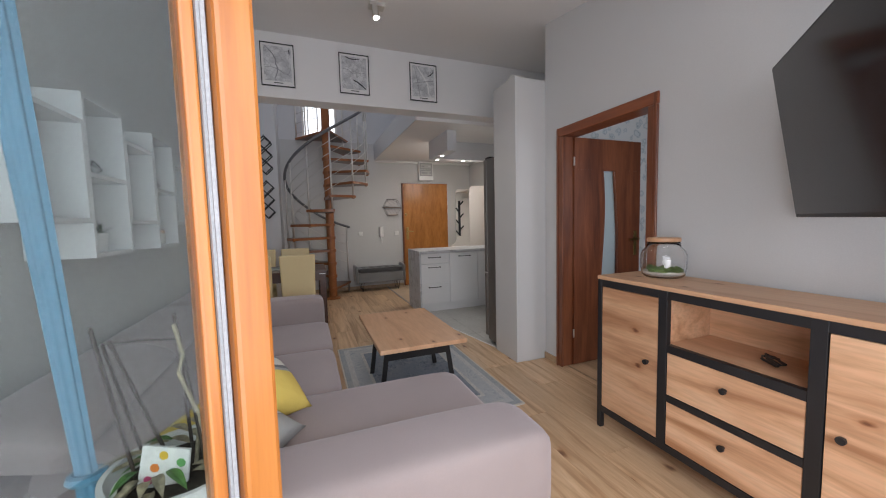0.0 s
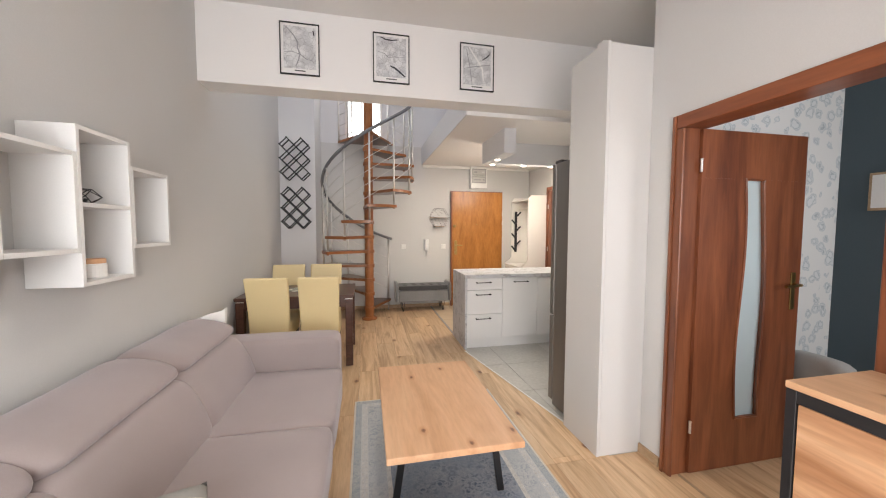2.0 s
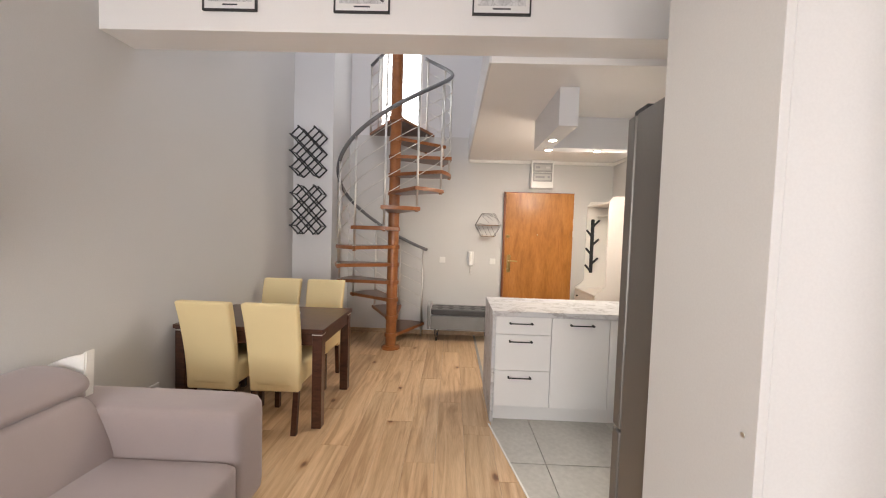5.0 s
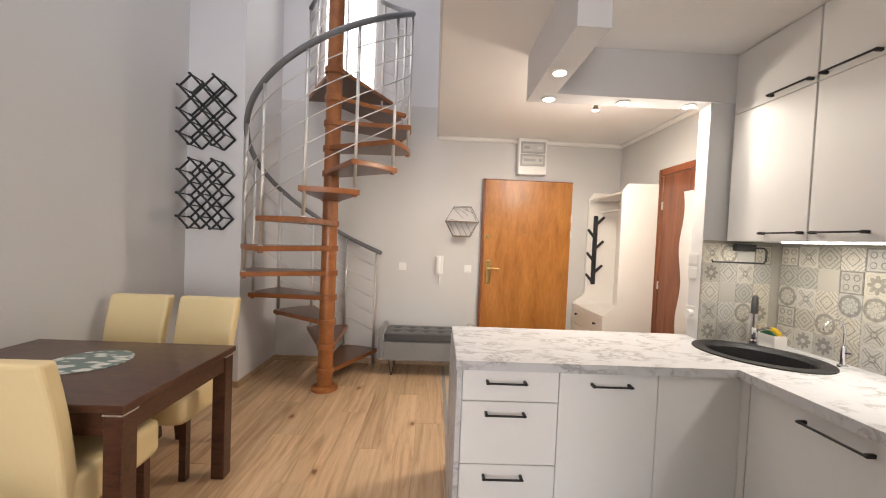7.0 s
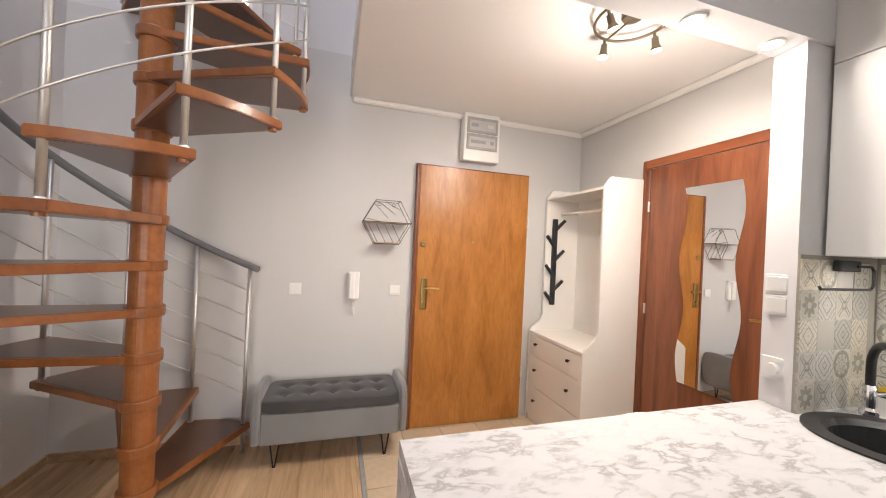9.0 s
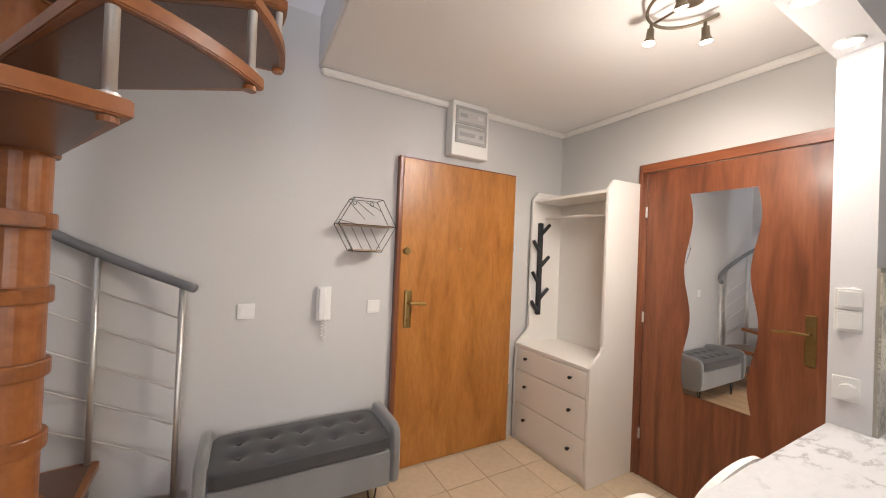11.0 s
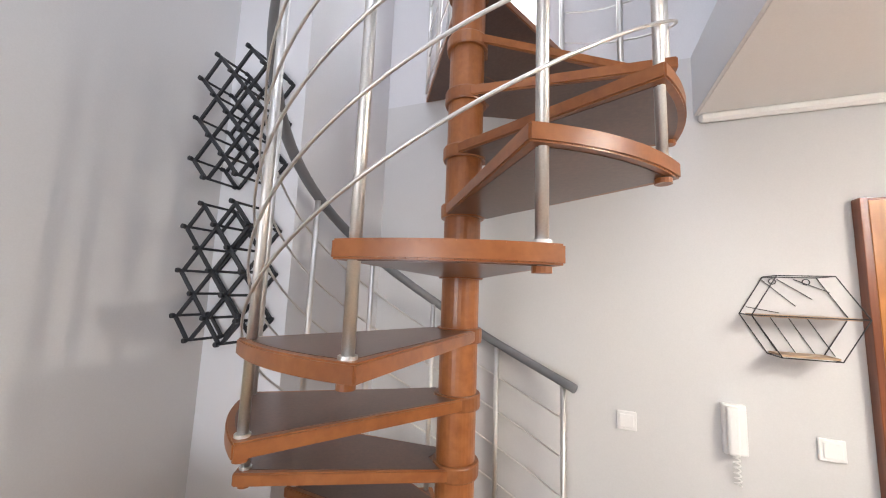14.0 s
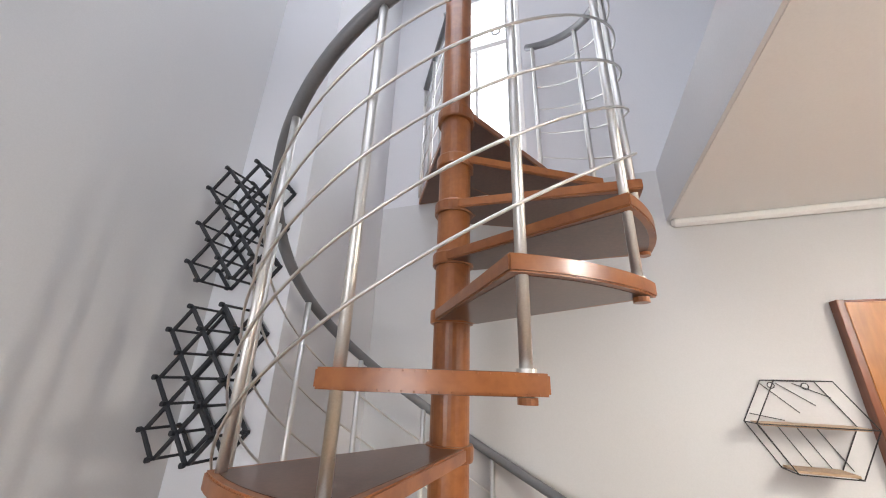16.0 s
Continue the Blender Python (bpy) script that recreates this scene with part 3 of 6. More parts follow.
def bar_handle(parent, x, y, z, length, axis="x"):
    """A black bow handle on a front that faces -y (axis x) or -x (axis y)."""
    if axis == "x":
        bm = box((x - length / 2, y - 0.034, z - 0.004), (x + length / 2, y - 0.025, z + 0.004), 0.002)
        for s in (-1, 1):
            box((x + s * (length / 2 - 0.008) - 0.006, y - 0.03, z - 0.007), (x + s * (length / 2 - 0.008) + 0.006, y + 0.002, z + 0.007), 0.002, bm=bm)
    else:
        bm = box((x - 0.034, y - length / 2, z - 0.004), (x - 0.025, y + length / 2, z + 0.004), 0.002)
        for s in (-1, 1):
            box((x - 0.03, y + s * (length / 2 - 0.008) - 0.006, z - 0.007), (x + 0.002, y + s * (length / 2 - 0.008) + 0.006, z + 0.007), 0.002, bm=bm)
    return part("handle", bm, M_BLACK, parent, "slim black metal bar handle")


for z0, z1, hz_ in ((0.123, 0.402, 0.355), (0.406, 0.682, 0.634), (0.686, 0.82, 0.773)):
    d = part("drawer_front", box((1.447, 4.64, z0), (1.868, 4.658, z1), 0.0015), M_KITCH, island)
    bar_handle(d, 1.635, 4.64, hz_, 0.18)
d = part("door", box((1.872, 4.64, 0.123), (2.308, 4.658, 0.82), 0.0015), M_KITCH, island)
bar_handle(d, 2.096, 4.64, 0.773, 0.18)
part("filler_panel", box((2.312, 4.64, 0.123), (2.689, 4.658, 0.82), 0.0015), M_KITCH, island)
# base run along the side wall
run = thing("base_cabinet", (0, 0, 0), 0, "pale grey kitchen base cabinets along the wall", "kitchen cabinet")
part("carcass", box((2.71, 3.60, 0.12), (XK - 0.005, 5.11, CT - 0.19)), M_KITCH, run)
part("plinth", box((2.74, 3.60, 0.0), (2.76, 4.68, 0.118)), M_KITCH, run)
d = part("door", box((2.69, 4.05, 0.123), (2.708, 4.60, 0.82), 0.0015), M_KITCH, run)
bar_handle(d, 2.69, 4.27, 0.765, 0.22, "y")
part("corner_panel", box((2.69, 4.604, 0.123), (2.708, 4.657, 0.82)), M_KITCH, run)
oven = thing("built_in_oven", (0, 0, 0), 0, "black glass built-in oven under the worktop", "oven")
part("front", box((2.685, 3.61, 0.14), (2.708, 4.04, 0.69), 0.003), M_TV, oven)
part("control_panel", box((2.685, 3.61, 0.695), (2.708, 4.04, 0.82), 0.003), M_TV, oven)
part("handle", rod((2.66, 3.66, 0.65), (2.66, 4.0, 0.65), 0.008), M_STEEL, oven)
# marble worktop with a round cut for the sink
SX, SY, SA, SB_ = 2.945, 4.845, 0.275, 0.225


def ellipse(cx, cy, a, b, turn, n=40):
    out = []
    for i in range(n):
        u, v = a * math.cos(2 * math.pi * i / n), b * math.sin(2 * math.pi * i / n)
        out.append((cx + u * math.cos(turn) - v * math.sin(turn), cy + u * math.sin(turn) + v * math.cos(turn)))
    return out


def slab_with_hole(outer, hole, z0, z1):
    bm = bmesh.new()
    for z in (z0, z1):
        loops = []
        for ring in (outer, hole):
            vs = [bm.verts.new((x, y, z)) for x, y in ring]
            loops.append([bm.edges.new((vs[i], vs[(i + 1) % len(vs)])) for i in range(len(vs))])
        bmesh.ops.triangle_fill(bm, use_beauty=True, edges=loops[0] + loops[1])
    n, m = len(outer), len(hole)
    bm.verts.ensure_lookup_table()
    for start, k in ((0, n), (n, m)):
        for i in range(k):
            a, b = start + i, start + (i + 1) % k
            bm.faces.new((bm.verts[a], bm.verts[b], bm.verts[b + n + m], bm.verts[a + n + m]))
    return bm


TURN_S = radians(-45)
outline = [(1.414, 4.622), (2.652, 4.622), (2.652, 3.58), (XK - 0.004, 3.58), (XK - 0.004, 5.112), (2.834, 5.112), (2.853, 5.228), (1.424, 5.226)]
worktop = part("worktop", slab_with_hole(outline, ellipse(SX, SY, SA - 0.02, SB_ - 0.02, TURN_S), CT - 0.04, CT), M_MARBLE)
tagged(worktop, "white marble-patterned laminate worktop around the sink", "worktop")
# tall white unit and fridge
tall = thing("tall_cabinet", (0, 0, 0), 0, "tall narrow white melamine side cabinet next to the fridge", "cabinet")
part("front_panel", box((1.704, 2.632, 0.0), (XR + 0.01, 2.65, 2.46), 0.0015), M_TALL, tall)
part("side_panel", box((1.684, 2.63, 0.0), (1.702, 3.0, 2.47), 0.001), M_TALL, tall)
part("top_panel", box((1.704, 2.652, 2.40), (2.34, 3.0, 2.418), 0.001), M_TALL, tall)
part("upper_front", box((1.704, 2.982, 1.93), (2.34, 3.0, 2.398), 0.001), M_TALL, tall)
part("top_batten", prism([(2.632, 2.462), (2.70, 2.505), (2.76, 2.505), (2.76, 2.462)], 1.704, 1.80, axis="x"), M_TALL, tall)
for z in (0.55, 1.05, 2.05, 2.38):
    part("screw_cap", rod((1.6835, 2.66, z), (1.6815, 2.66, z), 0.005, n=10), M_STEEL, tall)
fridge = thing("fridge", (0, 0, 0), 0, "tall dark graphite fridge freezer", "fridge")
part("body", box((1.725, 2.68, 0.03), (2.32, 3.235, 1.88), 0.006, 2), M_FRIDGE, fridge)
part("freezer_door", box((1.725, 3.245, 0.06), (2.32, 3.30, 0.72), 0.008, 2), M_FRIDGE, fridge)
part("fridge_door", box((1.725, 3.245, 0.73), (2.32, 3.30, 1.88), 0.008, 2), M_FRIDGE, fridge)
part("hinge", box((1.74, 3.20, 1.881), (1.82, 3.285, 1.905), 0.004), M_BLACK, fridge)
part("foot", rod((1.78, 3.18, 0.0), (1.78, 3.18, 0.03), 0.02), M_BLACK, fridge)
# wall cabinets
for y0, y1, hy in ((4.675, 5.112, 4.789), (4.24, 4.671, 4.543), (3.80, 4.236, 3.914)):
    wc = tagged(thing("wall_cabinet", (0, 0, 0)), "pale grey wall cabinet with two flap fronts", "kitchen cabinet", "kitchen wall cabinets")
    part("carcass", box((2.99, y0, 1.44), (XK - 0.002, y1, 2.488)), M_KITCH, wc)
    d = part("door", box((2.97, y0 + 0.002, 1.44), (2.988, y1 - 0.002, 2.148), 0.0015), M_KITCH, wc)
    bar_handle(d, 2.97, hy, 1.479, 0.205, "y")
    d = part("flap", box((2.97, y0 + 0.002, 2.152), (2.988, y1 - 0.002, 2.486), 0.0015), M_KITCH, wc)
    bar_handle(d, 2.97, hy, 2.173, 0.205, "y")

# ---- dining ----
table = thing("dining_table", (0, 0, 0), 0, "dark wenge-stained wooden dining table beside the wall", "table")
TX0, TX1, TY0, TY1 = -0.895, 0.195, 4.415, 5.15
part("tabletop", box((TX0, TY0, 0.697), (TX1, TY1, 0.727), 0.003), M_WENGE, table)
for x0, x1, y0, y1 in ((TX0 + 0.06, TX1 - 0.06, TY0 + 0.02, TY0 + 0.045), (TX0 + 0.06, TX1 - 0.06, TY1 - 0.045, TY1 - 0.02), (TX0 + 0.02, TX0 + 0.045, TY0 + 0.06, TY1 - 0.06), (TX1 - 0.045, TX1 - 0.02, TY0 + 0.06, TY1 - 0.06)):
    part("apron", box((x0, y0, 0.605), (x1, y1, 0.696)), M_WENGE, table)
for x in (TX0 + 0.01, TX1 - 0.08):
    for y in (TY0 + 0.01, TY1 - 0.08):
        part("leg", box((x, y, 0), (x + 0.07, y + 0.07, 0.696), 0.003), M_WENGE, table)


for x in (TX0 + 0.01, TX1 - 0.08):
    for y in (TY0 + 0.01, TY1 - 0.08):
        part("corner_strip", box((x - 0.002, y - 0.002, 0.682), (x + 0.072, y + 0.072, 0.688)), M_STEEL, table, "thin steel strip round the leg top")


def dining_chair():
    c = thing("dining_chair", (0, 0, 0), 0, "cream leatherette dining chair with dark wooden legs", "chair", "chairs round the dining table")
    part("seat", cushion((0.365, 0.46, 0.17), 0.07, 8, 8, at=(0, 0.045, 0.41)), M_CREAMLEATHER, c, smooth=True)
    bm = box((-0.187, -0.20, 0.295), (0.187, -0.135, 0.932), 0.016, 3)
    for k in range(1, 12):
        bmesh.ops.bisect_plane(bm, geom=bm.verts[:] + bm.edges[:] + bm.faces[:], plane_co=(0, 0, 0.295 + 0.053 * k), plane_no=(0, 0, 1))
    for v in bm.verts:
        z = v.co.z - 0.30
        v.co.y -= 0.02 * z + 0.22 * z * z - 0.02
        v.co.x *= 0.93 + 0.12 * z
    part("backrest", bm, M_CREAMLEATHER, c)
    for x in (-0.148, 0.148):
        for y, lean in ((-0.145, -0.045), (0.2, 0.0)):
            part("leg", bar((x, y, 0.34), (x, y + lean, 0.0), 0.036, 0.036, up=(0, 1, 0)), M_WENGE, c)
    return c


chair = dining_chair()
chair.matrix_world = pose(-0.122, 4.525, 0, 0, 0, 1)
for x, y, turn in ((-0.565, 4.525, -2), (-0.172, 5.265, 180), (-0.612, 5.265, 181)):
    copy_thing(chair, pose(x, y, 0, 0, 0, turn))

# ---- living room ----
sofa = thing("corner_sofa", (0, 0, 0), 0, "taupe fabric corner sofa with chaise and adjustable headrests", "sofa")
part("base", box((-0.95, 1.10, 0.05), (0.10, 3.76, 0.20), 0.03, 3), M_SOFA, sofa)
part("chaise_base", box((0.09, 1.10, 0.05), (0.78, 1.96, 0.20), 0.03, 3), M_SOFA, sofa)
for y0, y1 in ((1.98, 2.72), (2.72, 3.53)):
    part("seat_cushion", cushion((0.86, y1 - y0 + 0.01, 0.20), 0.10, 12, 12, at=(-0.285, (y0 + y1) / 2, 0.25)), M_SOFA, sofa, smooth=True)
part("chaise_cushion", cushion((1.36, 0.62, 0.20), 0.06, 12, 12, at=(0.12, 1.68, 0.255)), M_SOFA, sofa, smooth=True)
part("chaise_end", cushion((1.78, 0.34, 0.40), 0.05, 12, 7, at=(0.0, 1.25, 0.245)), M_SOFA, sofa, smooth=True)
part("arm", cushion((1.06, 0.25, 0.54), 0.03, 12, 12, at=(-0.41, 3.655, 0.30)), M_SOFA, sofa, smooth=True)
part("back_frame", box((-0.97, 1.12, 0.20), (-0.76, 3.54, 0.56), 0.05, 3), M_SOFA, sofa)


def padded(profile, y0, y1, inset=0.16):
    """A padded length of upholstery: one outline drawn along y with rounded ends."""
    cx, cz = sum(a for a, _ in profile) / len(profile), sum(c for _, c in profile) / len(profile)
    # a smooth outline through the given corners
    n = len(profile)
    ring = []
    for i in range(n):
        p0, p1, p2, p3 = (profile[(i + k) % n] for k in (-1, 0, 1, 2))
        for s in (0, 0.25, 0.5, 0.75):
            ring.append(tuple(0.5 * (2 * p1[k] + (p2[k] - p0[k]) * s + (2 * p0[k] - 5 * p1[k] + 4 * p2[k] - p3[k]) * s * s + (3 * p1[k] - p0[k] - 3 * p2[k] + p3[k]) * s ** 3) for k in (0, 1)))
    bm = bmesh.new()
    rows = []
    span = y1 - y0
    for k in range(25):
        u = k / 24
        u = 0.5 - 0.5 * math.cos(math.pi * u)
        d = min(u, 1 - u) * span
        f = 1 - inset * max(0.0, 1 - d / 0.07) ** 2
        rows.append([bm.verts.new((cx + (x - cx) * f, y0 + u * span, cz + (z - cz) * f + 0.004 * noise.noise(Vector((x * 4, u * 5 + y0, z * 4))))) for x, z in ring])
    m = len(ring)
    for r0, r1 in zip(rows, rows[1:]):
        for i in range(m):
            bm.faces.new((r0[i], r0[(i + 1) % m], r1[(i + 1) % m], r1[i]))
    bm.faces.new(rows[0]), bm.faces.new(rows[-1])
    return bm


BACK = [(-0.49, 0.27), (-0.455, 0.33), (-0.49, 0.46), (-0.555, 0.585), (-0.615, 0.632), (-0.70, 0.625), (-0.78, 0.56), (-0.78, 0.30), (-0.65, 0.25)]
HEAD = [(-0.635, 0.618), (-0.605, 0.652), (-0.615, 0.685), (-0.67, 0.718), (-0.76, 0.745), (-0.86, 0.755), (-0.925, 0.735), (-0.94, 0.69), (-0.90, 0.65), (-0.75, 0.61), (-0.64, 0.585)]
for y0, y1 in ((1.30, 2.02), (2.02, 2.80), (2.80, 3.54)):
    part("back_cushion", padded(BACK, y0, y1, 0.10), M_SOFA, sofa, smooth=True)
for y0, y1 in ((1.22, 2.03), (2.03, 2.83), (2.83, 3.60)):
    part("headrest", padded(HEAD, y0, y1, 0.34), M_SOFA, sofa, smooth=True)

ct = thing("coffee_table", (0, 0, 0), 0, "light oak coffee table on a black metal frame", "table")
part("tabletop", box((0.395, 2.20, 0.42), (1.005, 3.185, 0.45), 0.003), M_WOTAN, ct)
for y in (2.49, 2.92):
    for x, s in ((0.51, -1), (0.95, 1)):
        part("leg", bar((x, y, 0.419), (x + s * 0.06, y, 0.0), 0.034, 0.014, up=(0, 1, 0)), M_BLACK, ct)
    part("crossbar", bar((0.493, y, 0.30), (0.967, y, 0.30), 0.012, 0.075), M_BLACK, ct)
part("stretcher", bar((0.73, 2.498, 0.30), (0.73, 2.912, 0.30), 0.03, 0.02), M_BLACK, ct)

sb = thing("sideboard", (0, 0, 0), 0, "light oak sideboard with black metal frame, doors and drawers", "sideboard")
SB0, SB1, SBY0, SBY1, SBH = 1.60, 1.968, 0.13, 1.62, 0.925
part("top", box((SB0 - 0.005, SBY0, SBH - 0.022), (SB1, SBY1, SBH), 0.002), M_WOTAN, sb)
part("rear_panel", box((SB1 - 0.012, SBY0 + 0.02, 0.14), (SB1 - 0.002, SBY1 - 0.02, SBH - 0.03)), M_WOTANV, sb)
part("floor_panel", box((SB0 + 0.02, SBY0 + 0.02, 0.135), (SB1 - 0.014, SBY1 - 0.02, 0.155)), M_WOTANV, sb)
YD0, YD1 = 0.66, 1.225   # middle bay
for y0, y1, name in ((SBY1 - 0.028, SBY1, "end_post"), (YD1 - 0.04, YD1 + 0.005, "post"), (YD0 - 0.04, YD0 + 0.005, "post"), (SBY0, SBY0 + 0.028, "end_post")):
    part(name, box((SB0, y0, 0.0 if "end" in name else 0.10), (SB0 + 0.03, y1, SBH - 0.023), 0.001), M_BLACK, sb)
for y in (SBY0, SBY1 - 0.028):
    part("rear_post", box((SB1 - 0.042, y, 0.0), (SB1 - 0.014, y + 0.028, SBH - 0.023), 0.001), M_BLACK, sb)
    part("end_panel", box((SB0 + 0.032, y + 0.006, 0.14), (SB1 - 0.044, y + 0.022, SBH - 0.03)), M_WOTANV, sb)
part("top_rail", box((SB0 + 0.001, SBY0 + 0.028, SBH - 0.062), (SB0 + 0.03, SBY1 - 0.028, SBH - 0.0235)), M_BLACK, sb)
part("bottom_rail", box((SB0 + 0.001, SBY0 + 0.028, 0.10), (SB0 + 0.03, SBY1 - 0.028, 0.135)), M_BLACK, sb)


def knob(parent, at, way=(-1, 0, 0), r=0.013, material=None):
    at, way = Vector(at), Vector(way)
    bm = rod(at, at + way * 0.016, r * 0.5, n=10)
    rod(at + way * 0.014, at + way * 0.026, r, n=14, bm=bm)
    return part("knob", bm, material or M_BLACK, parent, "small round knob")


for y0, y1, ky in ((YD1 + 0.008, SBY1 - 0.031, YD1 + 0.06), (SBY0 + 0.031, YD0 - 0.043, YD0 - 0.09)):
    d = part("door", box((SB0 + 0.004, y0, 0.138), (SB0 + 0.022, y1, SBH - 0.065), 0.0015), M_WOTANV, sb)
    knob(d, (SB0 + 0.004, ky, 0.52))
for z0, z1 in ((0.138, 0.355), (0.392, 0.60)):
    d = part("drawer_front", box((SB0 + 0.004, YD0 + 0.008, z0), (SB0 + 0.022, YD1 - 0.043, z1), 0.0015), M_WOTANV, sb)
    knob(d, (SB0 + 0.004, (YD0 + YD1) / 2 - 0.02, (z0 + z1) / 2 + 0.03))
part("drawer_rail", box((SB0 + 0.001, YD0 + 0.006, 0.357), (SB0 + 0.03, YD1 - 0.041, 0.389)), M_BLACK, sb)
part("shelf_rail", box((SB0 + 0.001, YD0 + 0.006, 0.602), (SB0 + 0.03, YD1 - 0.041, 0.64)), M_BLACK, sb)
part("niche_floor", box((SB0 + 0.031, YD0 - 0.015, 0.615), (SB1 - 0.014, YD1 - 0.02, 0.635)), M_WOTAN, sb)
for y in (YD0 - 0.032, YD1 - 0.016):
    part("divider", box((SB0 + 0.031, y, 0.157), (SB1 - 0.014, y + 0.016, SBH - 0.0235)), M_WOTANV, sb)
tagged(part("cable_bundle", tube([(1.80 + 0.05 * math.cos(a * 1.1), 0.86 + 0.05 * math.sin(a * 1.3), 0.643 + 0.004 * (a % 3)) for a in range(14)], 0.005, 6), M_BLACK), "black cable bundle lying in the sideboard niche", "cable")
# glass jar terrarium
jar = thing("glass_jar", (1.845, 1.395, SBH), 0, "large clear glass jar terrarium with moss and wooden lid", "jar")
prof = [(0.001, 0.004), (0.092, 0.004), (0.106, 0.018), (0.112, 0.06), (0.112, 0.125), (0.104, 0.15), (0.084, 0.168), (0.080, 0.198), (0.076, 0.198), (0.080, 0.166), (0.1, 0.147), (0.108, 0.124), (0.108, 0.06), (0.102, 0.021), (0.09, 0.009), (0.001, 0.009)]
ob = part("glass_body", lathe(prof, 36), M_GLASS, jar, smooth=True)
ob.visible_shadow = False
part("lid", lathe([(0.0, 0.199), (0.080, 0.199), (0.082, 0.203), (0.082, 0.217), (0.078, 0.22), (0.0, 0.22)], 32), M_WOTAN, jar, "flat wooden lid")
M_MOSS = mat("moss", (0.10, 0.16, 0.04), 0.95, var=0.3, scale=40, fine=160, bump=0.8, depth=0.006)
M_PEBBLE = mat("pale_pebbles", (0.5, 0.47, 0.42), 0.8, var=0.25, scale=60, fine=160, bump=0.6, depth=0.004)
part("gravel", lathe([(0.0, 0.01), (0.08, 0.01), (0.1, 0.024), (0.104, 0.036), (0.0, 0.038)], 28), M_PEBBLE, jar)
bm = None
for i in range(26):
    a, r = random.random() * 6.28, 0.085 * math.sqrt(random.random())
    b2 = bmesh.new()
    bmesh.ops.create_icosphere(b2, subdivisions=1, radius=0.016 + 0.008 * random.random(), matrix=Matrix.Translation((r * math.cos(a), r * math.sin(a), 0.042)))
    bm = joined(bm, b2)
part("moss", bm, M_MOSS, jar, "green moss clumps")
part("candle", rod((0.01, -0.02, 0.038), (0.01, -0.02, 0.10), 0.016, n=14), M_TRIM, jar, "white candle")
# television on an arm
tv = thing("television", (1.875, 0.895, 1.56), 40.2, "black flat television swung out on a wall arm", "television")
tilt = pose(0, 0, 0, -9, 0, 0)
for name, lo, hi, m in (("casing", (-1.0, -0.04, -0.32), (0.0, 0.0, 0.31), M_BLACK), ("screen", (-0.99, 0.0005, -0.305), (-0.01, 0.003, 0.30), M_TV)):
    bm = box(lo, hi, 0.003 if name == "casing" else 0)
    bmesh.ops.transform(bm, matrix=tilt, verts=bm.verts)
    part(name, bm, m, tv)
part("wall_arm", box((-0.16, -0.20, -0.06), (-0.06, -0.045, 0.06), 0.004), M_BLACK, tv)

# rug
def rug_material(name, dark, pale, worn, scale):
    """A faded printed rug: small ornament, half worn away, with large washed-out patches."""
    m = bpy.data.materials.new(name)
    m.use_nodes = True
    nt = m.node_tree
    tc = nt.nodes.new("ShaderNodeTexCoord")

    def tex(kind, sc, detail=4):
        n = nt.nodes.new(kind)
        n.inputs["Scale"].default_value = sc
        if kind == "ShaderNodeTexNoise":
            n.inputs["Detail"].default_value = detail
        nt.links.new(tc.outputs["Object"], n.inputs["Vector"])
        return n
    orn, vein, patch, fine = tex("ShaderNodeTexVoronoi", scale), tex("ShaderNodeTexNoise", scale * 0.9, 6), tex("ShaderNodeTexNoise", 4.5, 5), tex("ShaderNodeTexNoise", 190, 2)
    vein.inputs["Distortion"].default_value = 1.5

    def mixed(fac, a, b):
        n = nt.nodes.new("ShaderNodeMix")
        n.data_type = "RGBA"
        nt.links.new(fac, n.inputs["Factor"])
        for v, key in ((a, "A"), (b, "B")):
            if isinstance(v, tuple):
                n.inputs[key].default_value = (*v, 1)
            else:
                nt.links.new(v, n.inputs[key])
        return n.outputs["Result"]
    rings = ramp_between(nt, orn.outputs["Distance"], [(0.18, (0.1,) * 3), (0.30, (0.9,) * 3), (0.42, (0.25,) * 3), (0.62, (0.75,) * 3)])
    lines = ramp_between(nt, vein.outputs["Fac"], [(0.42, (0, 0, 0)), (0.50, (1, 1, 1)), (0.58, (0.2,) * 3)])
    c = mixed(lines, mixed(rings, dark, pale), pale)
    c = mixed(ramp_between(nt, patch.outputs["Fac"], [(0.42, (0, 0, 0)), (0.62, (0.75,) * 3)]), c, worn)
    c = mixed(ramp_between(nt, fine.outputs["Fac"], [(0.3, (0.35,) * 3), (0.7, (0.0,) * 3)]), c, dark)
    b = nt.nodes["Principled BSDF"]
    nt.links.new(c, b.inputs["Base Color"])
    b.inputs["Roughness"].default_value = 0.97
    bp = nt.nodes.new("ShaderNodeBump")
    bp.inputs["Strength"].default_value, bp.inputs["Distance"].default_value = 0.6, 0.002
    nt.links.new(fine.outputs["Fac"], bp.inputs["Height"])
    nt.links.new(bp.outputs[0], b.inputs["Normal"])
    return m


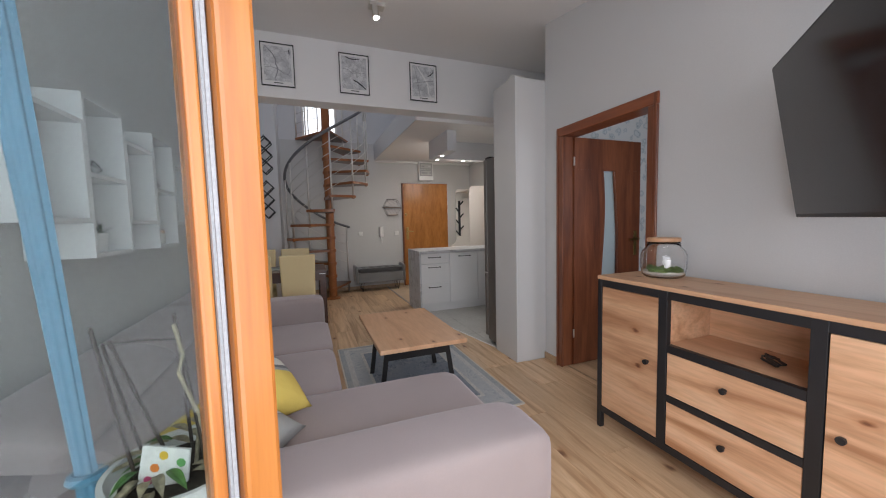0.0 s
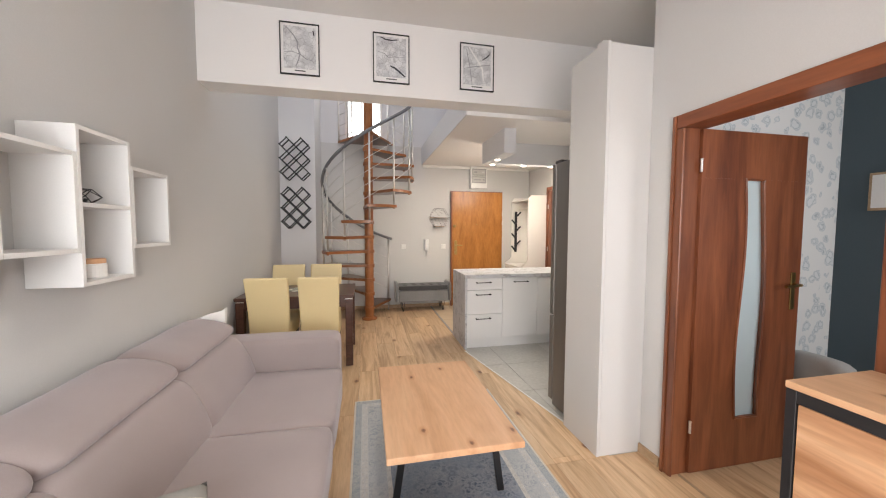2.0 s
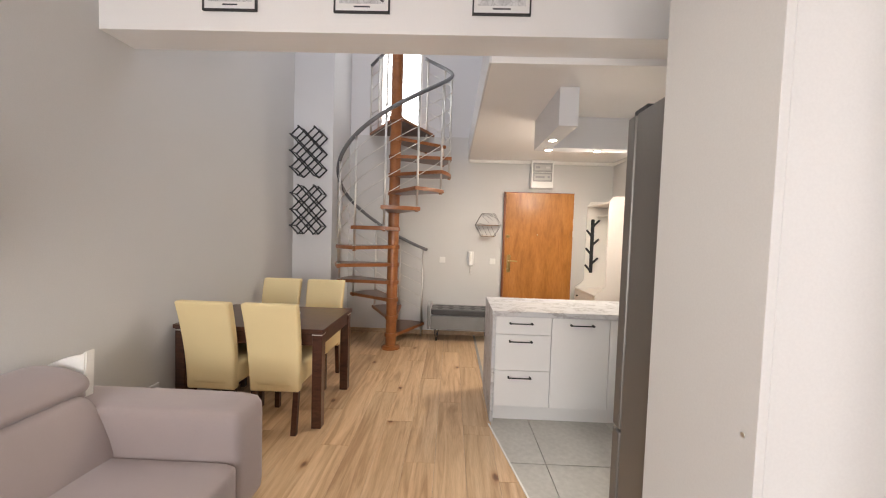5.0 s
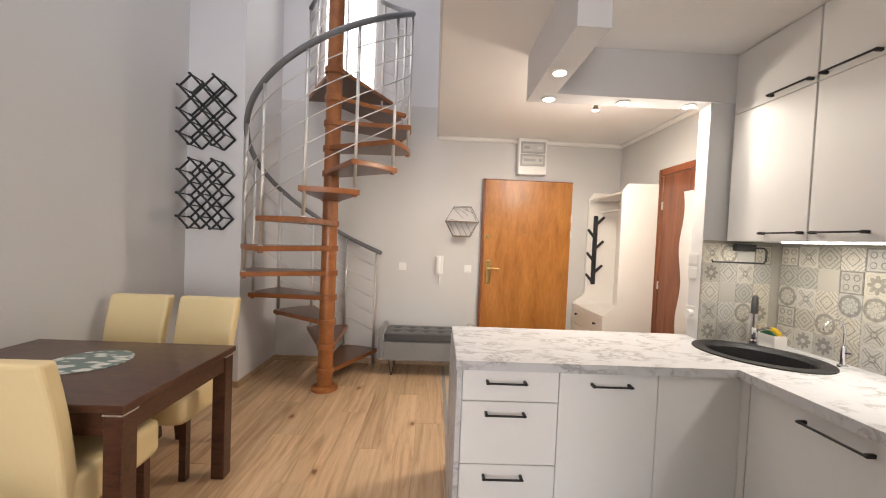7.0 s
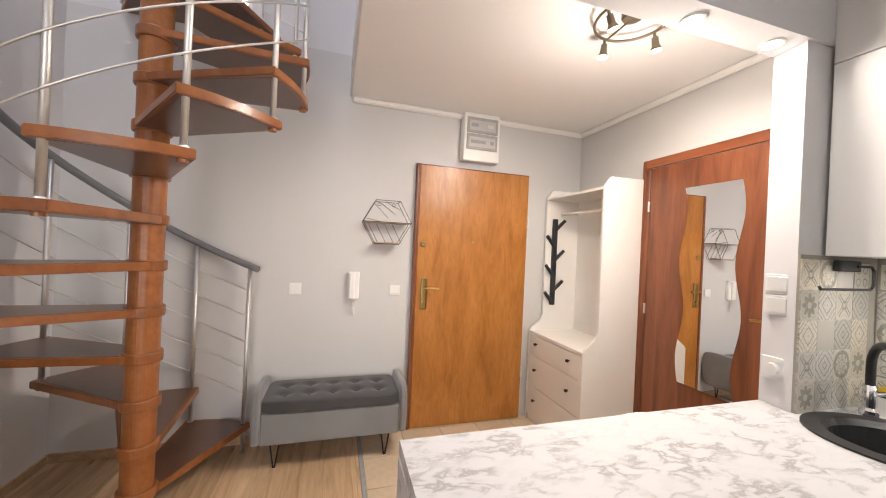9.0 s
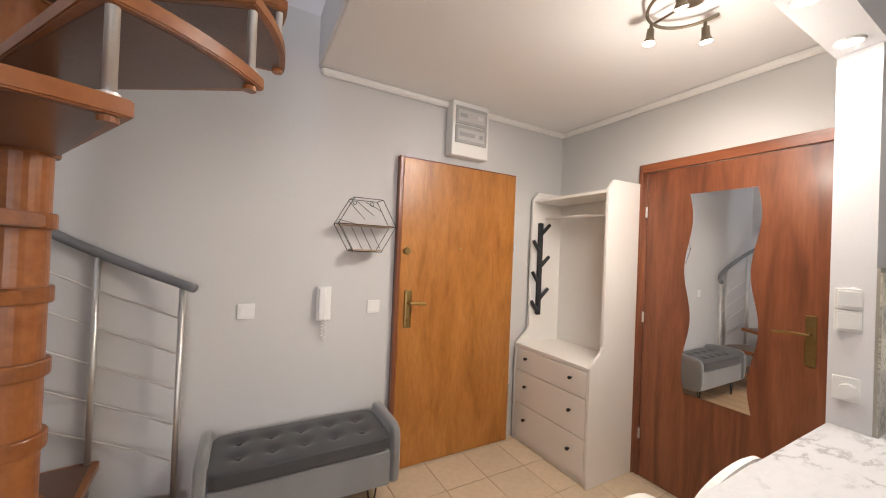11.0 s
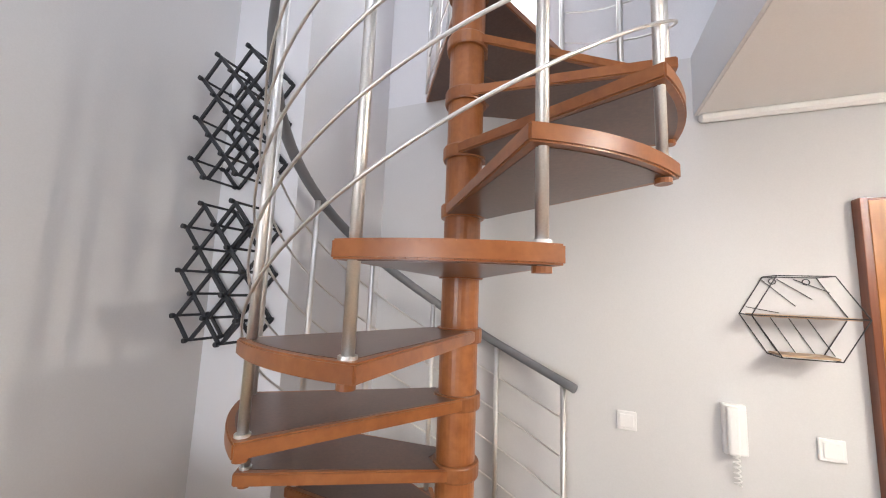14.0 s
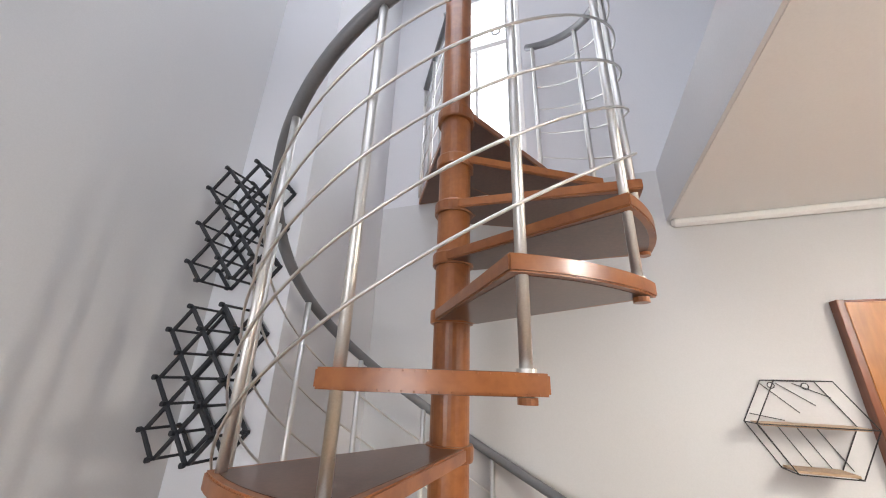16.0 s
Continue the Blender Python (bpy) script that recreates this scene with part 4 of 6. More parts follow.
rug = thing("rug", (0, 0, 0), 0, "faded blue grey vintage pattern rug under the coffee table", "rug")
RX0, RX1, RY0, RY1 = 0.225, 1.34, 2.0, 3.63
M_RUGE = mat("rug_edge", (0.66, 0.62, 0.55), 0.97, var=0.1, scale=30, fine=300, bump=0.5, depth=0.002)
M_RUGD = mat("rug_motif", (0.60, 0.60, 0.58), 0.97, var=0.2, scale=30, fine=300, bump=0.5, depth=0.002)
RUG_BANDS = (("edging", 0.0, 0.012, M_RUGE), ("outer_border", 0.012, 0.055, rug_material("rug_outer_border", (0.20, 0.25, 0.31), (0.50, 0.51, 0.50), (0.36, 0.40, 0.44), 34)),
             ("guard_stripe", 0.055, 0.10, rug_material("rug_guard_stripe", (0.34, 0.38, 0.42), (0.62, 0.62, 0.60), (0.52, 0.54, 0.55), 60)),
             ("inner_border", 0.10, 0.20, rug_material("rug_inner_border", (0.24, 0.29, 0.36), (0.55, 0.56, 0.55), (0.46, 0.49, 0.51), 26)),
             ("inner_stripe", 0.20, 0.225, M_RUGD))
for nm, o, o1, m in RUG_BANDS:
    x0, x1, y0, y1, e = RX0 + o, RX1 - o, RY0 + o, RY1 - o, o1 - o
    for a in (((x0, y0), (x1, y0 + e)), ((x0, y1 - e), (x1, y1)), ((x0, y0 + e), (x0 + e, y1 - e)), ((x1 - e, y0 + e), (x1, y1 - e))):
        part(nm, box((*a[0], 0.0), (*a[1], 0.0085)), m, rug)
part("field", box((RX0 + 0.225, RY0 + 0.225, 0.0), (RX1 - 0.225, RY1 - 0.225, 0.0085)), rug_material("rug_field", (0.07, 0.105, 0.17), (0.36, 0.39, 0.43), (0.27, 0.32, 0.38), 17), rug)
# rows of woven dashes in the guard stripe
bm = bmesh.new()
for x in (RX0 + 0.062, RX0 + 0.082, RX1 - 0.094, RX1 - 0.074):
    for k in range(44):
        y = RY0 + 0.11 + k * 0.032
        box((x, y, 0.0086), (x + 0.012, y + 0.02, 0.0092), bm=bm)
for y in (RY0 + 0.062, RY0 + 0.082, RY1 - 0.094, RY1 - 0.074):
    for k in range(27):
        x = RX0 + 0.11 + k * 0.032
        box((x, y, 0.0086), (x + 0.02, y + 0.012, 0.0092), bm=bm)
tagged(part("woven_dashes", bm, M_RUGD, rug, "rows of small pale dashes"), kind="stuff")


# cushions on the sofa
def striped(name):
    m = bpy.data.materials.new(name)
    m.use_nodes = True
    nt = m.node_tree
    tc, sp = nt.nodes.new("ShaderNodeTexCoord"), nt.nodes.new("ShaderNodeSeparateXYZ")
    nt.links.new(tc.outputs["Object"], sp.inputs[0])
    mr = nt.nodes.new("ShaderNodeMapRange")
    mr.inputs["From Min"].default_value, mr.inputs["From Max"].default_value = -0.21, 0.21
    nt.links.new(sp.outputs["X"], mr.inputs["Value"])
    r = nt.nodes.new("ShaderNodeValToRGB")
    r.color_ramp.interpolation = "CONSTANT"
    e = r.color_ramp.elements
    e[0].position, e[0].color = 0.0, (0.33, 0.33, 0.31, 1)
    e[1].position, e[1].color = 0.25, (0.74, 0.72, 0.66, 1)
    for p, c in ((0.40, (0.18, 0.18, 0.19)), (0.47, (0.36, 0.36, 0.35)), (0.52, (0.74, 0.56, 0.13))):
        n = e.new(p)
        n.color = (*c, 1)
    nt.links.new(mr.outputs[0], r.inputs[0])
    b = nt.nodes["Principled BSDF"]
    nt.links.new(r.outputs[0], b.inputs["Base Color"])
    b.inputs["Roughness"].default_value = 0.95
    nz, bp = nt.nodes.new("ShaderNodeTexNoise"), nt.nodes.new("ShaderNodeBump")
    nz.inputs["Scale"].default_value = 25
    nt.links.new(tc.outputs["Object"], nz.inputs["Vector"])
    bp.inputs["Strength"].default_value, bp.inputs["Distance"].default_value = 0.5, 0.01
    nt.links.new(nz.outputs["Fac"], bp.inputs["Height"])
    nt.links.new(bp.outputs[0], b.inputs["Normal"])
    return m


M_STRIPE = striped("grey_white_yellow_stripes")


def pillow(label, m, size=0.42, material=None):
    bm2 = bmesh.new()
    for sign in (1, -1):
        g = bmesh.new()
        bmesh.ops.create_grid(g, x_segments=18, y_segments=18, size=0.5)
        for v in g.verts:
            x, y = v.co.x * 2, v.co.y * 2
            f = max(0.0, (1 - x * x) * (1 - y * y)) ** 0.45
            pinch = 1 - 0.10 * (1 - abs(x) ** 2) * abs(y) ** 3
            pinch2 = 1 - 0.10 * (1 - abs(y) ** 2) * abs(x) ** 3
            wr = 0.012 * noise.noise(Vector((x * 2.2, y * 2.2, sign * 3.0)))
            v.co = Vector((x / 2 * size * pinch2, y / 2 * size * pinch, sign * (0.105 * f + wr * f)))
        joined(bm2, g)
    bmesh.ops.remove_doubles(bm2, verts=bm2.verts, dist=0.0008)
    ob = part("throw_pillow", bm2, material or M_STRIPE, smooth=True)
    ob.matrix_world = m
    return tagged(ob, label, "pillow", "sofa throw pillows")


def facing(at, along, normal):
    """A pose whose x axis runs along a line and whose z axis leans towards a normal."""
    x = Vector(along).normalized()
    y = Vector(normal).cross(x).normalized()
    z = x.cross(y)
    return Matrix.Translation(at) @ Matrix((x, y, z)).transposed().to_4x4()


pillow("throw pillow striped in grey, white and yellow on sofa", facing((-0.25, 1.79, 0.515), (0.42, -0.68, -0.42), (0.45, -0.35, 0.8)), 0.37)
pillow("grey white and yellow striped throw pillow lying on sofa", facing((-0.33, 1.49, 0.455), (-0.74, 0.45, 0.34), (0.30, -0.40, 0.85)), 0.42)
tagged(part("paper_bag", prism([(-0.90, 0.572), (-0.69, 0.572), (-0.68, 0.81), (-0.71, 0.785), (-0.80, 0.765), (-0.88, 0.73)], 3.61, 3.66, axis="y", bevel=0.006), M_TRIM), "crumpled white paper bag standing on the sofa arm", "bag")

# ---- wall shelves ----
SF = -0.79


def shelf_box(y0, y1, z0, z1, mids=()):
    c = thing("wall_shelf", (0, 0, 0), 0, "white open cube wall shelf without a back", "shelf", "white cube wall shelves")
    t = 0.018
    xb = west_x((y0 + y1) / 2) + 0.004
    part("side", box((xb, y0, z0), (SF, y0 + t, z1), 0.001), M_BOARD, c)
    part("side", box((xb, y1 - t, z0), (SF, y1, z1), 0.001), M_BOARD, c)
    for z in (z0, z1 - t, *mids):
        part("shelf", box((xb, y0 + t, z), (SF - 0.001, y1 - t, z + t), 0.001), M_BOARD, c)
    return c


shelf_box(1.815, 2.15, 1.15, 1.80, (1.475,))
shelf_box(2.485, 2.815, 1.15, 1.80, (1.475,))
for y0, y1 in ((1.48, 1.813), (2.152, 2.483), (2.817, 3.15)):
    shelf_box(y0, y1, 1.29, 1.69)


def wire_holder(x, y, z, s):
    """A faceted wire candle holder."""
    top = [Vector((x + 0.6 * s * math.cos(a), y + 0.6 * s * math.sin(a), z + 0.9 * s)) for a in (0, 1.57, 3.14, 4.71)]
    mid = [Vector((x + s * math.cos(a), y + s * math.sin(a), z + 0.45 * s)) for a in (0.78, 2.35, 3.92, 5.5)]
    low = [Vector((x + 0.6 * s * math.cos(a), y + 0.6 * s * math.sin(a), z + 0.003)) for a in (0, 1.57, 3.14, 4.71)]
    c = thing("candle_holder", (0, 0, 0), 0, "black geometric wire candle holder on a white shelf", "candle holder", "wire candle holders")
    bm = None
    for i in range(4):
        j = (i + 1) % 4
        for a, b in ((top[i], top[j]), (low[i], low[j]), (top[i], mid[i]), (top[j], mid[i]), (low[i], mid[i]), (low[j], mid[i])):
            bm = rod(a, b, 0.002, n=6, bm=bm)
    part("wire_frame", bm, M_BLACK, c)
    part("cup", lathe([(0.0, 0.0), (0.018, 0.0), (0.024, 0.02), (0.021, 0.02), (0.0, 0.006)], 16, at=(x, y, z + 0.003)), M_BLACK, c)


wire_holder(-0.88, 1.97, 1.493, 0.07)
wire_holder(-0.88, 2.63, 1.493, 0.07)
pot = thing("potted_succulent", (-0.87, 1.99, 1.168), 0, "small green succulent in a white pot on shelf", "plant")
part("pot", lathe([(0.0, 0.0), (0.04, 0.0), (0.05, 0.08), (0.046, 0.08), (0.0, 0.07)], 22), M_TRIM, pot)
M_LEAF = mat("dark_green_leaf", (0.045, 0.09, 0.045), 0.6, var=0.3, scale=30, fine=90, bump=0.1)
bm = None
for i in range(34):
    a, e = random.random() * 6.28, 0.4 + random.random()
    d = Vector((math.cos(a) * math.cos(e), math.sin(a) * math.cos(e), math.sin(e)))
    bm = rod(Vector((0, 0, 0.07)) + d * 0.012, Vector((0, 0, 0.07)) + d * (0.05 + 0.02 * random.random()), 0.006, 0.001, 5, bm)
part("leaves", bm, M_LEAF, pot)
canister = thing("canister", (-0.87, 2.66, 1.168), 0, "white ceramic canister with a wooden lid on shelf", "canister")
part("body", lathe([(0.0, 0.0), (0.046, 0.0), (0.05, 0.006), (0.05, 0.06), (0.047, 0.064), (0.0, 0.064)], 24), M_TRIM, canister)
part("lid", lathe([(0.0, 0.0645), (0.047, 0.0645), (0.047, 0.082), (0.043, 0.085), (0.0, 0.085)], 24), M_WOTAN, canister)

# ---- pictures on the beam ----
def street_map():
    """Printed streets: two nets of fine grey lines on pale paper."""
    m = bpy.data.materials.new("map_print_paper")
    m.use_nodes = True
    nt = m.node_tree
    tc, nz, warp = nt.nodes.new("ShaderNodeTexCoord"), nt.nodes.new("ShaderNodeTexNoise"), nt.nodes.new("ShaderNodeMix")
    warp.data_type = "RGBA"
    nz.inputs["Scale"].default_value, warp.inputs["Factor"].default_value = 14, 0.05
    nt.links.new(tc.outputs["Object"], nz.inputs["Vector"])
    nt.links.new(tc.outputs["Object"], warp.inputs["A"])
    nt.links.new(nz.outputs["Color"], warp.inputs["B"])
    out = None
    for sc, edge, ink in ((24, 0.05, 0.62), (62, 0.07, 0.80)):
        vo = nt.nodes.new("ShaderNodeTexVoronoi")
        vo.feature = "DISTANCE_TO_EDGE"
        vo.inputs["Scale"].default_value = sc
        nt.links.new(warp.outputs["Result"], vo.inputs["Vector"])
        c = ramp_between(nt, vo.outputs["Distance"], [(0.0, (ink,) * 3), (edge, (1, 1, 1))])
        if out is None:
            out = c
        else:
            mul = nt.nodes.new("ShaderNodeMix")
            mul.data_type, mul.blend_type = "RGBA", "MULTIPLY"
            mul.inputs["Factor"].default_value = 1.0
            nt.links.new(out, mul.inputs["A"])
            nt.links.new(c, mul.inputs["B"])
            out = mul.outputs["Result"]
    tone = ramp_between(nt, nz.outputs["Fac"], [(0.4, (0.55, 0.56, 0.58)), (0.6, (0.74, 0.75, 0.76))])
    fin = nt.nodes.new("ShaderNodeMix")
    fin.data_type, fin.blend_type = "RGBA", "MULTIPLY"
    fin.inputs["Factor"].default_value = 1.0
    nt.links.new(tone, fin.inputs["A"])
    nt.links.new(out, fin.inputs["B"])
    b = nt.nodes["Principled BSDF"]
    nt.links.new(fin.outputs["Result"], b.inputs["Base Color"])
    b.inputs["Roughness"].default_value = 0.6
    return m


M_PAPER = street_map()
M_MARGIN = mat("print_margin", (0.82, 0.82, 0.81), 0.7, var=0.01, bump=0)
M_INK = mat("dark_print_ink", (0.06, 0.06, 0.07), 0.8, var=0.1, bump=0)
M_INKL = mat("grey_print_ink", (0.30, 0.31, 0.33), 0.8, var=0.1, bump=0)
MAP_LINES = (
    (("river", M_INKL, 0.012, ((0.05, 1.0), (0.3, 0.8), (0.44, 0.62), (0.42, 0.5), (0.5, 0.36), (0.46, 0.2), (0.36, 0.02))),
     ("road", M_INKL, 0.005, ((0.0, 0.36), (0.25, 0.38), (0.5, 0.34), (0.72, 0.22), (0.9, 0.2), (1.0, 0.38))), ("airfield", M_INK, 0.01, ((0.94, 0.95), (0.96, 0.9), (0.97, 0.82)))),
    (("lake", M_INK, 0.012, ((0.12, 1.0), (0.3, 0.95), (0.5, 0.94), (0.72, 0.97))), ("river", M_INK, 0.016, ((0.45, 0.27), (0.62, 0.22), (0.8, 0.12), (1.0, 0.0))),
     ("road", M_INKL, 0.005, ((0.0, 0.62), (0.25, 0.58), (0.4, 0.48), (0.62, 0.52), (0.8, 0.5), (1.0, 0.55)))),
    (("river", M_MARGIN, 0.016, ((0.2, 1.0), (0.36, 0.82), (0.55, 0.62), (0.7, 0.42), (0.74, 0.1))), ("road", M_INKL, 0.007, ((0.0, 0.4), (0.35, 0.47), (0.7, 0.52), (1.0, 0.56))),
     ("road", M_INKL, 0.006, ((0.3, 0.05), (0.24, 0.4), (0.1, 0.95))), ("airfield", M_INK, 0.012, ((0.7, 0.68), (0.85, 0.76), (0.98, 0.86)))))
for i, (x0, x1) in enumerate(((-0.34, -0.036), (0.395, 0.704), (1.157, 1.475))):
    p = thing("framed_map", (0, 0, 0), 0, ("framed grey city map print with a river", "framed grey city map print with winding streets", "framed grey city map print with a street grid")[i], "picture", "framed city maps")
    z0, z1, y = 2.635, 3.045, YB
    for a, b in (((x0, y - 0.018, z0), (x0 + 0.008, y - 0.002, z1)), ((x1 - 0.008, y - 0.018, z0), (x1, y - 0.002, z1)), ((x0 + 0.008, y - 0.018, z0), (x1 - 0.008, y - 0.002, z0 + 0.008)), ((x0 + 0.008, y - 0.018, z1 - 0.008), (x1 - 0.008, y - 0.002, z1))):
        part("frame", box(a, b), M_BLACK, p)
    sheet = part("print", box((x0 + 0.008, y - 0.010, z0 + 0.008), (x1 - 0.008, y - 0.004, z1 - 0.008)), M_MARGIN, p)
    part("map_area", box((x0 + 0.028, y - 0.0112, z0 + 0.05), (x1 - 0.028, y - 0.0102, z1 - 0.028)), M_PAPER, sheet, "grey street map")
    X0, X1, Z0, Z1 = x0 + 0.035, x1 - 0.035, z0 + 0.06, z1 - 0.035
    # river, lake and main roads: a name, a tone, a width and the line in shares of the sheet
    for nm, ink, w, line in MAP_LINES[i]:
        pts = [(X0 + u * (X1 - X0), Z0 + v * (Z1 - Z0)) for u, v in line]
        side = []
        for k, (px, pz) in enumerate(pts):
            (ax, az), (bx, bz) = pts[max(k - 1, 0)], pts[min(k + 1, len(pts) - 1)]
            d = math.hypot(bx - ax, bz - az)
            h = w * (0.35 + 0.65 * math.sin(math.pi * (k + 0.6) / (len(pts) + 0.2))) / 2
            side.append(((px - (bz - az) / d * h, pz + (bx - ax) / d * h), (px + (bz - az) / d * h, pz - (bx - ax) / d * h)))
        part(nm, prism([a for a, _ in side] + [b for _, b in reversed(side)], y - 0.0121, y - 0.0113, axis="y"), ink, sheet)
    part("caption_bar", box((x0 + 0.11, y - 0.0112, z0 + 0.03), (x1 - 0.11, y - 0.0102, z0 + 0.038)), M_INK, sheet)

# ---- black lattice racks on the chimney breast ----
def lattice(x0, z0, z1):
    """Two crossed-slat screens, one near the wall and one well in front, joined by dowels with projecting ends."""
    c = thing("lattice_rack", (0, 0, 0), 0, "black wooden folding lattice rack hung on wall", "rack", "black lattice racks")
    x1, yb, yf = -0.452, 6.238, 6.087
    a, b = (x1 - x0) / 4, (z1 - z0) / 6

    def at(i, j, y):
        return (x0 + a * i, y, z0 + b * j)
    for y in (yf, yb):
        for s in (1, -1):
            for cc in range(-5, 11, 2):
                pts = [(i, (cc + i if s == 1 else cc - i)) for i in range(5)]
                pts = [p for p in pts if 0 <= p[1] <= 6]
                if len(pts) > 1:
                    off = 0.0055 * s
                    part("slat", bar(at(*pts[0], y + off), at(*pts[-1], y + off), 0.0155, 0.010, up=(0, 1, 0), bevel=0.001), M_LATTICE, c)
    for i in range(5):
        for j in range(7):
            if (i + j) % 2:
                bm = rod(at(i, j, yf - 0.010), at(i, j, yb + 0.010), 0.0055, n=8)
                rod(at(i, j, yf - 0.024), at(i, j, yf - 0.010), 0.0105, n=8, bm=bm)
                rod(at(i, j, yb - 0.022), at(i, j, yb - 0.011), 0.0105, n=8, bm=bm)
                part("dowel", bm, M_LATTICE, c)


lattice(-0.826, 2.068, 2.634)
lattice(-0.816, 1.386, 1.954)

# ---- doors ----
# entrance door
fd = thing("door_1", (0, 0, 0), 0, "orange brown veneered entrance door, closed", "door", kind="structure")
FX0, FX1, FH = 1.80, 2.77, 2.05
part("leaf", box((FX0 + 0.028, YF - 0.045, 0.004), (FX1 - 0.004, YF - 0.008, FH - 0.01), 0.002), M_ALDER, fd)
part("frame_post", box((FX0, YF - 0.05, 0.0), (FX0 + 0.025, YF - 0.001, FH), 0.002), M_CHERRY, fd)
part("frame_head", box((FX0 + 0.025, YF - 0.04, FH - 0.009), (FX1, YF - 0.001, FH), 0.001), M_CHERRY, fd)
plate = part("handle_plate", box((FX0 + 0.066, YF - 0.056, 0.925), (FX0 + 0.116, YF - 0.045, 1.175), 0.010, 3), M_BRASS, fd, "aged brass handle plate")
bm = rod((FX0 + 0.091, YF - 0.055, 1.09), (FX0 + 0.091, YF - 0.10, 1.09), 0.009)
tube([(FX0 + 0.085, YF - 0.098, 1.09), (FX0 + 0.12, YF - 0.10, 1.092), (FX0 + 0.20, YF - 0.097, 1.086)], 0.0115, 10, bm)
part("lever", bm, M_BRASS, plate)
part("lock", lathe([(0.0, 0.0), (0.025, 0.0), (0.025, 0.012), (0.018, 0.018), (0.0, 0.018)], 18), M_BRASS, fd).matrix_local = pose(FX0 + 0.07, YF - 0.045, 1.43, 90)
part("lock_knob", rod((FX0 + 0.091, YF - 0.055, 0.98), (FX0 + 0.091, YF - 0.072, 0.98), 0.012, n=14), M_BRASS, plate)
part("peephole", rod((2.28, YF - 0.045, 1.46), (2.28, YF - 0.052, 1.46), 0.009, n=14), M_BRASS, fd)
for z in (0.35, 1.45, 1.62):
    part("hinge", rod((FX1 - 0.003, YF - 0.05, z), (FX1 - 0.003, YF - 0.05, z + 0.08), 0.008), M_STEEL, fd)


def architrave(parent, x, y0, y1, h, w=0.08, side=-1):
    """Casing round an opening in a wall whose face is x, towards side."""
    xa, xb = sorted((x + side * 0.002, x + side * 0.018))
    part("casing", box((xa, y0 - w, 0), (xb, y0, h), 0.008, 3), M_CHERRY, parent)
    part("casing", box((xa, y1, 0), (xb, y1 + w, h), 0.008, 3), M_CHERRY, parent)
    xc, xd = sorted((x + side * 0.0185, x + side * 0.026))
    for ya, yb in ((y0 - w + 0.004, y0 - w + 0.026), (y1 + w - 0.026, y1 + w - 0.004)):
        part("casing_bead", box((xc, ya, 0), (xd, yb, h + w - 0.004), 0.0035, 2), M_CHERRY, parent)
    part("casing_head", box((xa, y0 - w, h + 0.0005), (xb, y1 + w, h + w), 0.004, 2), M_CHERRYH, parent)


# bedroom door, open into the bedroom
bd = thing("door_2", (0, 0, 0), 0, "open cherry veneered door with a wavy frosted glass strip", "door", kind="structure")
architrave(bd, XR, BD0 + 0.038, BD1 - 0.04, BDH - 0.025, 0.072)
for y0, y1 in ((BD0 + 0.002, BD0 + 0.022), (BD1 - 0.022, BD1 - 0.002)):
    part("jamb", box((XR + 0.001, y0, 0.0), (XR + T - 0.001, y1, BDH - 0.022)), M_CHERRY, bd)
part("jamb_head", box((XR + 0.001, BD0 + 0.002, BDH - 0.0215), (XR + T - 0.001, BD1 - 0.002, BDH - 0.002)), M_CHERRYH, bd)
LX0, LX1, LY, LZ = XR + 0.105, XR + 0.845, 2.383, 1.93
ga, gb = 0.30, 1.67


def gx(z, side):
    k = (z - ga) / (gb - ga)
    left = 0.30 - 0.018 * math.sin(2 * math.pi * k)
    return LX0 + (left if side == 0 else left + 0.175 - 0.035 * k + 0.018 * math.sin(2 * math.pi * k - 0.8))


zs = [ga + (gb - ga) * i / 18 for i in range(19)]
part("leaf", prism([(LX0, ga)] + [(gx(z, 0), z) for z in zs] + [(LX0, gb)], LY, LY + 0.04, axis="y"), M_CHERRYL, bd)
part("leaf_stile", prism([(LX1, ga), (LX1, gb)] + [(gx(z, 1), z) for z in reversed(zs)], LY, LY + 0.04, axis="y"), M_CHERRYL, bd)
part("leaf_rail", box((LX0, LY, 0.01), (LX1, LY + 0.04, ga - 0.0002)), M_CHERRYL, bd)
part("leaf_rail", box((LX0, LY, gb + 0.0002), (LX1, LY + 0.04, LZ)), M_CHERRYL, bd)
ob = part("glass_pane", prism([(gx(z, 0) - 0.004, z) for z in zs] + [(gx(z, 1) + 0.004, z) for z in reversed(zs)], LY + 0.016, LY + 0.022, axis="y"), M_FROST, bd, "frosted glass strip")
ob.visible_shadow = False
bm = tube([(gx(z, 0), LY - 0.002, z) for z in zs] + [(gx(z, 1), LY - 0.002, z) for z in reversed(zs)], 0.008, 6, closed=True)
part("bead", bm, M_CHERRYL, bd)
plate = part("handle_plate", box((LX1 - 0.075, LY - 0.008, 0.92), (LX1 - 0.04, LY - 0.0005, 1.14), 0.003), M_BRASS, bd)
bm = rod((LX1 - 0.058, LY - 0.005, 1.07), (LX1 - 0.058, LY - 0.05, 1.07), 0.008)
rod((LX1 - 0.058, LY - 0.048, 1.07), (LX1 - 0.17, LY - 0.048, 1.065), 0.008, bm=bm)
part("lever", bm, M_BRASS, plate)
for z in (0.25, 1.70):
    part("hinge", rod((LX0 - 0.01, LY - 0.006, z), (LX0 - 0.01, LY - 0.006, z + 0.07), 0.007), M_STEEL, bd)
structure("trim_threshold", box((XR + 0.045, BD0 + 0.03, 0.0005), (XR + 0.06, BD1 - 0.03, 0.003)), M_BASE, "narrow metal threshold strip")
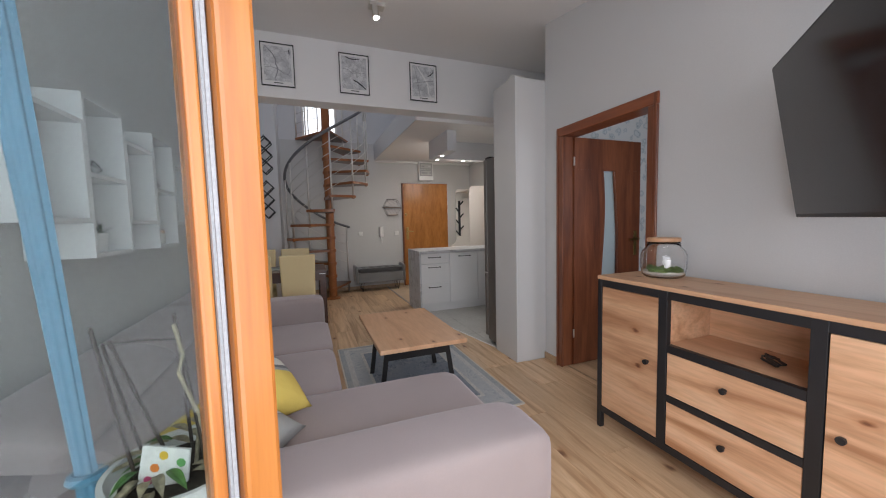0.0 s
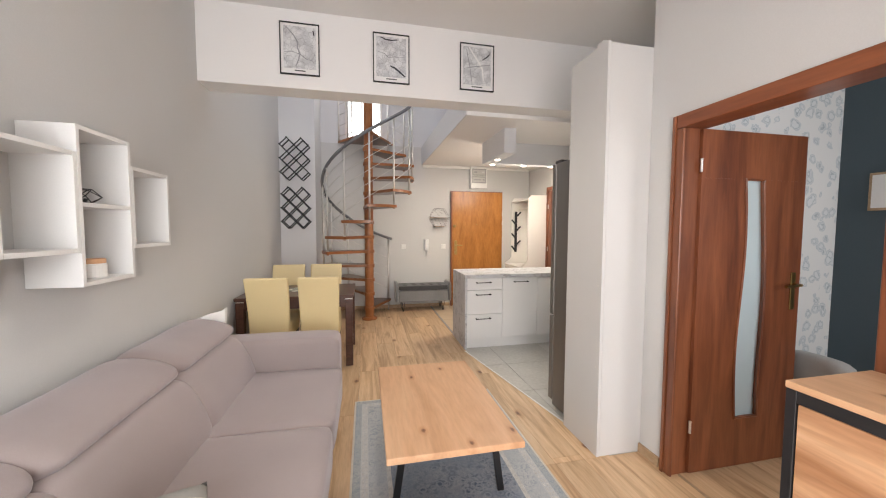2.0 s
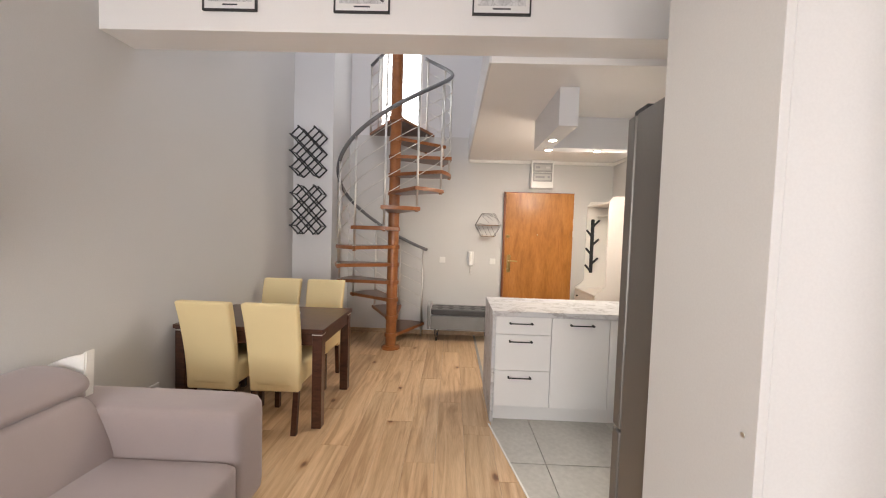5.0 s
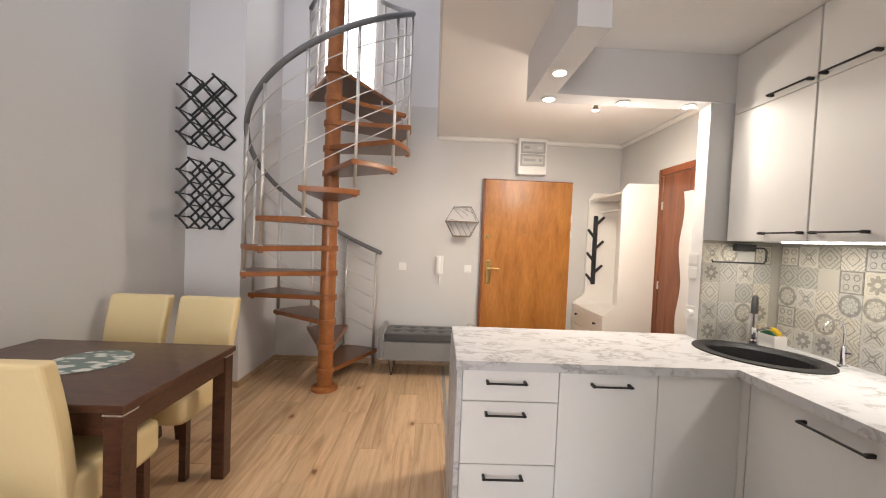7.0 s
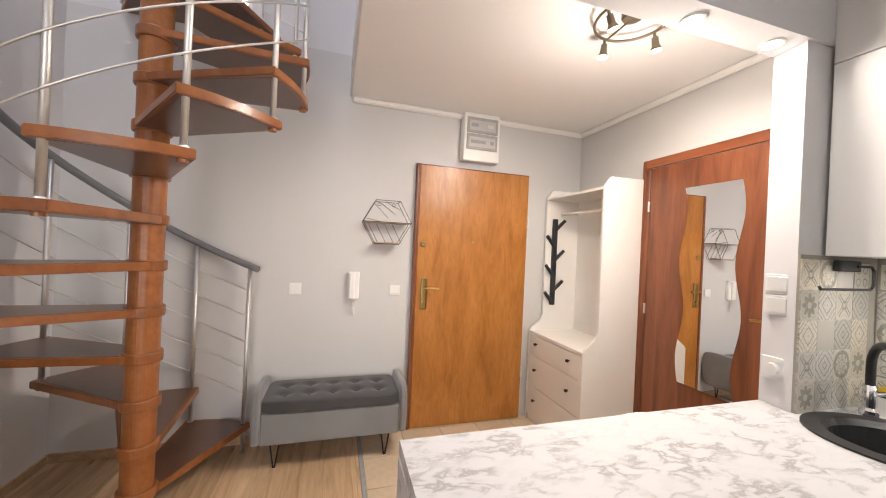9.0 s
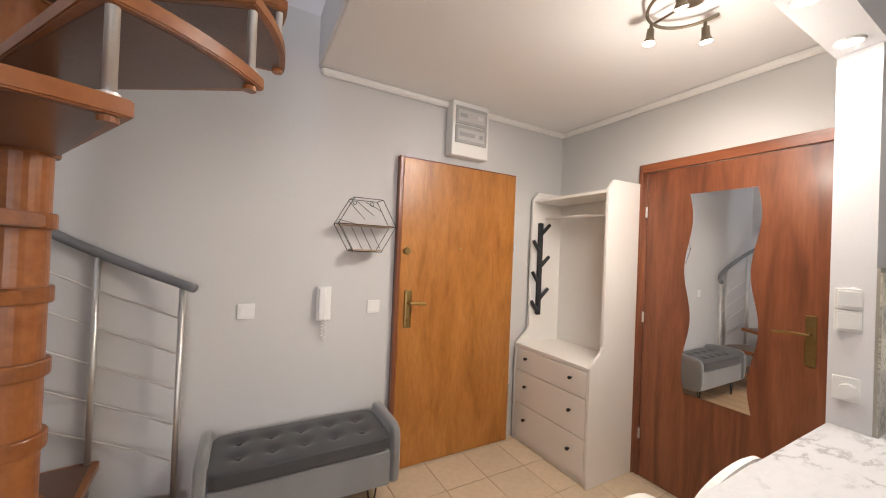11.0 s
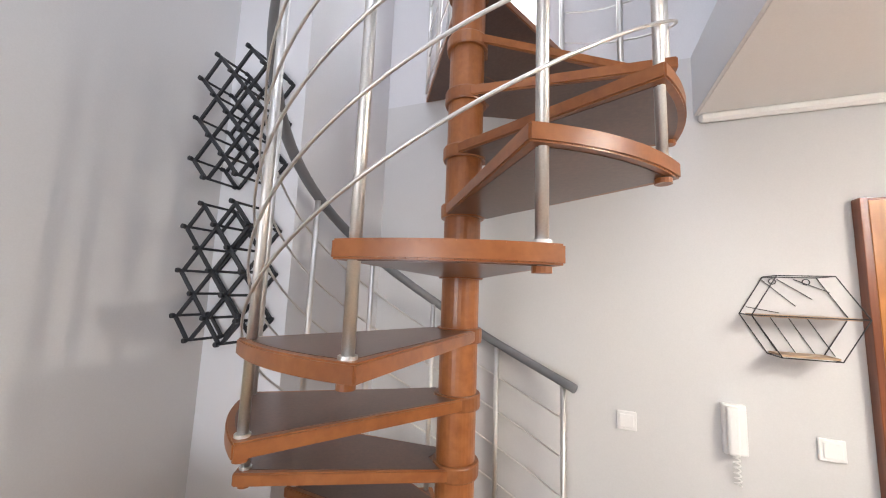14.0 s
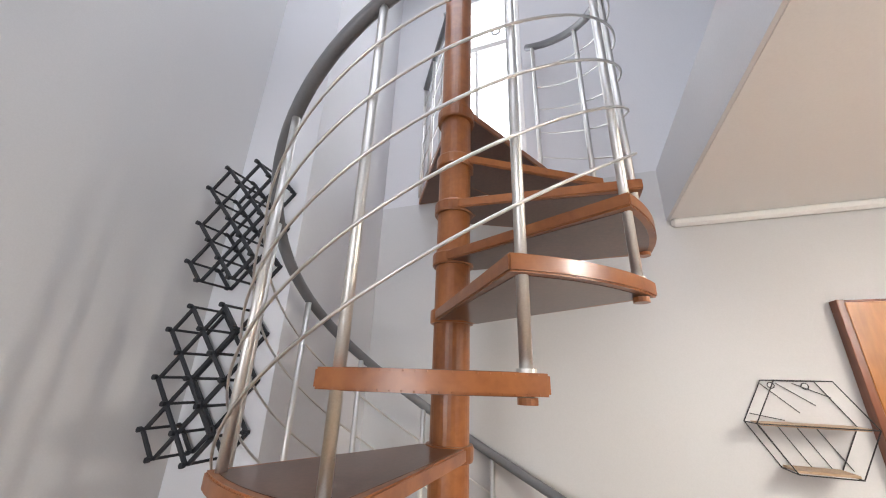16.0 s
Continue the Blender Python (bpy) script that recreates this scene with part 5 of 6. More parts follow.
# bathroom door with a wavy mirror
td = thing("door_3", (0, 0, 0), 0, "closed cherry veneered bathroom door with a wavy mirror", "door", kind="structure")
TY0_, TY1_ = 5.335, 6.20
architrave(td, XK, TY0_, TY1_, 2.02, 0.06)
part("leaf", box((XK - 0.012, TY0_ + 0.002, 0.005), (XK - 0.0015, TY1_ - 0.002, 2.016), 0.002), M_CHERRY, td)
mz = [0.645 + 1.2 * i / 30 for i in range(31)]


def wave(z):
    return 0.02 * math.sin((z - 0.645) / 1.2 * 4 * math.pi)


part("mirror", prism([(5.61 + wave(z), z) for z in mz] + [(5.935 + wave(z), z) for z in reversed(mz)], XK - 0.018, XK - 0.0125, axis="x"), M_MIRROR, td, "wavy-edged frameless mirror")
plate = part("handle_plate", box((XK - 0.02, TY0_ + 0.04, 0.965), (XK - 0.0125, TY0_ + 0.08, 1.205), 0.003), M_BRASS, td)
bm = rod((XK - 0.015, TY0_ + 0.06, 1.115), (XK - 0.06, TY0_ + 0.06, 1.115), 0.008)
tube([(XK - 0.058, TY0_ + 0.055, 1.115), (XK - 0.06, TY0_ + 0.10, 1.117), (XK - 0.055, TY0_ + 0.19, 1.111)], 0.007, 10, bm)
part("lever", bm, M_BRASS, plate)
for z in (0.25, 1.02, 1.72):
    part("hinge", rod((XK - 0.02, TY1_ - 0.002, z), (XK - 0.02, TY1_ - 0.002, z + 0.07), 0.007), M_STEEL, td)

# ---- hall ----
tree = thing("hall_cabinet", (0, 0, 0), 0, "cream hall cabinet with open coat niche above drawers", "wardrobe")
HX0, HXU, HX1, HY0, HY1 = 2.835, 2.955, XK - 0.022, 6.245, 6.945
prof = [(HX0, 0.0), (HX0, 0.745), (HX0 + 0.015, 0.765), (HXU - 0.02, 0.83), (HXU, 0.87), (HXU, 1.88), (HXU + 0.05, 1.945), (HX1, 1.95), (HX1, 0.0)]
part("side_panel", prism(prof, HY0, HY0 + 0.02, axis="y", bevel=0.0015), M_CREAM, tree)
part("side_panel", prism(prof, HY1 - 0.02, HY1, axis="y", bevel=0.0015), M_CREAM, tree)
part("back_panel", box((HX1 - 0.012, HY0 + 0.02, 0.02), (HX1, HY1 - 0.02, 1.93)), M_CREAM, tree)
part("top", box((HXU + 0.01, HY0 + 0.02, 1.86), (HX1 - 0.013, HY1 - 0.02, 1.88), 0.001), M_CREAM, tree)
part("counter", box((HX0 + 0.002, HY0 + 0.021, 0.725), (HX1 - 0.013, HY1 - 0.021, 0.745), 0.001), M_CREAM, tree)
part("front_frame", box((HX0 + 0.016, HY0 + 0.021, 0.0), (HX0 + 0.03, HY1 - 0.021, 0.724)), M_CREAM, tree)
for z0, z1 in ((0.55, 0.715), (0.30, 0.545), (0.05, 0.295)):
    d = part("drawer_front", box((HX0 + 0.002, HY0 + 0.024, z0), (HX0 + 0.0155, HY1 - 0.024, z1), 0.0015), M_CREAM, tree)
    for y in (HY0 + 0.14, HY1 - 0.14):
        knob(d, (HX0 + 0.002, y, (z0 + z1) / 2 + 0.02), r=0.011)
part("clothes_rail", rod((3.10, HY0 + 0.02, 1.74), (3.10, HY1 - 0.02, 1.74), 0.011), M_CREAM, tree)
rack = thing("coat_rack", (0, 0, 0), 0, "black wooden tree-shaped coat rack with pegs", "coat rack")
rx, ry = 3.03, HY1 - 0.021
part("upright", box((rx - 0.022, ry - 0.028, 0.96), (rx + 0.022, ry, 1.70), 0.006), M_LATTICE, rack)
for z, s in ((1.66, 1), (1.52, -1), (1.40, 1), (1.27, -1), (1.14, 1), (1.04, -1)):
    part("peg", rod((rx, ry - 0.015, z - 0.06), (rx + s * 0.085, ry - 0.03, z + 0.03), 0.016, 0.014, 10), M_LATTICE, rack)
bench = thing("storage_bench", (0, 0, 0), 0, "grey velvet storage bench with tufted lid and hairpin legs", "bench")
BX0, BX1, BY0, BY1 = 0.79, 1.728, 6.56, 6.94
part("box", box((BX0 + 0.05, BY0 + 0.01, 0.17), (BX1 - 0.05, BY1, 0.36), 0.012, 2), M_VELVET, bench)
bm = cushion((BX1 - BX0 - 0.10, BY1 - BY0, 0.075), 0.15, 34, 10, at=((BX0 + BX1) / 2, (BY0 + BY1) / 2, 0.40))
PITS = [(BX0 + 0.17 + i * 0.147, BY0 + 0.12 + j * 0.14) for i in range(5) for j in range(2)]
for v in bm.verts:
    if v.co.z > 0.40:
        v.co.z -= sum(0.020 * math.exp(-((v.co.x - px) ** 2 + (v.co.y - py) ** 2) / 0.0011) for px, py in PITS)
lid = part("lid", bm, M_VELVETD, bench, "dark tufted velvet lid", smooth=True)
for px, py in PITS:
    part("button", lathe([(0.0, 0.0), (0.012, 0.0), (0.01, 0.006), (0.0, 0.008)], 12, at=(px, py, 0.4225)), M_VELVETD, lid)
for x in (BX0 + 0.025, BX1 - 0.025):
    part("bolster", cushion((0.055, BY1 - BY0 + 0.02, 0.33), 0.02, 8, 5, at=(x, (BY0 + BY1) / 2, 0.325)), M_VELVET, bench, smooth=True)
for x in (BX0 + 0.13, BX1 - 0.13):
    for y in (BY0 + 0.07, BY1 - 0.06):
        part("leg", tube([(x - 0.03, y, 0.175), (x - 0.004, y, 0.006), (x + 0.004, y, 0.006), (x + 0.03, y, 0.175)], 0.005, 8), M_BLACK, bench)
# hexagon wire shelf
hexs = thing("wire_shelf", (0, 0, 0), 0, "black wire hexagon wall shelf with wooden boards", "shelf")
hx, hz, hr, hy0, hy1 = 1.582, 1.575, 0.175, YF - 0.125, YF - 0.006
hexp = [(hx + hr * math.cos(math.pi / 3 * i), hz + 0.158 / 0.866 * math.sin(math.pi / 3 * i)) for i in range(6)]
bm = None
for y in (hy0, hy1):
    for i in range(6):
        a, b = hexp[i], hexp[(i + 1) % 6]
        bm = rod((a[0], y, a[1]), (b[0], y, b[1]), 0.0021, n=6, bm=bm)
for a in hexp:
    bm = rod((a[0], hy0, a[1]), (a[0], hy1, a[1]), 0.0021, n=6, bm=bm)
for z in (hz,):
    bm = rod((hx - hr, hy0, z), (hx + hr, hy0, z), 0.0021, n=6, bm=bm)
part("wire_frame", bm, M_BLACK, hexs)
bm = None
for k in range(4):
    # slanting wires of the upper and the lower half
    x = hx - 0.15 + 0.055 * k
    bm = rod((x, hy1, hz + 0.15 - 0.12 * (k == 0)), (x + 0.11, hy1, hz + 0.01 + 0.03 * k), 0.0018, n=5, bm=bm)
    x = hx - 0.13 + 0.06 * k
    bm = rod((x, hy1, hz - 0.01), (x + 0.075, hy1, hz - 0.15), 0.0018, n=5, bm=bm)
for x in (hx - 0.055, hx + 0.055):
    bm = tube([(x + 0.012 * math.cos(a * 0.785), hy1, hz + 0.14 + 0.012 * math.sin(a * 0.785)) for a in range(8)], 0.002, 5, bm, closed=True)
part("back_wires", bm, M_BLACK, hexs)
part("board", box((hx - 0.155, hy0 + 0.006, hz - 0.006), (hx + 0.155, hy1 - 0.004, hz + 0.004)), M_BASE, hexs)
part("board", box((hx - 0.085, hy0 + 0.006, hz - 0.154), (hx + 0.085, hy1 - 0.004, hz - 0.146)), M_BASE, hexs)
# fuse box
fuse = thing("fuse_box", (0, 0, 0), 0, "white wall fuse box with two smoked covers above entrance door", "fuse box")
part("case", box((2.15, YF - 0.09, 2.105), (2.455, YF - 0.001, 2.487), 0.008, 2), M_PLASTIC, fuse)
FUSES = {2.195: ((2.205, 2.33, M_GASKET), (2.37, 2.40, M_GASKET)), 2.325: ((2.205, 2.262, M_GASKET), (2.345, 2.395, M_TALL))}
for z in FUSES:
    part("cover", box((2.172, YF - 0.098, z), (2.433, YF - 0.0905, z + 0.125), 0.003), M_SMOKE, fuse)
    part("carrier", box((2.192, YF - 0.0998, z + 0.022), (2.413, YF - 0.0985, z + 0.1)), M_CARRIER, fuse, "pale breaker carrier behind the cover")
    for x0, x1, m in FUSES[z]:
        part("breaker_row", box((x0, YF - 0.1025, z + 0.048), (x1, YF - 0.1002, z + 0.075)), m, fuse)


def plate_x(name, label, x, y, z, w=0.082, h=0.082):
    """A switch plate on the end wall."""
    t = thing(name, (0, 0, 0), 0, label, name.replace("_", " "))
    part("plate", box((x - w / 2, y - 0.012, z - h / 2), (x + w / 2, y - 0.0005, z + h / 2), 0.003, 2), M_PLASTIC, t)
    part("rocker", box((x - w * 0.36, y - 0.016, z - h * 0.36), (x + w * 0.36, y - 0.0125, z + h * 0.36), 0.002), M_PLASTIC, t)
    return t


plate_x("light_switch", "white plastic light switch on the grey wall", 0.964, YF, 1.069)
plate_x("light_switch", "white plastic light switch beside the entrance door", 1.672, YF, 1.069)
intercom = thing("intercom", (0, 0, 0), 0, "white plastic intercom handset on the wall", "intercom")
part("base", box((1.322, YF - 0.03, 1.0), (1.405, YF - 0.001, 1.20), 0.006, 2), M_PLASTIC, intercom)
part("handset", box((1.33, YF - 0.058, 1.005), (1.372, YF - 0.0305, 1.195), 0.01, 2), M_PLASTIC, intercom)
part("coil_cord", tube([(1.365 + 0.012 * math.cos(k * 0.9), YF - 0.02 - 0.008 * math.sin(k * 0.9), 1.0 - 0.0028 * k) for k in range(44)], 0.0028, 5), M_PLASTIC, intercom)
for i, (z, h) in enumerate(((1.325, 0.075), (1.245, 0.075), (1.005, 0.085))):
    t = thing("light_switch" if i < 2 else "wall_socket", (2.8435, 5.18, 0), 9.4, ("white plastic light switch on the kitchen stub wall", "white plastic light switch on the kitchen stub wall", "white plastic socket with a plugged adapter")[i], "switch" if i < 2 else "socket")
    part("plate", box((-0.006, -0.038, z - h / 2), (0.006, 0.038, z + h / 2), 0.003, 2), M_PLASTIC, t)
    if i < 2:
        part("rocker", box((-0.010, -0.03, z - 0.028), (-0.0065, 0.03, z + 0.028), 0.0015), M_PLASTIC, t)
    else:
        part("adapter", rod((-0.0065, 0, z), (-0.035, 0, z), 0.022, n=18), M_PLASTIC, t)
wsx = west_x(4.30)
sock = thing("wall_socket", (0, 0, 0), 0, "white wall socket with plug and cable near the table", "socket")
part("plate", box((wsx, 4.25, 0.26), (wsx + 0.014, 4.33, 0.34), 0.003), M_PLASTIC, sock)
part("plug", rod((wsx + 0.0145, 4.29, 0.30), (wsx + 0.05, 4.29, 0.30), 0.02, n=14), M_PLASTIC, sock)
part("cable", tube([(wsx + 0.05, 4.29, 0.30), (wsx + 0.075, 4.29, 0.25), (wsx + 0.06, 4.27, 0.12), (wsx + 0.04, 4.24, 0.01)], 0.004, 6), M_PLASTIC, sock)
# white moulded chair behind the island
wch = thing("white_chair", (0, 0, 0), 0, "white chair with an arched back pushed against the island", "chair")
arch = [(2.065, 0.46), (2.495, 0.46)] + [(2.28 + 0.235 * math.cos(radians(a)), 0.66 + 0.185 * math.sin(radians(a)) ** 0.8) for a in range(4, 177, 8)]
bm = prism(arch, 5.262, 5.302, axis="y", bevel=0.012)
for v in bm.verts:
    v.co.y += 0.5 * (v.co.x - 2.28) ** 2 - 0.05 * (v.co.z - 0.46)
part("backrest", bm, M_TRIM, wch, smooth=False)
inner = [(2.28 + (x - 2.28) * 0.8, 0.48 + (z - 0.48) * 0.86) for x, z in arch]
bm = prism(inner, 5.3015, 5.306, axis="y")
for v in bm.verts:
    v.co.y += 0.5 * (v.co.x - 2.28) ** 2 - 0.05 * (v.co.z - 0.46)
part("back_pad", bm, M_PLASTIC, wch)
part("seat", cushion((0.42, 0.40, 0.05), 0.05, 8, 5, at=(2.28, 5.49, 0.435)), M_TRIM, wch, smooth=True)
for x in (2.12, 2.44):
    for y in (5.34, 5.63):
        part("leg", rod((x, y, 0.41), (x + (0.02 if x > 2.3 else -0.02), y, 0.0), 0.014, n=10), M_TRIM, wch)

# ---- lamps ----
for x, y in SPOTS:
    s = thing("recessed_spotlight", (0, 0, 0), 0, "lit round recessed spotlight in the soffit", "spotlight", "soffit spotlights")
    part("ring", lathe([(0.0295, 2.2195), (0.031, 2.213), (0.038, 2.213), (0.04, 2.216), (0.04, 2.2195)], 24, at=(x, y, 0), caps=False), M_TRIM, s)
    part("lens", lathe([(0.0, 2.2145), (0.029, 2.2145), (0.029, 2.2185), (0.0, 2.2185)], 24, at=(x, y, 0)), M_SPOT, s, "glowing lens")
hl = thing("ceiling_lamp", (0, 0, 0), 0, "dull bronze arc ceiling lamp with three lit spots", "lamp")
part("arc_bar", tube([(LXC + 0.155 * math.cos(radians(a)), LYC + 0.155 * math.sin(radians(a)), 2.445) for a in range(-8, 197, 6)], 0.0065, 8), M_HEAD, hl, smooth=True)
part("base", lathe([(0.0, 2.452), (0.040, 2.452), (0.046, 2.46), (0.046, 2.489), (0.0, 2.489)], 28, at=(LXC, LYC, 0)), M_HEAD, hl)
part("spoke", rod((LXC, LYC, 2.455), (LXC, LYC + 0.155, 2.447), 0.005), M_HEAD, hl)
for a, out in ((190, -0.5), (10, 0.25), (95, 0.1)):
    c = Vector((LXC + 0.155 * math.cos(radians(a)), LYC + 0.155 * math.sin(radians(a)), 2.438))
    d = Vector((out * math.cos(radians(a)), out * math.sin(radians(a)), -1)).normalized()
    bm = rod(c, c + d * 0.02, 0.007, n=12)
    rod(c + d * 0.018, c + d * 0.055, 0.014, 0.016, 16, bm)
    rod(c + d * 0.055, c + d * 0.075, 0.016, 0.026, 16, bm)
    head = part("spot_head", bm, M_HEAD, hl, "dull bronze spot head", smooth=False)
    part("bulb", rod(c + d * 0.0755, c + d * 0.079, 0.022, n=16), M_SPOT, head, "glowing bulb")
ls = thing("ceiling_spot", (0, 0, 0), 0, "brushed steel ceiling spotlight with two lit heads", "lamp")
zc = ceil_z(2.86)
part("base", box((0.53, 2.83, zc - 0.03), (0.65, 2.91, zc - 0.001), 0.003), M_STEEL, ls)
for x, y in ((0.57, 2.84), (0.59, 2.905)):
    head = part("spot_head", rod((x, y, zc - 0.03), (x + 0.005, y - 0.02, zc - 0.13 + 8 * max(0, y - 2.9)), 0.022, n=16), M_STEEL, ls)
    part("bulb", rod((x + 0.005, y - 0.02, zc - 0.1305 + 8 * max(0, y - 2.9)), (x + 0.0055, y - 0.021, zc - 0.135 + 8 * max(0, y - 2.9)), 0.019, n=16), M_SPOT, head, "glowing bulb")
tagged(part("under_cabinet_lamp", box((3.02, 3.85, 1.431), (3.035, 4.84, 1.4395), 0.002), M_STRIP), "glowing strip lamp under the wall cabinets", "lamp")

# ---- sink and worktop things ----
sink = thing("sink", (0, 0, 0), 0, "black oval composite sink in the worktop corner", "sink")
bm = bmesh.new()
rings = []
for a, b, z in ((SA, SB_, CT + 0.0008), (SA, SB_, CT + 0.007), (SA - 0.05, SB_ - 0.05, CT + 0.008), (SA - 0.065, SB_ - 0.065, CT - 0.01), (SA - 0.085, SB_ - 0.08, CT - 0.14), (SA - 0.13, SB_ - 0.12, CT - 0.17), (0.02, 0.02, CT - 0.175)):
    rings.append([bm.verts.new((x, y, z)) for x, y in ellipse(SX, SY, a, b, TURN_S)])
for r0, r1 in zip(rings, rings[1:]):
    for i in range(40):
        bm.faces.new((r0[i], r0[(i + 1) % 40], r1[(i + 1) % 40], r1[i]))
bm.faces.new(rings[-1])
part("bowl", bm, M_SINK, sink, smooth=False)
part("drain", lathe([(0.0, CT - 0.174), (0.03, CT - 0.174), (0.034, CT - 0.17), (0.03, CT - 0.167), (0.0, CT - 0.169)], 20, at=(SX, SY, 0)), M_CHROME, sink)
tap = thing("kitchen_tap", (0, 0, 0), 0, "tall tap with chrome base and black flexible spout", "tap")
tx, ty = 3.09, 5.03
part("base", lathe([(0.0, 0), (0.026, 0), (0.026, 0.02), (0.019, 0.03), (0.019, 0.11), (0.0, 0.115)], 20, at=(tx, ty, CT + 0.008)), M_CHROME, tap)
pts = [(tx, ty, CT + 0.115)] + [(tx - 0.085 * 0.7071 * (1 - math.cos(a)), ty - 0.085 * 0.7071 * (1 - math.cos(a)), CT + 0.19 + 0.085 * math.sin(a)) for a in [math.pi * i / 10 for i in range(11)]]
pts += [(pts[-1][0], pts[-1][1], CT + 0.14)]
part("spout", tube(pts, 0.013, 12), M_SINK, tap, "black spout", smooth=True)
part("spray_head", rod((pts[-1][0], pts[-1][1], CT + 0.20), (pts[-1][0], pts[-1][1], CT + 0.13), 0.017, 0.02, 14), M_CHROME, tap)
part("lever", rod((tx, ty - 0.02, CT + 0.09), (tx + 0.0, ty - 0.09, CT + 0.12), 0.006), M_CHROME, tap)
tap2 = thing("filter_tap", (0, 0, 0), 0, "small chrome filter tap beside the sink", "tap")
part("base", lathe([(0.0, 0), (0.02, 0), (0.02, 0.01), (0.011, 0.016), (0.011, 0.10), (0.0, 0.10)], 16, at=(3.21, 4.70, CT)), M_CHROME, tap2)
part("spout", tube([(3.21, 4.70, CT + 0.10)] + [(3.21 - 0.05 * (1 - math.cos(a)), 4.70, CT + 0.17 + 0.05 * math.sin(a)) for a in [math.pi * i / 8 for i in range(9)]], 0.005, 8), M_CHROME, tap2, smooth=True)
part("knob", rod((3.21, 4.70, CT + 0.07), (3.21, 4.665, CT + 0.075), 0.006), M_CHROME, tap2)
caddy = thing("sponge_holder", (-0.06, 0.12, 0), 0, "cream sponge holder with a yellow and green sponge", "sponge holder")
M_YEL = mat("yellow_sponge", (0.80, 0.52, 0.03), 0.95, var=0.15, scale=40, fine=200, bump=0.6, depth=0.003)
M_GRN = mat("green_scouring_pad", (0.03, 0.13, 0.06), 0.95, var=0.2, scale=60, fine=250, bump=0.6, depth=0.003)
bm = box((3.20, 4.84, CT + 0.0005), (3.27, 4.95, CT + 0.008))
for a, b in (((3.20, 4.84), (3.204, 4.95)), ((3.266, 4.84), (3.27, 4.95)), ((3.204, 4.84), (3.266, 4.844)), ((3.204, 4.946), (3.266, 4.95))):
    box((*a, CT + 0.008), (*b, CT + 0.07), bm=bm)
part("tray", bm, M_CREAM, caddy)
part("sponge", prism([(4.85 + 0.09 * k / 8, CT + 0.085 + 0.022 * math.sin(math.pi * k / 8)) for k in range(9)] + [(4.94, CT + 0.01), (4.85, CT + 0.01)], 3.225, 3.25, axis="x"), M_YEL, caddy)
part("scourer", prism([(4.85 + 0.09 * k / 8, CT + 0.07 + 0.02 * math.sin(math.pi * k / 8)) for k in range(9)] + [(4.94, CT + 0.01), (4.85, CT + 0.01)], 3.213, 3.2245, axis="x"), M_GRN, caddy)
towel = thing("paper_towel_holder", (0, 0, 0), 0, "empty black wire paper towel holder on tiled wall", "paper towel holder")
part("wall_plate", box((3.0, 5.078, 1.385), (3.12, 5.102, 1.425), 0.003), M_BLACK, towel)
part("arm", tube([(3.09, 5.075, 1.405), (3.15, 5.065, 1.405), (3.165, 5.065, 1.39), (3.165, 5.065, 1.335), (3.15, 5.065, 1.32), (2.86, 5.065, 1.32), (2.855, 5.065, 1.33)], 0.005, 8), M_BLACK, towel)
def leaf_print():
    """Pale leaves of a few tones on a grey-green ground."""
    m = bpy.data.materials.new("grey_leaf_print")
    m.use_nodes = True
    nt = m.node_tree
    tc, mp, vo = nt.nodes.new("ShaderNodeTexCoord"), nt.nodes.new("ShaderNodeMapping"), nt.nodes.new("ShaderNodeTexVoronoi")
    mp.inputs["Scale"].default_value, mp.inputs["Rotation"].default_value = (1.0, 2.2, 1.0), (0, 0, 0.6)
    nt.links.new(tc.outputs["Object"], mp.inputs[0])
    nt.links.new(mp.outputs[0], vo.inputs["Vector"])
    vo.inputs["Scale"].default_value = 15
    leaf = ramp_between(nt, vo.outputs["Distance"], [(0.34, (0.74, 0.75, 0.71)), (0.44, (0.48, 0.53, 0.50)), (0.54, (0.16, 0.22, 0.20))])
    b = nt.nodes["Principled BSDF"]
    nt.links.new(leaf, b.inputs["Base Color"])
    b.inputs["Roughness"].default_value = 0.5
    return m


tagged(part("place_mat", lathe([(0.0, 0.0), (0.165, 0.0), (0.165, 0.003), (0.0, 0.0035)], 36, at=(-0.325, 4.835, 0.7275)), leaf_print()), "round grey leaf-patterned place mat on the dining table", "place mat")

# ---- gallery doorway ----
gd = thing("door_4", (0, 0, 0), 0, "white framed bright glazed door at the stair top", "door", kind="structure")
part("frame_post", box((0.002, YF + 0.03, SLAB1 + 0.002), (0.045, YF + 0.09, 4.548), 0.004), M_TRIM, gd)
part("frame_post", box((0.575, YF + 0.03, SLAB1 + 0.002), (0.608, YF + 0.09, 4.548), 0.004), M_TRIM, gd)
for x in (0.10, 0.265):
    part("mullion", box((x, YF + 0.035, SLAB1 + 0.002), (x + 0.022, YF + 0.085, 4.06), 0.003), M_TRIM, gd)
part("transom", box((0.046, YF + 0.035, 4.062), (0.574, YF + 0.085, 4.11), 0.003), M_TRIM, gd)
part("ring_handle", tube([(0.43 + 0.03 * math.cos(a * 0.5236), YF + 0.03, 4.20 + 0.03 * math.sin(a * 0.5236)) for a in range(12)], 0.008, 8, closed=True), M_GASKET, gd, "small grey ring handle")
part("bright_pane", box((0.003, YF + 0.095, SLAB1 + 0.002), (0.607, YF + 0.10, 4.548)), M_SKYPANE, gd, "bright daylight behind frosted pane")
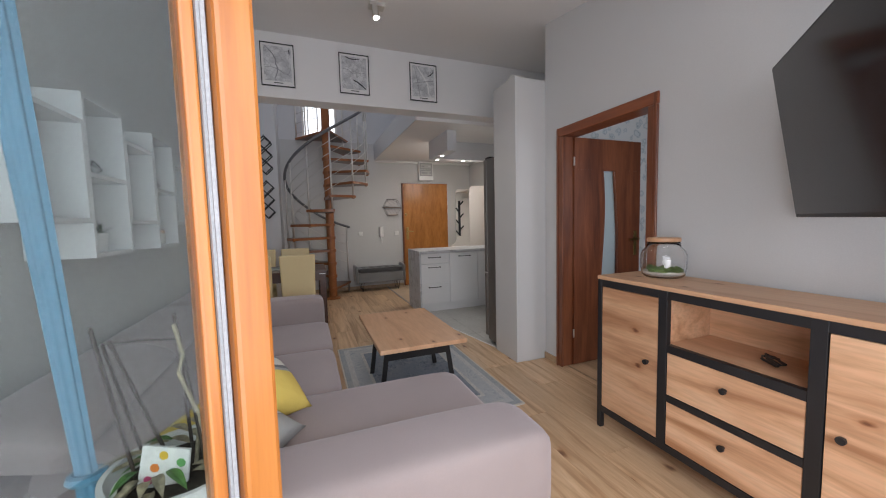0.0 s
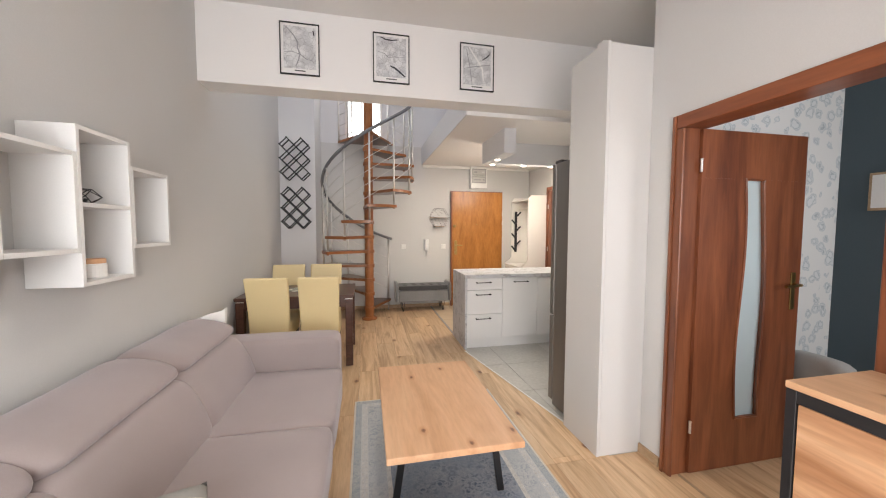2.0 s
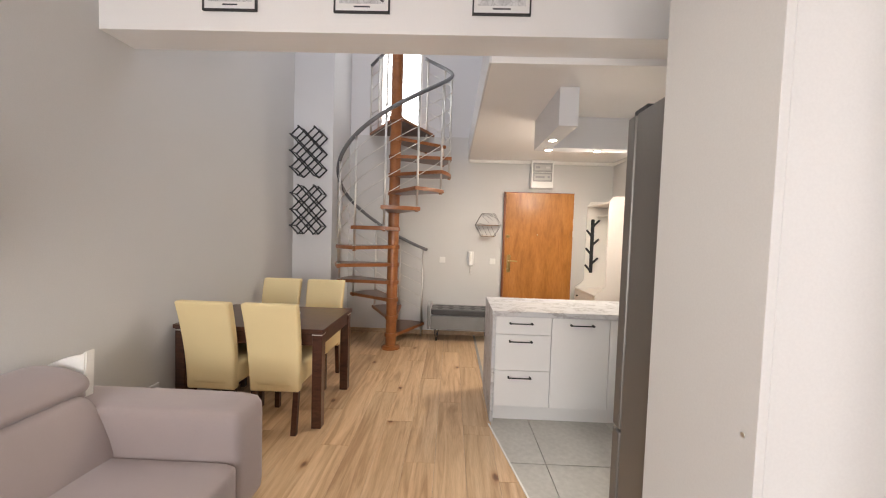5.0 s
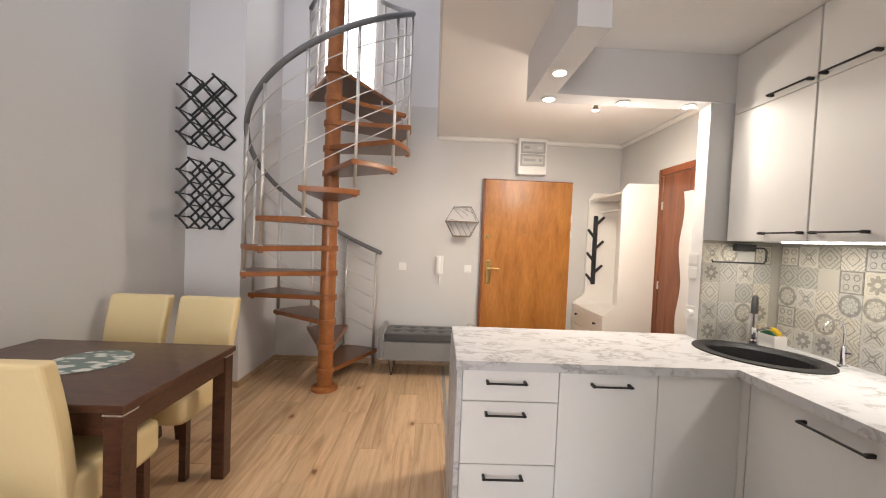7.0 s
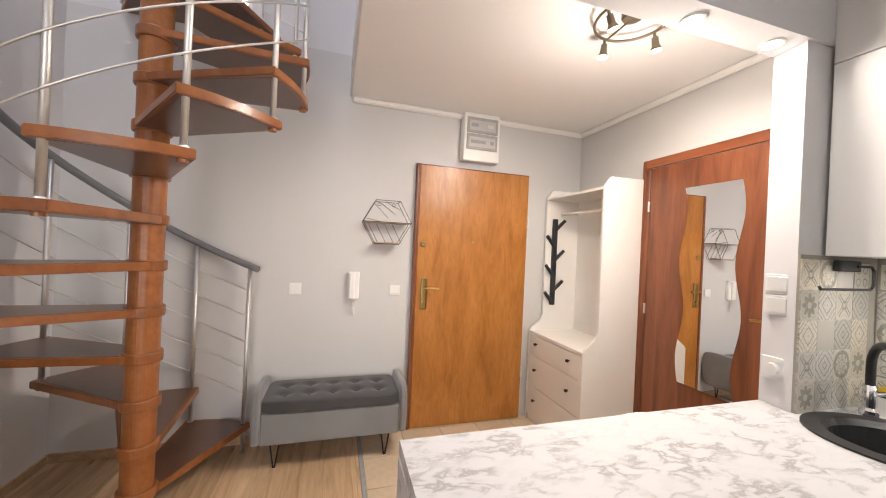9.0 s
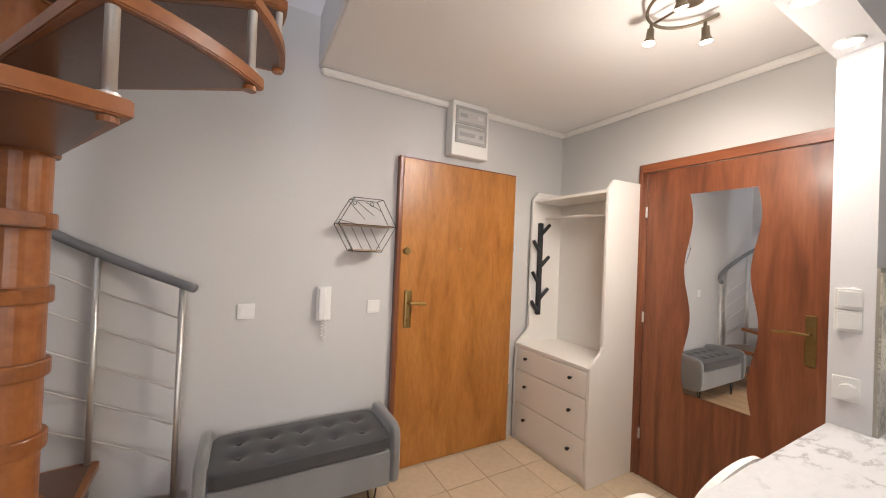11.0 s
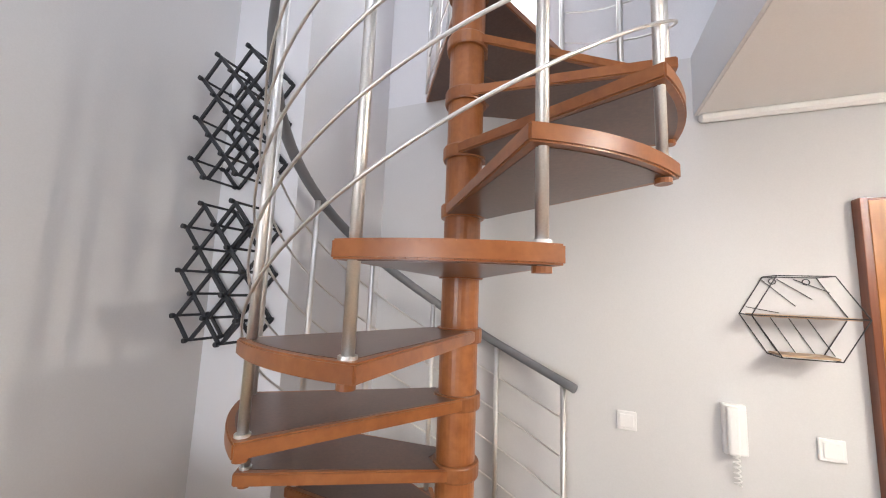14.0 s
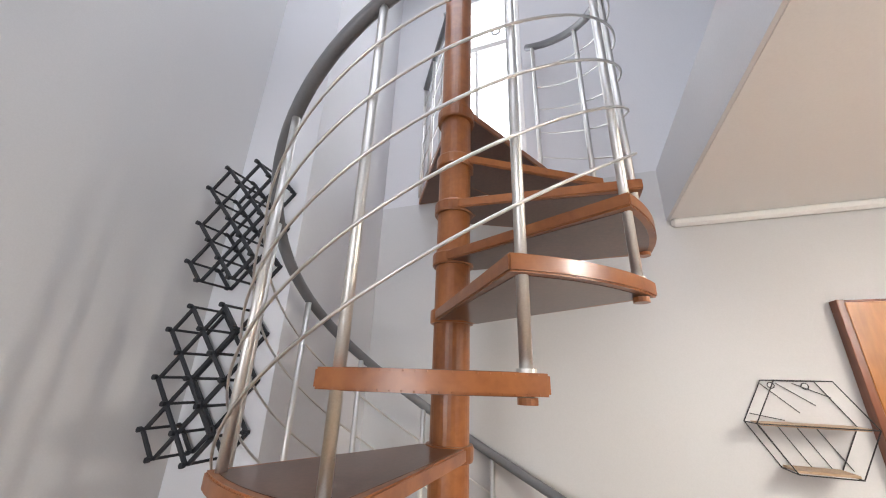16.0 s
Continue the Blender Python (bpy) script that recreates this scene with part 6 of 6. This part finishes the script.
# ---- balcony door ----
SWD, SHT, SANG = 0.80, 2.15, 28
sash = thing("balcony_door", (-0.07 - SWD * math.cos(radians(SANG)), 0.585 - SWD * math.sin(radians(SANG)), 0), SANG, "open orange wooden balcony door with double glazing", "door")
for x0, x1 in ((0.0, 0.085), (SWD - 0.079, SWD - 0.0615)):
    part("stile", box((x0, -0.012, 0.03), (x1, 0.034, SHT), 0.004, 2), M_PINE, sash)
part("stile_lip", box((SWD - 0.05, -0.042, 0.02), (SWD, 0.034, SHT + 0.01), 0.007, 2), M_PINE, sash)
part("gasket", box((SWD - 0.0612, -0.020, 0.03), (SWD - 0.0505, 0.030, SHT), 0.003), M_GASKET, sash, "grey rubber gasket")
part("hardware_strip", box((SWD - 0.0585, -0.0235, 0.03), (SWD - 0.0535, -0.0205, SHT)), M_GASKET, sash)
for z0, z1 in ((0.03, 0.13), (SHT - 0.085, SHT)):
    part("rail", box((0.0855, -0.012, z0), (SWD - 0.0795, 0.034, z1), 0.004, 2), M_PINE, sash)
ob = part("glass_pane", box((0.08, 0.006, 0.125), (SWD - 0.075, 0.012, SHT - 0.08)), M_PANE, sash)
ob.visible_shadow = False
# curtain tied back
M_CURT = mat("light_blue_curtain", (0.13, 0.30, 0.43), 0.9, var=0.1, scale=5, fine=220, bump=0.3, sheen=0.3)
bm = bmesh.new()
rows_ = []
for k in range(33):
    z = 2.40 - 2.3 * k / 32
    w = 0.016 + 0.010 * (z - 0.72) if z > 0.72 else 0.016 + 0.09 * (0.72 - z)
    row = []
    for i in range(41):
        u = 2 * math.pi * i / 40
        row.append(bm.verts.new((-0.48 - 0.065 * (z - 0.72) + w * math.cos(u) * (1 + 0.22 * math.cos(7 * u)), 0.98 + 0.7 * w * math.sin(u) * (1 + 0.22 * math.cos(7 * u)), z)))
    rows_.append(row)
for r0, r1 in zip(rows_, rows_[1:]):
    for i in range(40):
        bm.faces.new((r0[i], r1[i], r1[i + 1], r0[i + 1]))
curtain = thing("curtain", (0, 0, 0), 0, "light blue curtain tied back beside the balcony door", "curtain")
part("drape", bm, M_CURT, curtain, smooth=True)
part("tieback", tube([(-0.48 + 0.026 * math.cos(u * 0.524), 0.98 + 0.02 * math.sin(u * 0.524), 0.72) for u in range(12)], 0.012, 8, closed=True), M_CURT, curtain)
# plant in a white pot
pl = thing("potted_plant", (-0.265, 0.87, 0.0), -21, "wilted plant with brown stakes in a white pot", "plant")
M_STAKE = mat("brown_plant_stake", (0.06, 0.045, 0.035), 0.8, var=0.2, bump=0.2)
M_DRY = mat("dry_leaf", (0.42, 0.36, 0.24), 0.8, var=0.3, scale=20, fine=80, bump=0.2)
M_LEAFG = mat("fresh_green_leaf", (0.10, 0.22, 0.05), 0.5, var=0.3, scale=20, fine=80, bump=0.1)
part("stand", lathe([(0.0, 0.0), (0.13, 0.0), (0.13, 0.02), (0.03, 0.03), (0.03, 0.58), (0.10, 0.59), (0.10, 0.605), (0.0, 0.605)], 24), M_TRIM, pl)
part("pot", lathe([(0.0, 0.606), (0.10, 0.606), (0.118, 0.65), (0.132, 0.752), (0.138, 0.758), (0.138, 0.778), (0.128, 0.778), (0.122, 0.752), (0.0, 0.745)], 36), M_TRIM, pl, "white ceramic pot")
part("soil", lathe([(0.0, 0.75), (0.1215, 0.75), (0.0, 0.765)], 24), mat("potting_soil", (0.05, 0.035, 0.025), 0.95, var=0.3, bump=0.8), pl)
for u0, v0, u1, v1, h in ((-0.10, 0.02, -0.175, 0.02, 1.02), (-0.08, -0.03, -0.145, -0.03, 1.068), (0.0, -0.02, -0.11, -0.03, 1.04), (-0.02, 0.05, -0.035, 0.05, 1.02), (0.045, 0.0, -0.015, 0.02, 1.08), (0.05, 0.05, 0.06, 0.07, 1.03)):
    part("stake", rod((u0, v0, 0.745), (u1, v1, h), 0.0035, n=8), M_STAKE, pl)
part("tie", tube([(-0.173, 0.02, 1.015), (-0.10, 0.03, 1.022), (-0.035, 0.05, 1.016)], 0.002, 6), M_STAKE, pl)
part("dry_stem", tube([(0.02, 0.0, 0.75), (0.03, 0.01, 0.86), (0.0, 0.0, 0.96), (0.012, 0.0, 1.0), (-0.01, 0.01, 1.06)], 0.004, 7), M_DRY, pl, "pale dry plant stem")


def leaf_mesh(bm, base, way, length, width):
    base, way = Vector(base), Vector(way).normalized()
    side = way.cross(Vector((0, 0, 1))).normalized()
    up = side.cross(way)
    prev = None
    for k in range(7):
        s = k / 6
        c = base + way * length * s + up * (-0.5 * length * s * s)
        w = width * math.sin(math.pi * min(1, 0.08 + s * 0.92)) * 0.5
        row = [bm.verts.new(c - side * w + up * w * 0.4), bm.verts.new(c), bm.verts.new(c + side * w + up * w * 0.4)]
        if prev:
            for i in range(2):
                bm.faces.new((prev[i], prev[i + 1], row[i + 1], row[i]))
        prev = row


bm, bm3 = bmesh.new(), bmesh.new()
for i in range(26):
    a = random.random() * 6.28
    leaf_mesh(bm if i % 5 else bm3, (0.075 * math.cos(a), 0.075 * math.sin(a), 0.755 + 0.05 * random.random()), (math.cos(a + 0.8), math.sin(a + 0.8), 0.25 + 0.4 * random.random()), 0.045 + 0.04 * random.random(), 0.02)
part("dry_leaves", bm, M_DRY, pl, "dry brown leaves")
part("green_leaves", bm3, M_LEAFG, pl, "green leaves")
M_TAG = mat("flowery_plant_tag", (0.80, 0.78, 0.74), 0.6, var=0.1, bump=0)
tag = part("printed_bag", prism([(-0.05, 0.755), (0.05, 0.77), (0.06, 0.835), (-0.03, 0.845)], -0.065, -0.06, axis="y"), M_TAG, pl, "white bag with colourful flower print")
for x, z, c in ((-0.01, 0.80, (0.8, 0.25, 0.05)), (0.025, 0.79, (0.1, 0.35, 0.6)), (0.01, 0.825, (0.75, 0.5, 0.05)), (-0.025, 0.775, (0.6, 0.08, 0.2)), (0.042, 0.81, (0.15, 0.4, 0.12))):
    part("printed_flower", lathe([(0.0, 0.0), (0.009, 0.0), (0.009, 0.0012), (0.0, 0.0012)], 7), mat("flower_print", c, 0.6, var=0.1, bump=0), tag).matrix_local = pose(x, -0.0655, z, 90)

# ---- bedroom ----
def wallpaper():
    m = bpy.data.materials.new("pale_sketch_wallpaper")
    m.use_nodes = True
    nt = m.node_tree
    tc, vo, nz = nt.nodes.new("ShaderNodeTexCoord"), nt.nodes.new("ShaderNodeTexVoronoi"), nt.nodes.new("ShaderNodeTexNoise")
    nt.links.new(tc.outputs["Object"], nz.inputs["Vector"])
    nz.inputs["Scale"].default_value = 22
    mixv = nt.nodes.new("ShaderNodeMix")
    mixv.data_type = "RGBA"
    mixv.inputs["Factor"].default_value = 0.05
    nt.links.new(tc.outputs["Object"], mixv.inputs["A"])
    nt.links.new(nz.outputs["Color"], mixv.inputs["B"])
    nt.links.new(mixv.outputs["Result"], vo.inputs["Vector"])
    vo.inputs["Scale"].default_value = 13
    c = ramp_between(nt, vo.outputs["Distance"], [(0.22, (0.70, 0.74, 0.75)), (0.27, (0.36, 0.44, 0.47)), (0.32, (0.72, 0.75, 0.75)), (0.40, (0.50, 0.57, 0.60)), (0.44, (0.76, 0.78, 0.77))])
    b = nt.nodes["Principled BSDF"]
    nt.links.new(c, b.inputs["Base Color"])
    b.inputs["Roughness"].default_value = 0.85
    return m


structure("wall_bedroom_north", box((XR + T, 2.545, 0), (BEDX, 2.564, 2.6)), wallpaper(), "white wallpaper with faint blue sketches")
pic = thing("small_picture", (0, 0, 0), 0, "small white framed picture on the dark blue wall", "picture")
part("frame", box((BEDX - 0.02, 2.21, 1.51), (BEDX - 0.001, 2.39, 1.74), 0.002), M_BASE, pic)
part("print", box((BEDX - 0.0225, 2.225, 1.525), (BEDX - 0.0205, 2.375, 1.725)), M_MARGIN, pic)
bch = thing("armchair", (0, 0, 0), 0, "small grey armchair in the bedroom corner", "armchair")
M_PALEF = mat("pale_grey_chair_fabric", (0.42, 0.42, 0.41), 0.95, var=0.08, scale=5, fine=300, bump=0.3, sheen=0.2)
part("seat", cushion((0.30, 0.34, 0.14), 0.1, 8, 6, at=(3.10, 2.35, 0.38)), M_PALEF, bch, smooth=True)
part("backrest", cushion((0.10, 0.34, 0.46), 0.05, 8, 6, at=(2.97, 2.35, 0.40)), M_PALEF, bch, smooth=True)
for x in (2.98, 3.2):
    for y in (2.22, 2.48):
        part("leg", rod((x, y, 0.41), (x, y, 0.0), 0.015), M_WENGE, bch)

# ---- baseboards ----
def skirting(name, pts):
    bm = None
    for (x0, y0), (x1, y1) in zip(pts, pts[1:]):
        bm = bar((x0, y0, 0.028), (x1, y1, 0.028), 0.014, 0.056, bm=bm)
    structure(name, bm, M_BASE, "oak-coloured baseboard")


skirting("baseboard_west", [(west_x(0.0) + 0.008, 0.0), (west_x(6.24) + 0.008, 6.24)])
skirting("baseboard_pillar", [(-0.85, 6.242), (-0.377, 6.242), (-0.377, YF - 0.008), (FX0 - 0.01, YF - 0.008)])
skirting("baseboard_east", [(XR - 0.008, BD1 + 0.05), (XR - 0.008, 2.628)])
skirting("baseboard_east_near", [(XR - 0.008, -0.1), (XR - 0.008, BD0 - 0.05)])

# ---- boards and tiles ----
FLOOR = bpy.data.objects["floor"]


def clip(poly, a, b, c):
    """Keeps the side of a polygon where a*x + b*y <= c."""
    out = []
    for i, p in enumerate(poly):
        q = poly[(i + 1) % len(poly)]
        dp, dq = a * p[0] + b * p[1] - c, a * q[0] + b * q[1] - c
        if dp <= 0:
            out.append(p)
        if (dp < 0 < dq) or (dq < 0 < dp):
            s = dp / (dp - dq)
            out.append((p[0] + s * (q[0] - p[0]), p[1] + s * (q[1] - p[1])))
    return out


def area(poly):
    return abs(sum(p[0] * q[1] - q[0] * p[1] for p, q in zip(poly, poly[1:] + poly[:1]))) / 2


def piece(name, poly, z0, z1, material, parent):
    """A board or tile with a small bevel, its origin at its centre."""
    if len(poly) < 3 or area(poly) < 0.0004:
        return
    cx, cy = sum(p[0] for p in poly) / len(poly), sum(p[1] for p in poly) / len(poly)
    e = 0.0012
    bm = bmesh.new()
    rows = []
    for z, k in ((z0, 0), (z1 - e, 0), (z1, e)):
        row = []
        for x, y in poly:
            d = math.hypot(x - cx, y - cy)
            f = 1 - k * 1.4 / max(d, 0.01)
            row.append(bm.verts.new(((x - cx) * f, (y - cy) * f, z)))
        rows.append(row)
    n = len(poly)
    for r0, r1 in zip(rows, rows[1:]):
        for i in range(n):
            bm.faces.new((r0[i], r0[(i + 1) % n], r1[(i + 1) % n], r1[i]))
    bm.faces.new(rows[-1])
    ob = part(name, bm, material, parent)
    ob.location = (cx, cy, 0)


PW, PL, GAP = 0.193, 1.29, 0.0006
rnd = random.Random(3)
k = 0
x = -1.10
while x < BEDX:
    y = -0.15 - PL * ((k * 0.37) % 1)
    while y < YF:
        r = [(x + GAP, y + GAP), (x + PW - GAP, y + GAP), (x + PW - GAP, y + PL - GAP), (x + GAP, y + PL - GAP)]
        r = clip(clip(r, 0, 1, YF - 0.002), 0, -1, 0.12)
        if r and x + PW > 1.40:
            # in front of the tiles, along the slanting joint, beside the hall tiles
            piece("plank", clip(clip(r, 0, 1, 2.628), 1, 0, BEDX - 0.01), -0.012, 0.0, M_OAKF, FLOOR)
            piece("plank", clip(clip(clip(r, 0, 1, 4.56), 0, -1, -2.6285), 1.51, 0.28, 1.51 * 1.70 + 0.28 * 3.03), -0.012, 0.0, M_OAKF, FLOOR) if x < 1.99 else None
            piece("plank", clip(clip(r, 0, -1, -4.5605), 1, 0, 1.43), -0.012, 0.0, M_OAKF, FLOOR)
        elif r:
            piece("plank", r, -0.012, 0.0, M_OAKF, FLOOR)
        y += PL
    x += PW
    k += 1
TILE = 0.5955
for i in range(-1, 4):
    for j in range(0, 6):
        x0, y0 = 1.13 + i * 0.6, 2.63 + j * 0.6 - 0.28
        r = [(x0, y0), (x0 + TILE, y0), (x0 + TILE, y0 + TILE), (x0, y0 + TILE)]
        r = clip(clip(clip(clip(r, -1.51, -0.28, -(1.51 * 1.708 + 0.28 * 3.03)), 1, 0, XK), 0, -1, -2.63), 0, 1, 5.10)
        r = clip(r, -1, 0, -1.40) if r else r
        piece("floor_tile", r, -0.012, -0.001, M_GTILE, FLOOR)
structure("trim_joint", bar((1.704, 3.03, 0.0015), (1.412, 4.60, 0.0015), 0.012, 0.005), M_TRIM, "thin pale joint strip between boards and tiles")
structure("trim_hall_joint", box((1.432, 5.12, -0.003), (1.458, YF - 0.016, 0.004), 0.001), M_GASKET, "grey joint strip between boards and hall tiles")
for i in range(7):
    for j in range(7):
        x0, y0 = 1.46 + i * 0.302, 5.105 + j * 0.302
        r = [(x0, y0), (x0 + 0.299, y0), (x0 + 0.299, y0 + 0.299), (x0, y0 + 0.299)]
        piece("floor_tile", clip(clip(r, 1, 0, XK), 0, 1, YF), -0.012, -0.001, M_BTILE, FLOOR)


# patterned wall tiles
def tile_material(kind):
    m = bpy.data.materials.new("patterned_tile_" + "abcdefg"[kind])
    m.use_nodes = True
    nt = m.node_tree
    b = nt.nodes["Principled BSDF"]

    def op(what, a, c=None):
        n = nt.nodes.new("ShaderNodeMath")
        n.operation = what
        for i, v in enumerate((a, c)):
            if v is None:
                continue
            if isinstance(v, (int, float)):
                n.inputs[i].default_value = v
            else:
                nt.links.new(v, n.inputs[i])
        return n.outputs[0]
    tc, sp = nt.nodes.new("ShaderNodeTexCoord"), nt.nodes.new("ShaderNodeSeparateXYZ")
    nt.links.new(tc.outputs["Object"], sp.inputs[0])
    u, v = op("MULTIPLY", sp.outputs["X"], 20.0), op("MULTIPLY", sp.outputs["Y"], 20.0)
    au, av = op("ABSOLUTE", u), op("ABSOLUTE", v)
    r = op("SQRT", op("ADD", op("MULTIPLY", u, u), op("MULTIPLY", v, v)))
    th = op("ARCTAN2", v, u)
    if kind == 0:      # eight-petal flower in a ring
        f = op("SUBTRACT", r, op("ADD", 0.45, op("MULTIPLY", op("COSINE", op("MULTIPLY", th, 8.0)), 0.2)))
        g = op("SUBTRACT", op("ABSOLUTE", op("SUBTRACT", r, 0.82)), 0.07)
        d = op("MINIMUM", op("ABSOLUTE", f), op("MAXIMUM", g, 0.0))
        ink = op("LESS_THAN", d, 0.055)
    elif kind == 1:    # nested diamonds
        s = op("ADD", au, av)
        ink = op("LESS_THAN", op("ABSOLUTE", op("SUBTRACT", op("FRACT", op("MULTIPLY", s, 2.1)), 0.5)), 0.11)
    elif kind == 2:    # four rings in a frame
        uu, vv = op("SUBTRACT", au, 0.42), op("SUBTRACT", av, 0.42)
        rr = op("SQRT", op("ADD", op("MULTIPLY", uu, uu), op("MULTIPLY", vv, vv)))
        ring = op("LESS_THAN", op("ABSOLUTE", op("SUBTRACT", rr, 0.24)), 0.05)
        edge = op("GREATER_THAN", op("MAXIMUM", au, av), 0.86)
        ink = op("MAXIMUM", ring, edge)
    elif kind == 3:    # star
        ink = op("LESS_THAN", r, op("ADD", 0.45, op("MULTIPLY", op("ABSOLUTE", op("COSINE", op("MULTIPLY", th, 4.0))), 0.35)))
        ink = op("SUBTRACT", ink, op("LESS_THAN", r, 0.22))
    elif kind == 5:    # plain worn tile
        ink = op("LESS_THAN", r, 0.0)
    elif kind == 6:    # crossed leaves round a rosette
        arm = op("MINIMUM", op("ABSOLUTE", op("SUBTRACT", au, av)), op("ADD", op("MULTIPLY", r, 0.25), 0.35))
        ink = op("MULTIPLY", op("LESS_THAN", op("ABSOLUTE", op("SUBTRACT", arm, 0.14)), 0.06), op("LESS_THAN", r, 0.95))
        ink = op("MAXIMUM", ink, op("LESS_THAN", op("ABSOLUTE", op("SUBTRACT", r, 0.24)), 0.06))
    else:              # lattice of leaves
        ink = op("LESS_THAN", op("ABSOLUTE", op("SINE", op("MULTIPLY", op("ADD", op("MULTIPLY", au, av), op("MULTIPLY", r, 0.8)), 7.0))), 0.35)
    nz = nt.nodes.new("ShaderNodeTexNoise")
    nz.inputs["Scale"].default_value, nz.inputs["Detail"].default_value = 45, 4
    nt.links.new(tc.outputs["Object"], nz.inputs["Vector"])
    n2 = nt.nodes.new("ShaderNodeTexNoise")
    n2.inputs["Scale"].default_value, n2.inputs["Detail"].default_value = 110, 3
    nt.links.new(tc.outputs["Object"], n2.inputs["Vector"])
    # a finer line drawn round the motif, both worn away in patches
    line = op("LESS_THAN", op("ABSOLUTE", op("SUBTRACT", op("FRACT", op("MULTIPLY", op("ADD", r, op("MULTIPLY", op("COSINE", op("MULTIPLY", th, 4.0)), 0.18)), 3.1)), 0.5)), 0.13)
    both = op("MAXIMUM", ink, op("MULTIPLY", line, 0.0 if kind == 5 else 0.4))
    wear = op("MULTIPLY", both, op("ADD", 0.05, op("MULTIPLY", op("ADD", nz.outputs["Fac"], n2.outputs["Fac"]), 0.85)))
    mix = nt.nodes.new("ShaderNodeMix")
    mix.data_type = "RGBA"
    nt.links.new(wear, mix.inputs["Factor"])
    tone = [tuple(0.83 * c for c in t) for t in ((0.62, 0.59, 0.51), (0.59, 0.56, 0.48), (0.63, 0.60, 0.52), (0.57, 0.54, 0.47), (0.59, 0.56, 0.49), (0.53, 0.505, 0.44), (0.62, 0.59, 0.52))][kind]
    mix.inputs["A"].default_value, mix.inputs["B"].default_value = (*tone, 1), (0.23, 0.22, 0.19, 1)
    info, hv = nt.nodes.new("ShaderNodeObjectInfo"), nt.nodes.new("ShaderNodeHueSaturation")
    nt.links.new(op("ADD", 0.82, op("MULTIPLY", info.outputs["Random"], 0.34)), hv.inputs["Value"])
    nt.links.new(op("ADD", 0.5, op("MULTIPLY", op("FRACT", op("MULTIPLY", info.outputs["Random"], 7.3)), 0.9)), hv.inputs["Saturation"])
    nt.links.new(mix.outputs["Result"], hv.inputs["Color"])
    nt.links.new(hv.outputs[0], b.inputs["Base Color"])
    b.inputs["Roughness"].default_value = 0.4
    return m


TILEM = [tile_material(i) for i in range(7)]
splash = thing("backsplash", (0, 0, 0), 0, "grey beige patchwork patterned wall tiles", "backsplash", kind="structure")
part("grout", box((2.838, 5.1115, CT + 0.001), (XK - 0.009, 5.1195, 1.44)), M_SPLASH, splash)
part("grout_side", box((XK - 0.0085, 3.69, CT + 0.001), (XK - 0.0005, 5.111, 1.44)), M_SPLASH, splash)
meshes = []
for i in range(7):
    me = bpy.data.meshes.new("wall_tile")
    bm = box((-0.0495, -0.0495, 0.0), (0.0495, 0.0495, 0.006), 0.0008)
    bmesh.ops.recalc_face_normals(bm, faces=bm.faces[:])
    bm.to_mesh(me)
    bm.free()
    me.materials.append(TILEM[i])
    meshes.append(me)
rnd = random.Random(11)
for j in range(5):
    for i in range(4):
        ob = new("wall_tile", meshes[rnd.randrange(7)])
        ob.parent = splash
        ob.matrix_local = pose(2.888 + i * 0.1, 5.112, CT + 0.055 + 0.112 * j, 90, 0, 0) @ Matrix.Diagonal((0.995, 1.13, 1, 1))
    for i in range(13):
        ob = new("wall_tile", meshes[rnd.randrange(7)])
        ob.parent = splash
        ob.matrix_local = pose(XK - 0.0085, 5.055 - i * 0.1, CT + 0.055 + 0.112 * j, 90, 0, -90) @ Matrix.Diagonal((0.995, 1.13, 1, 1))
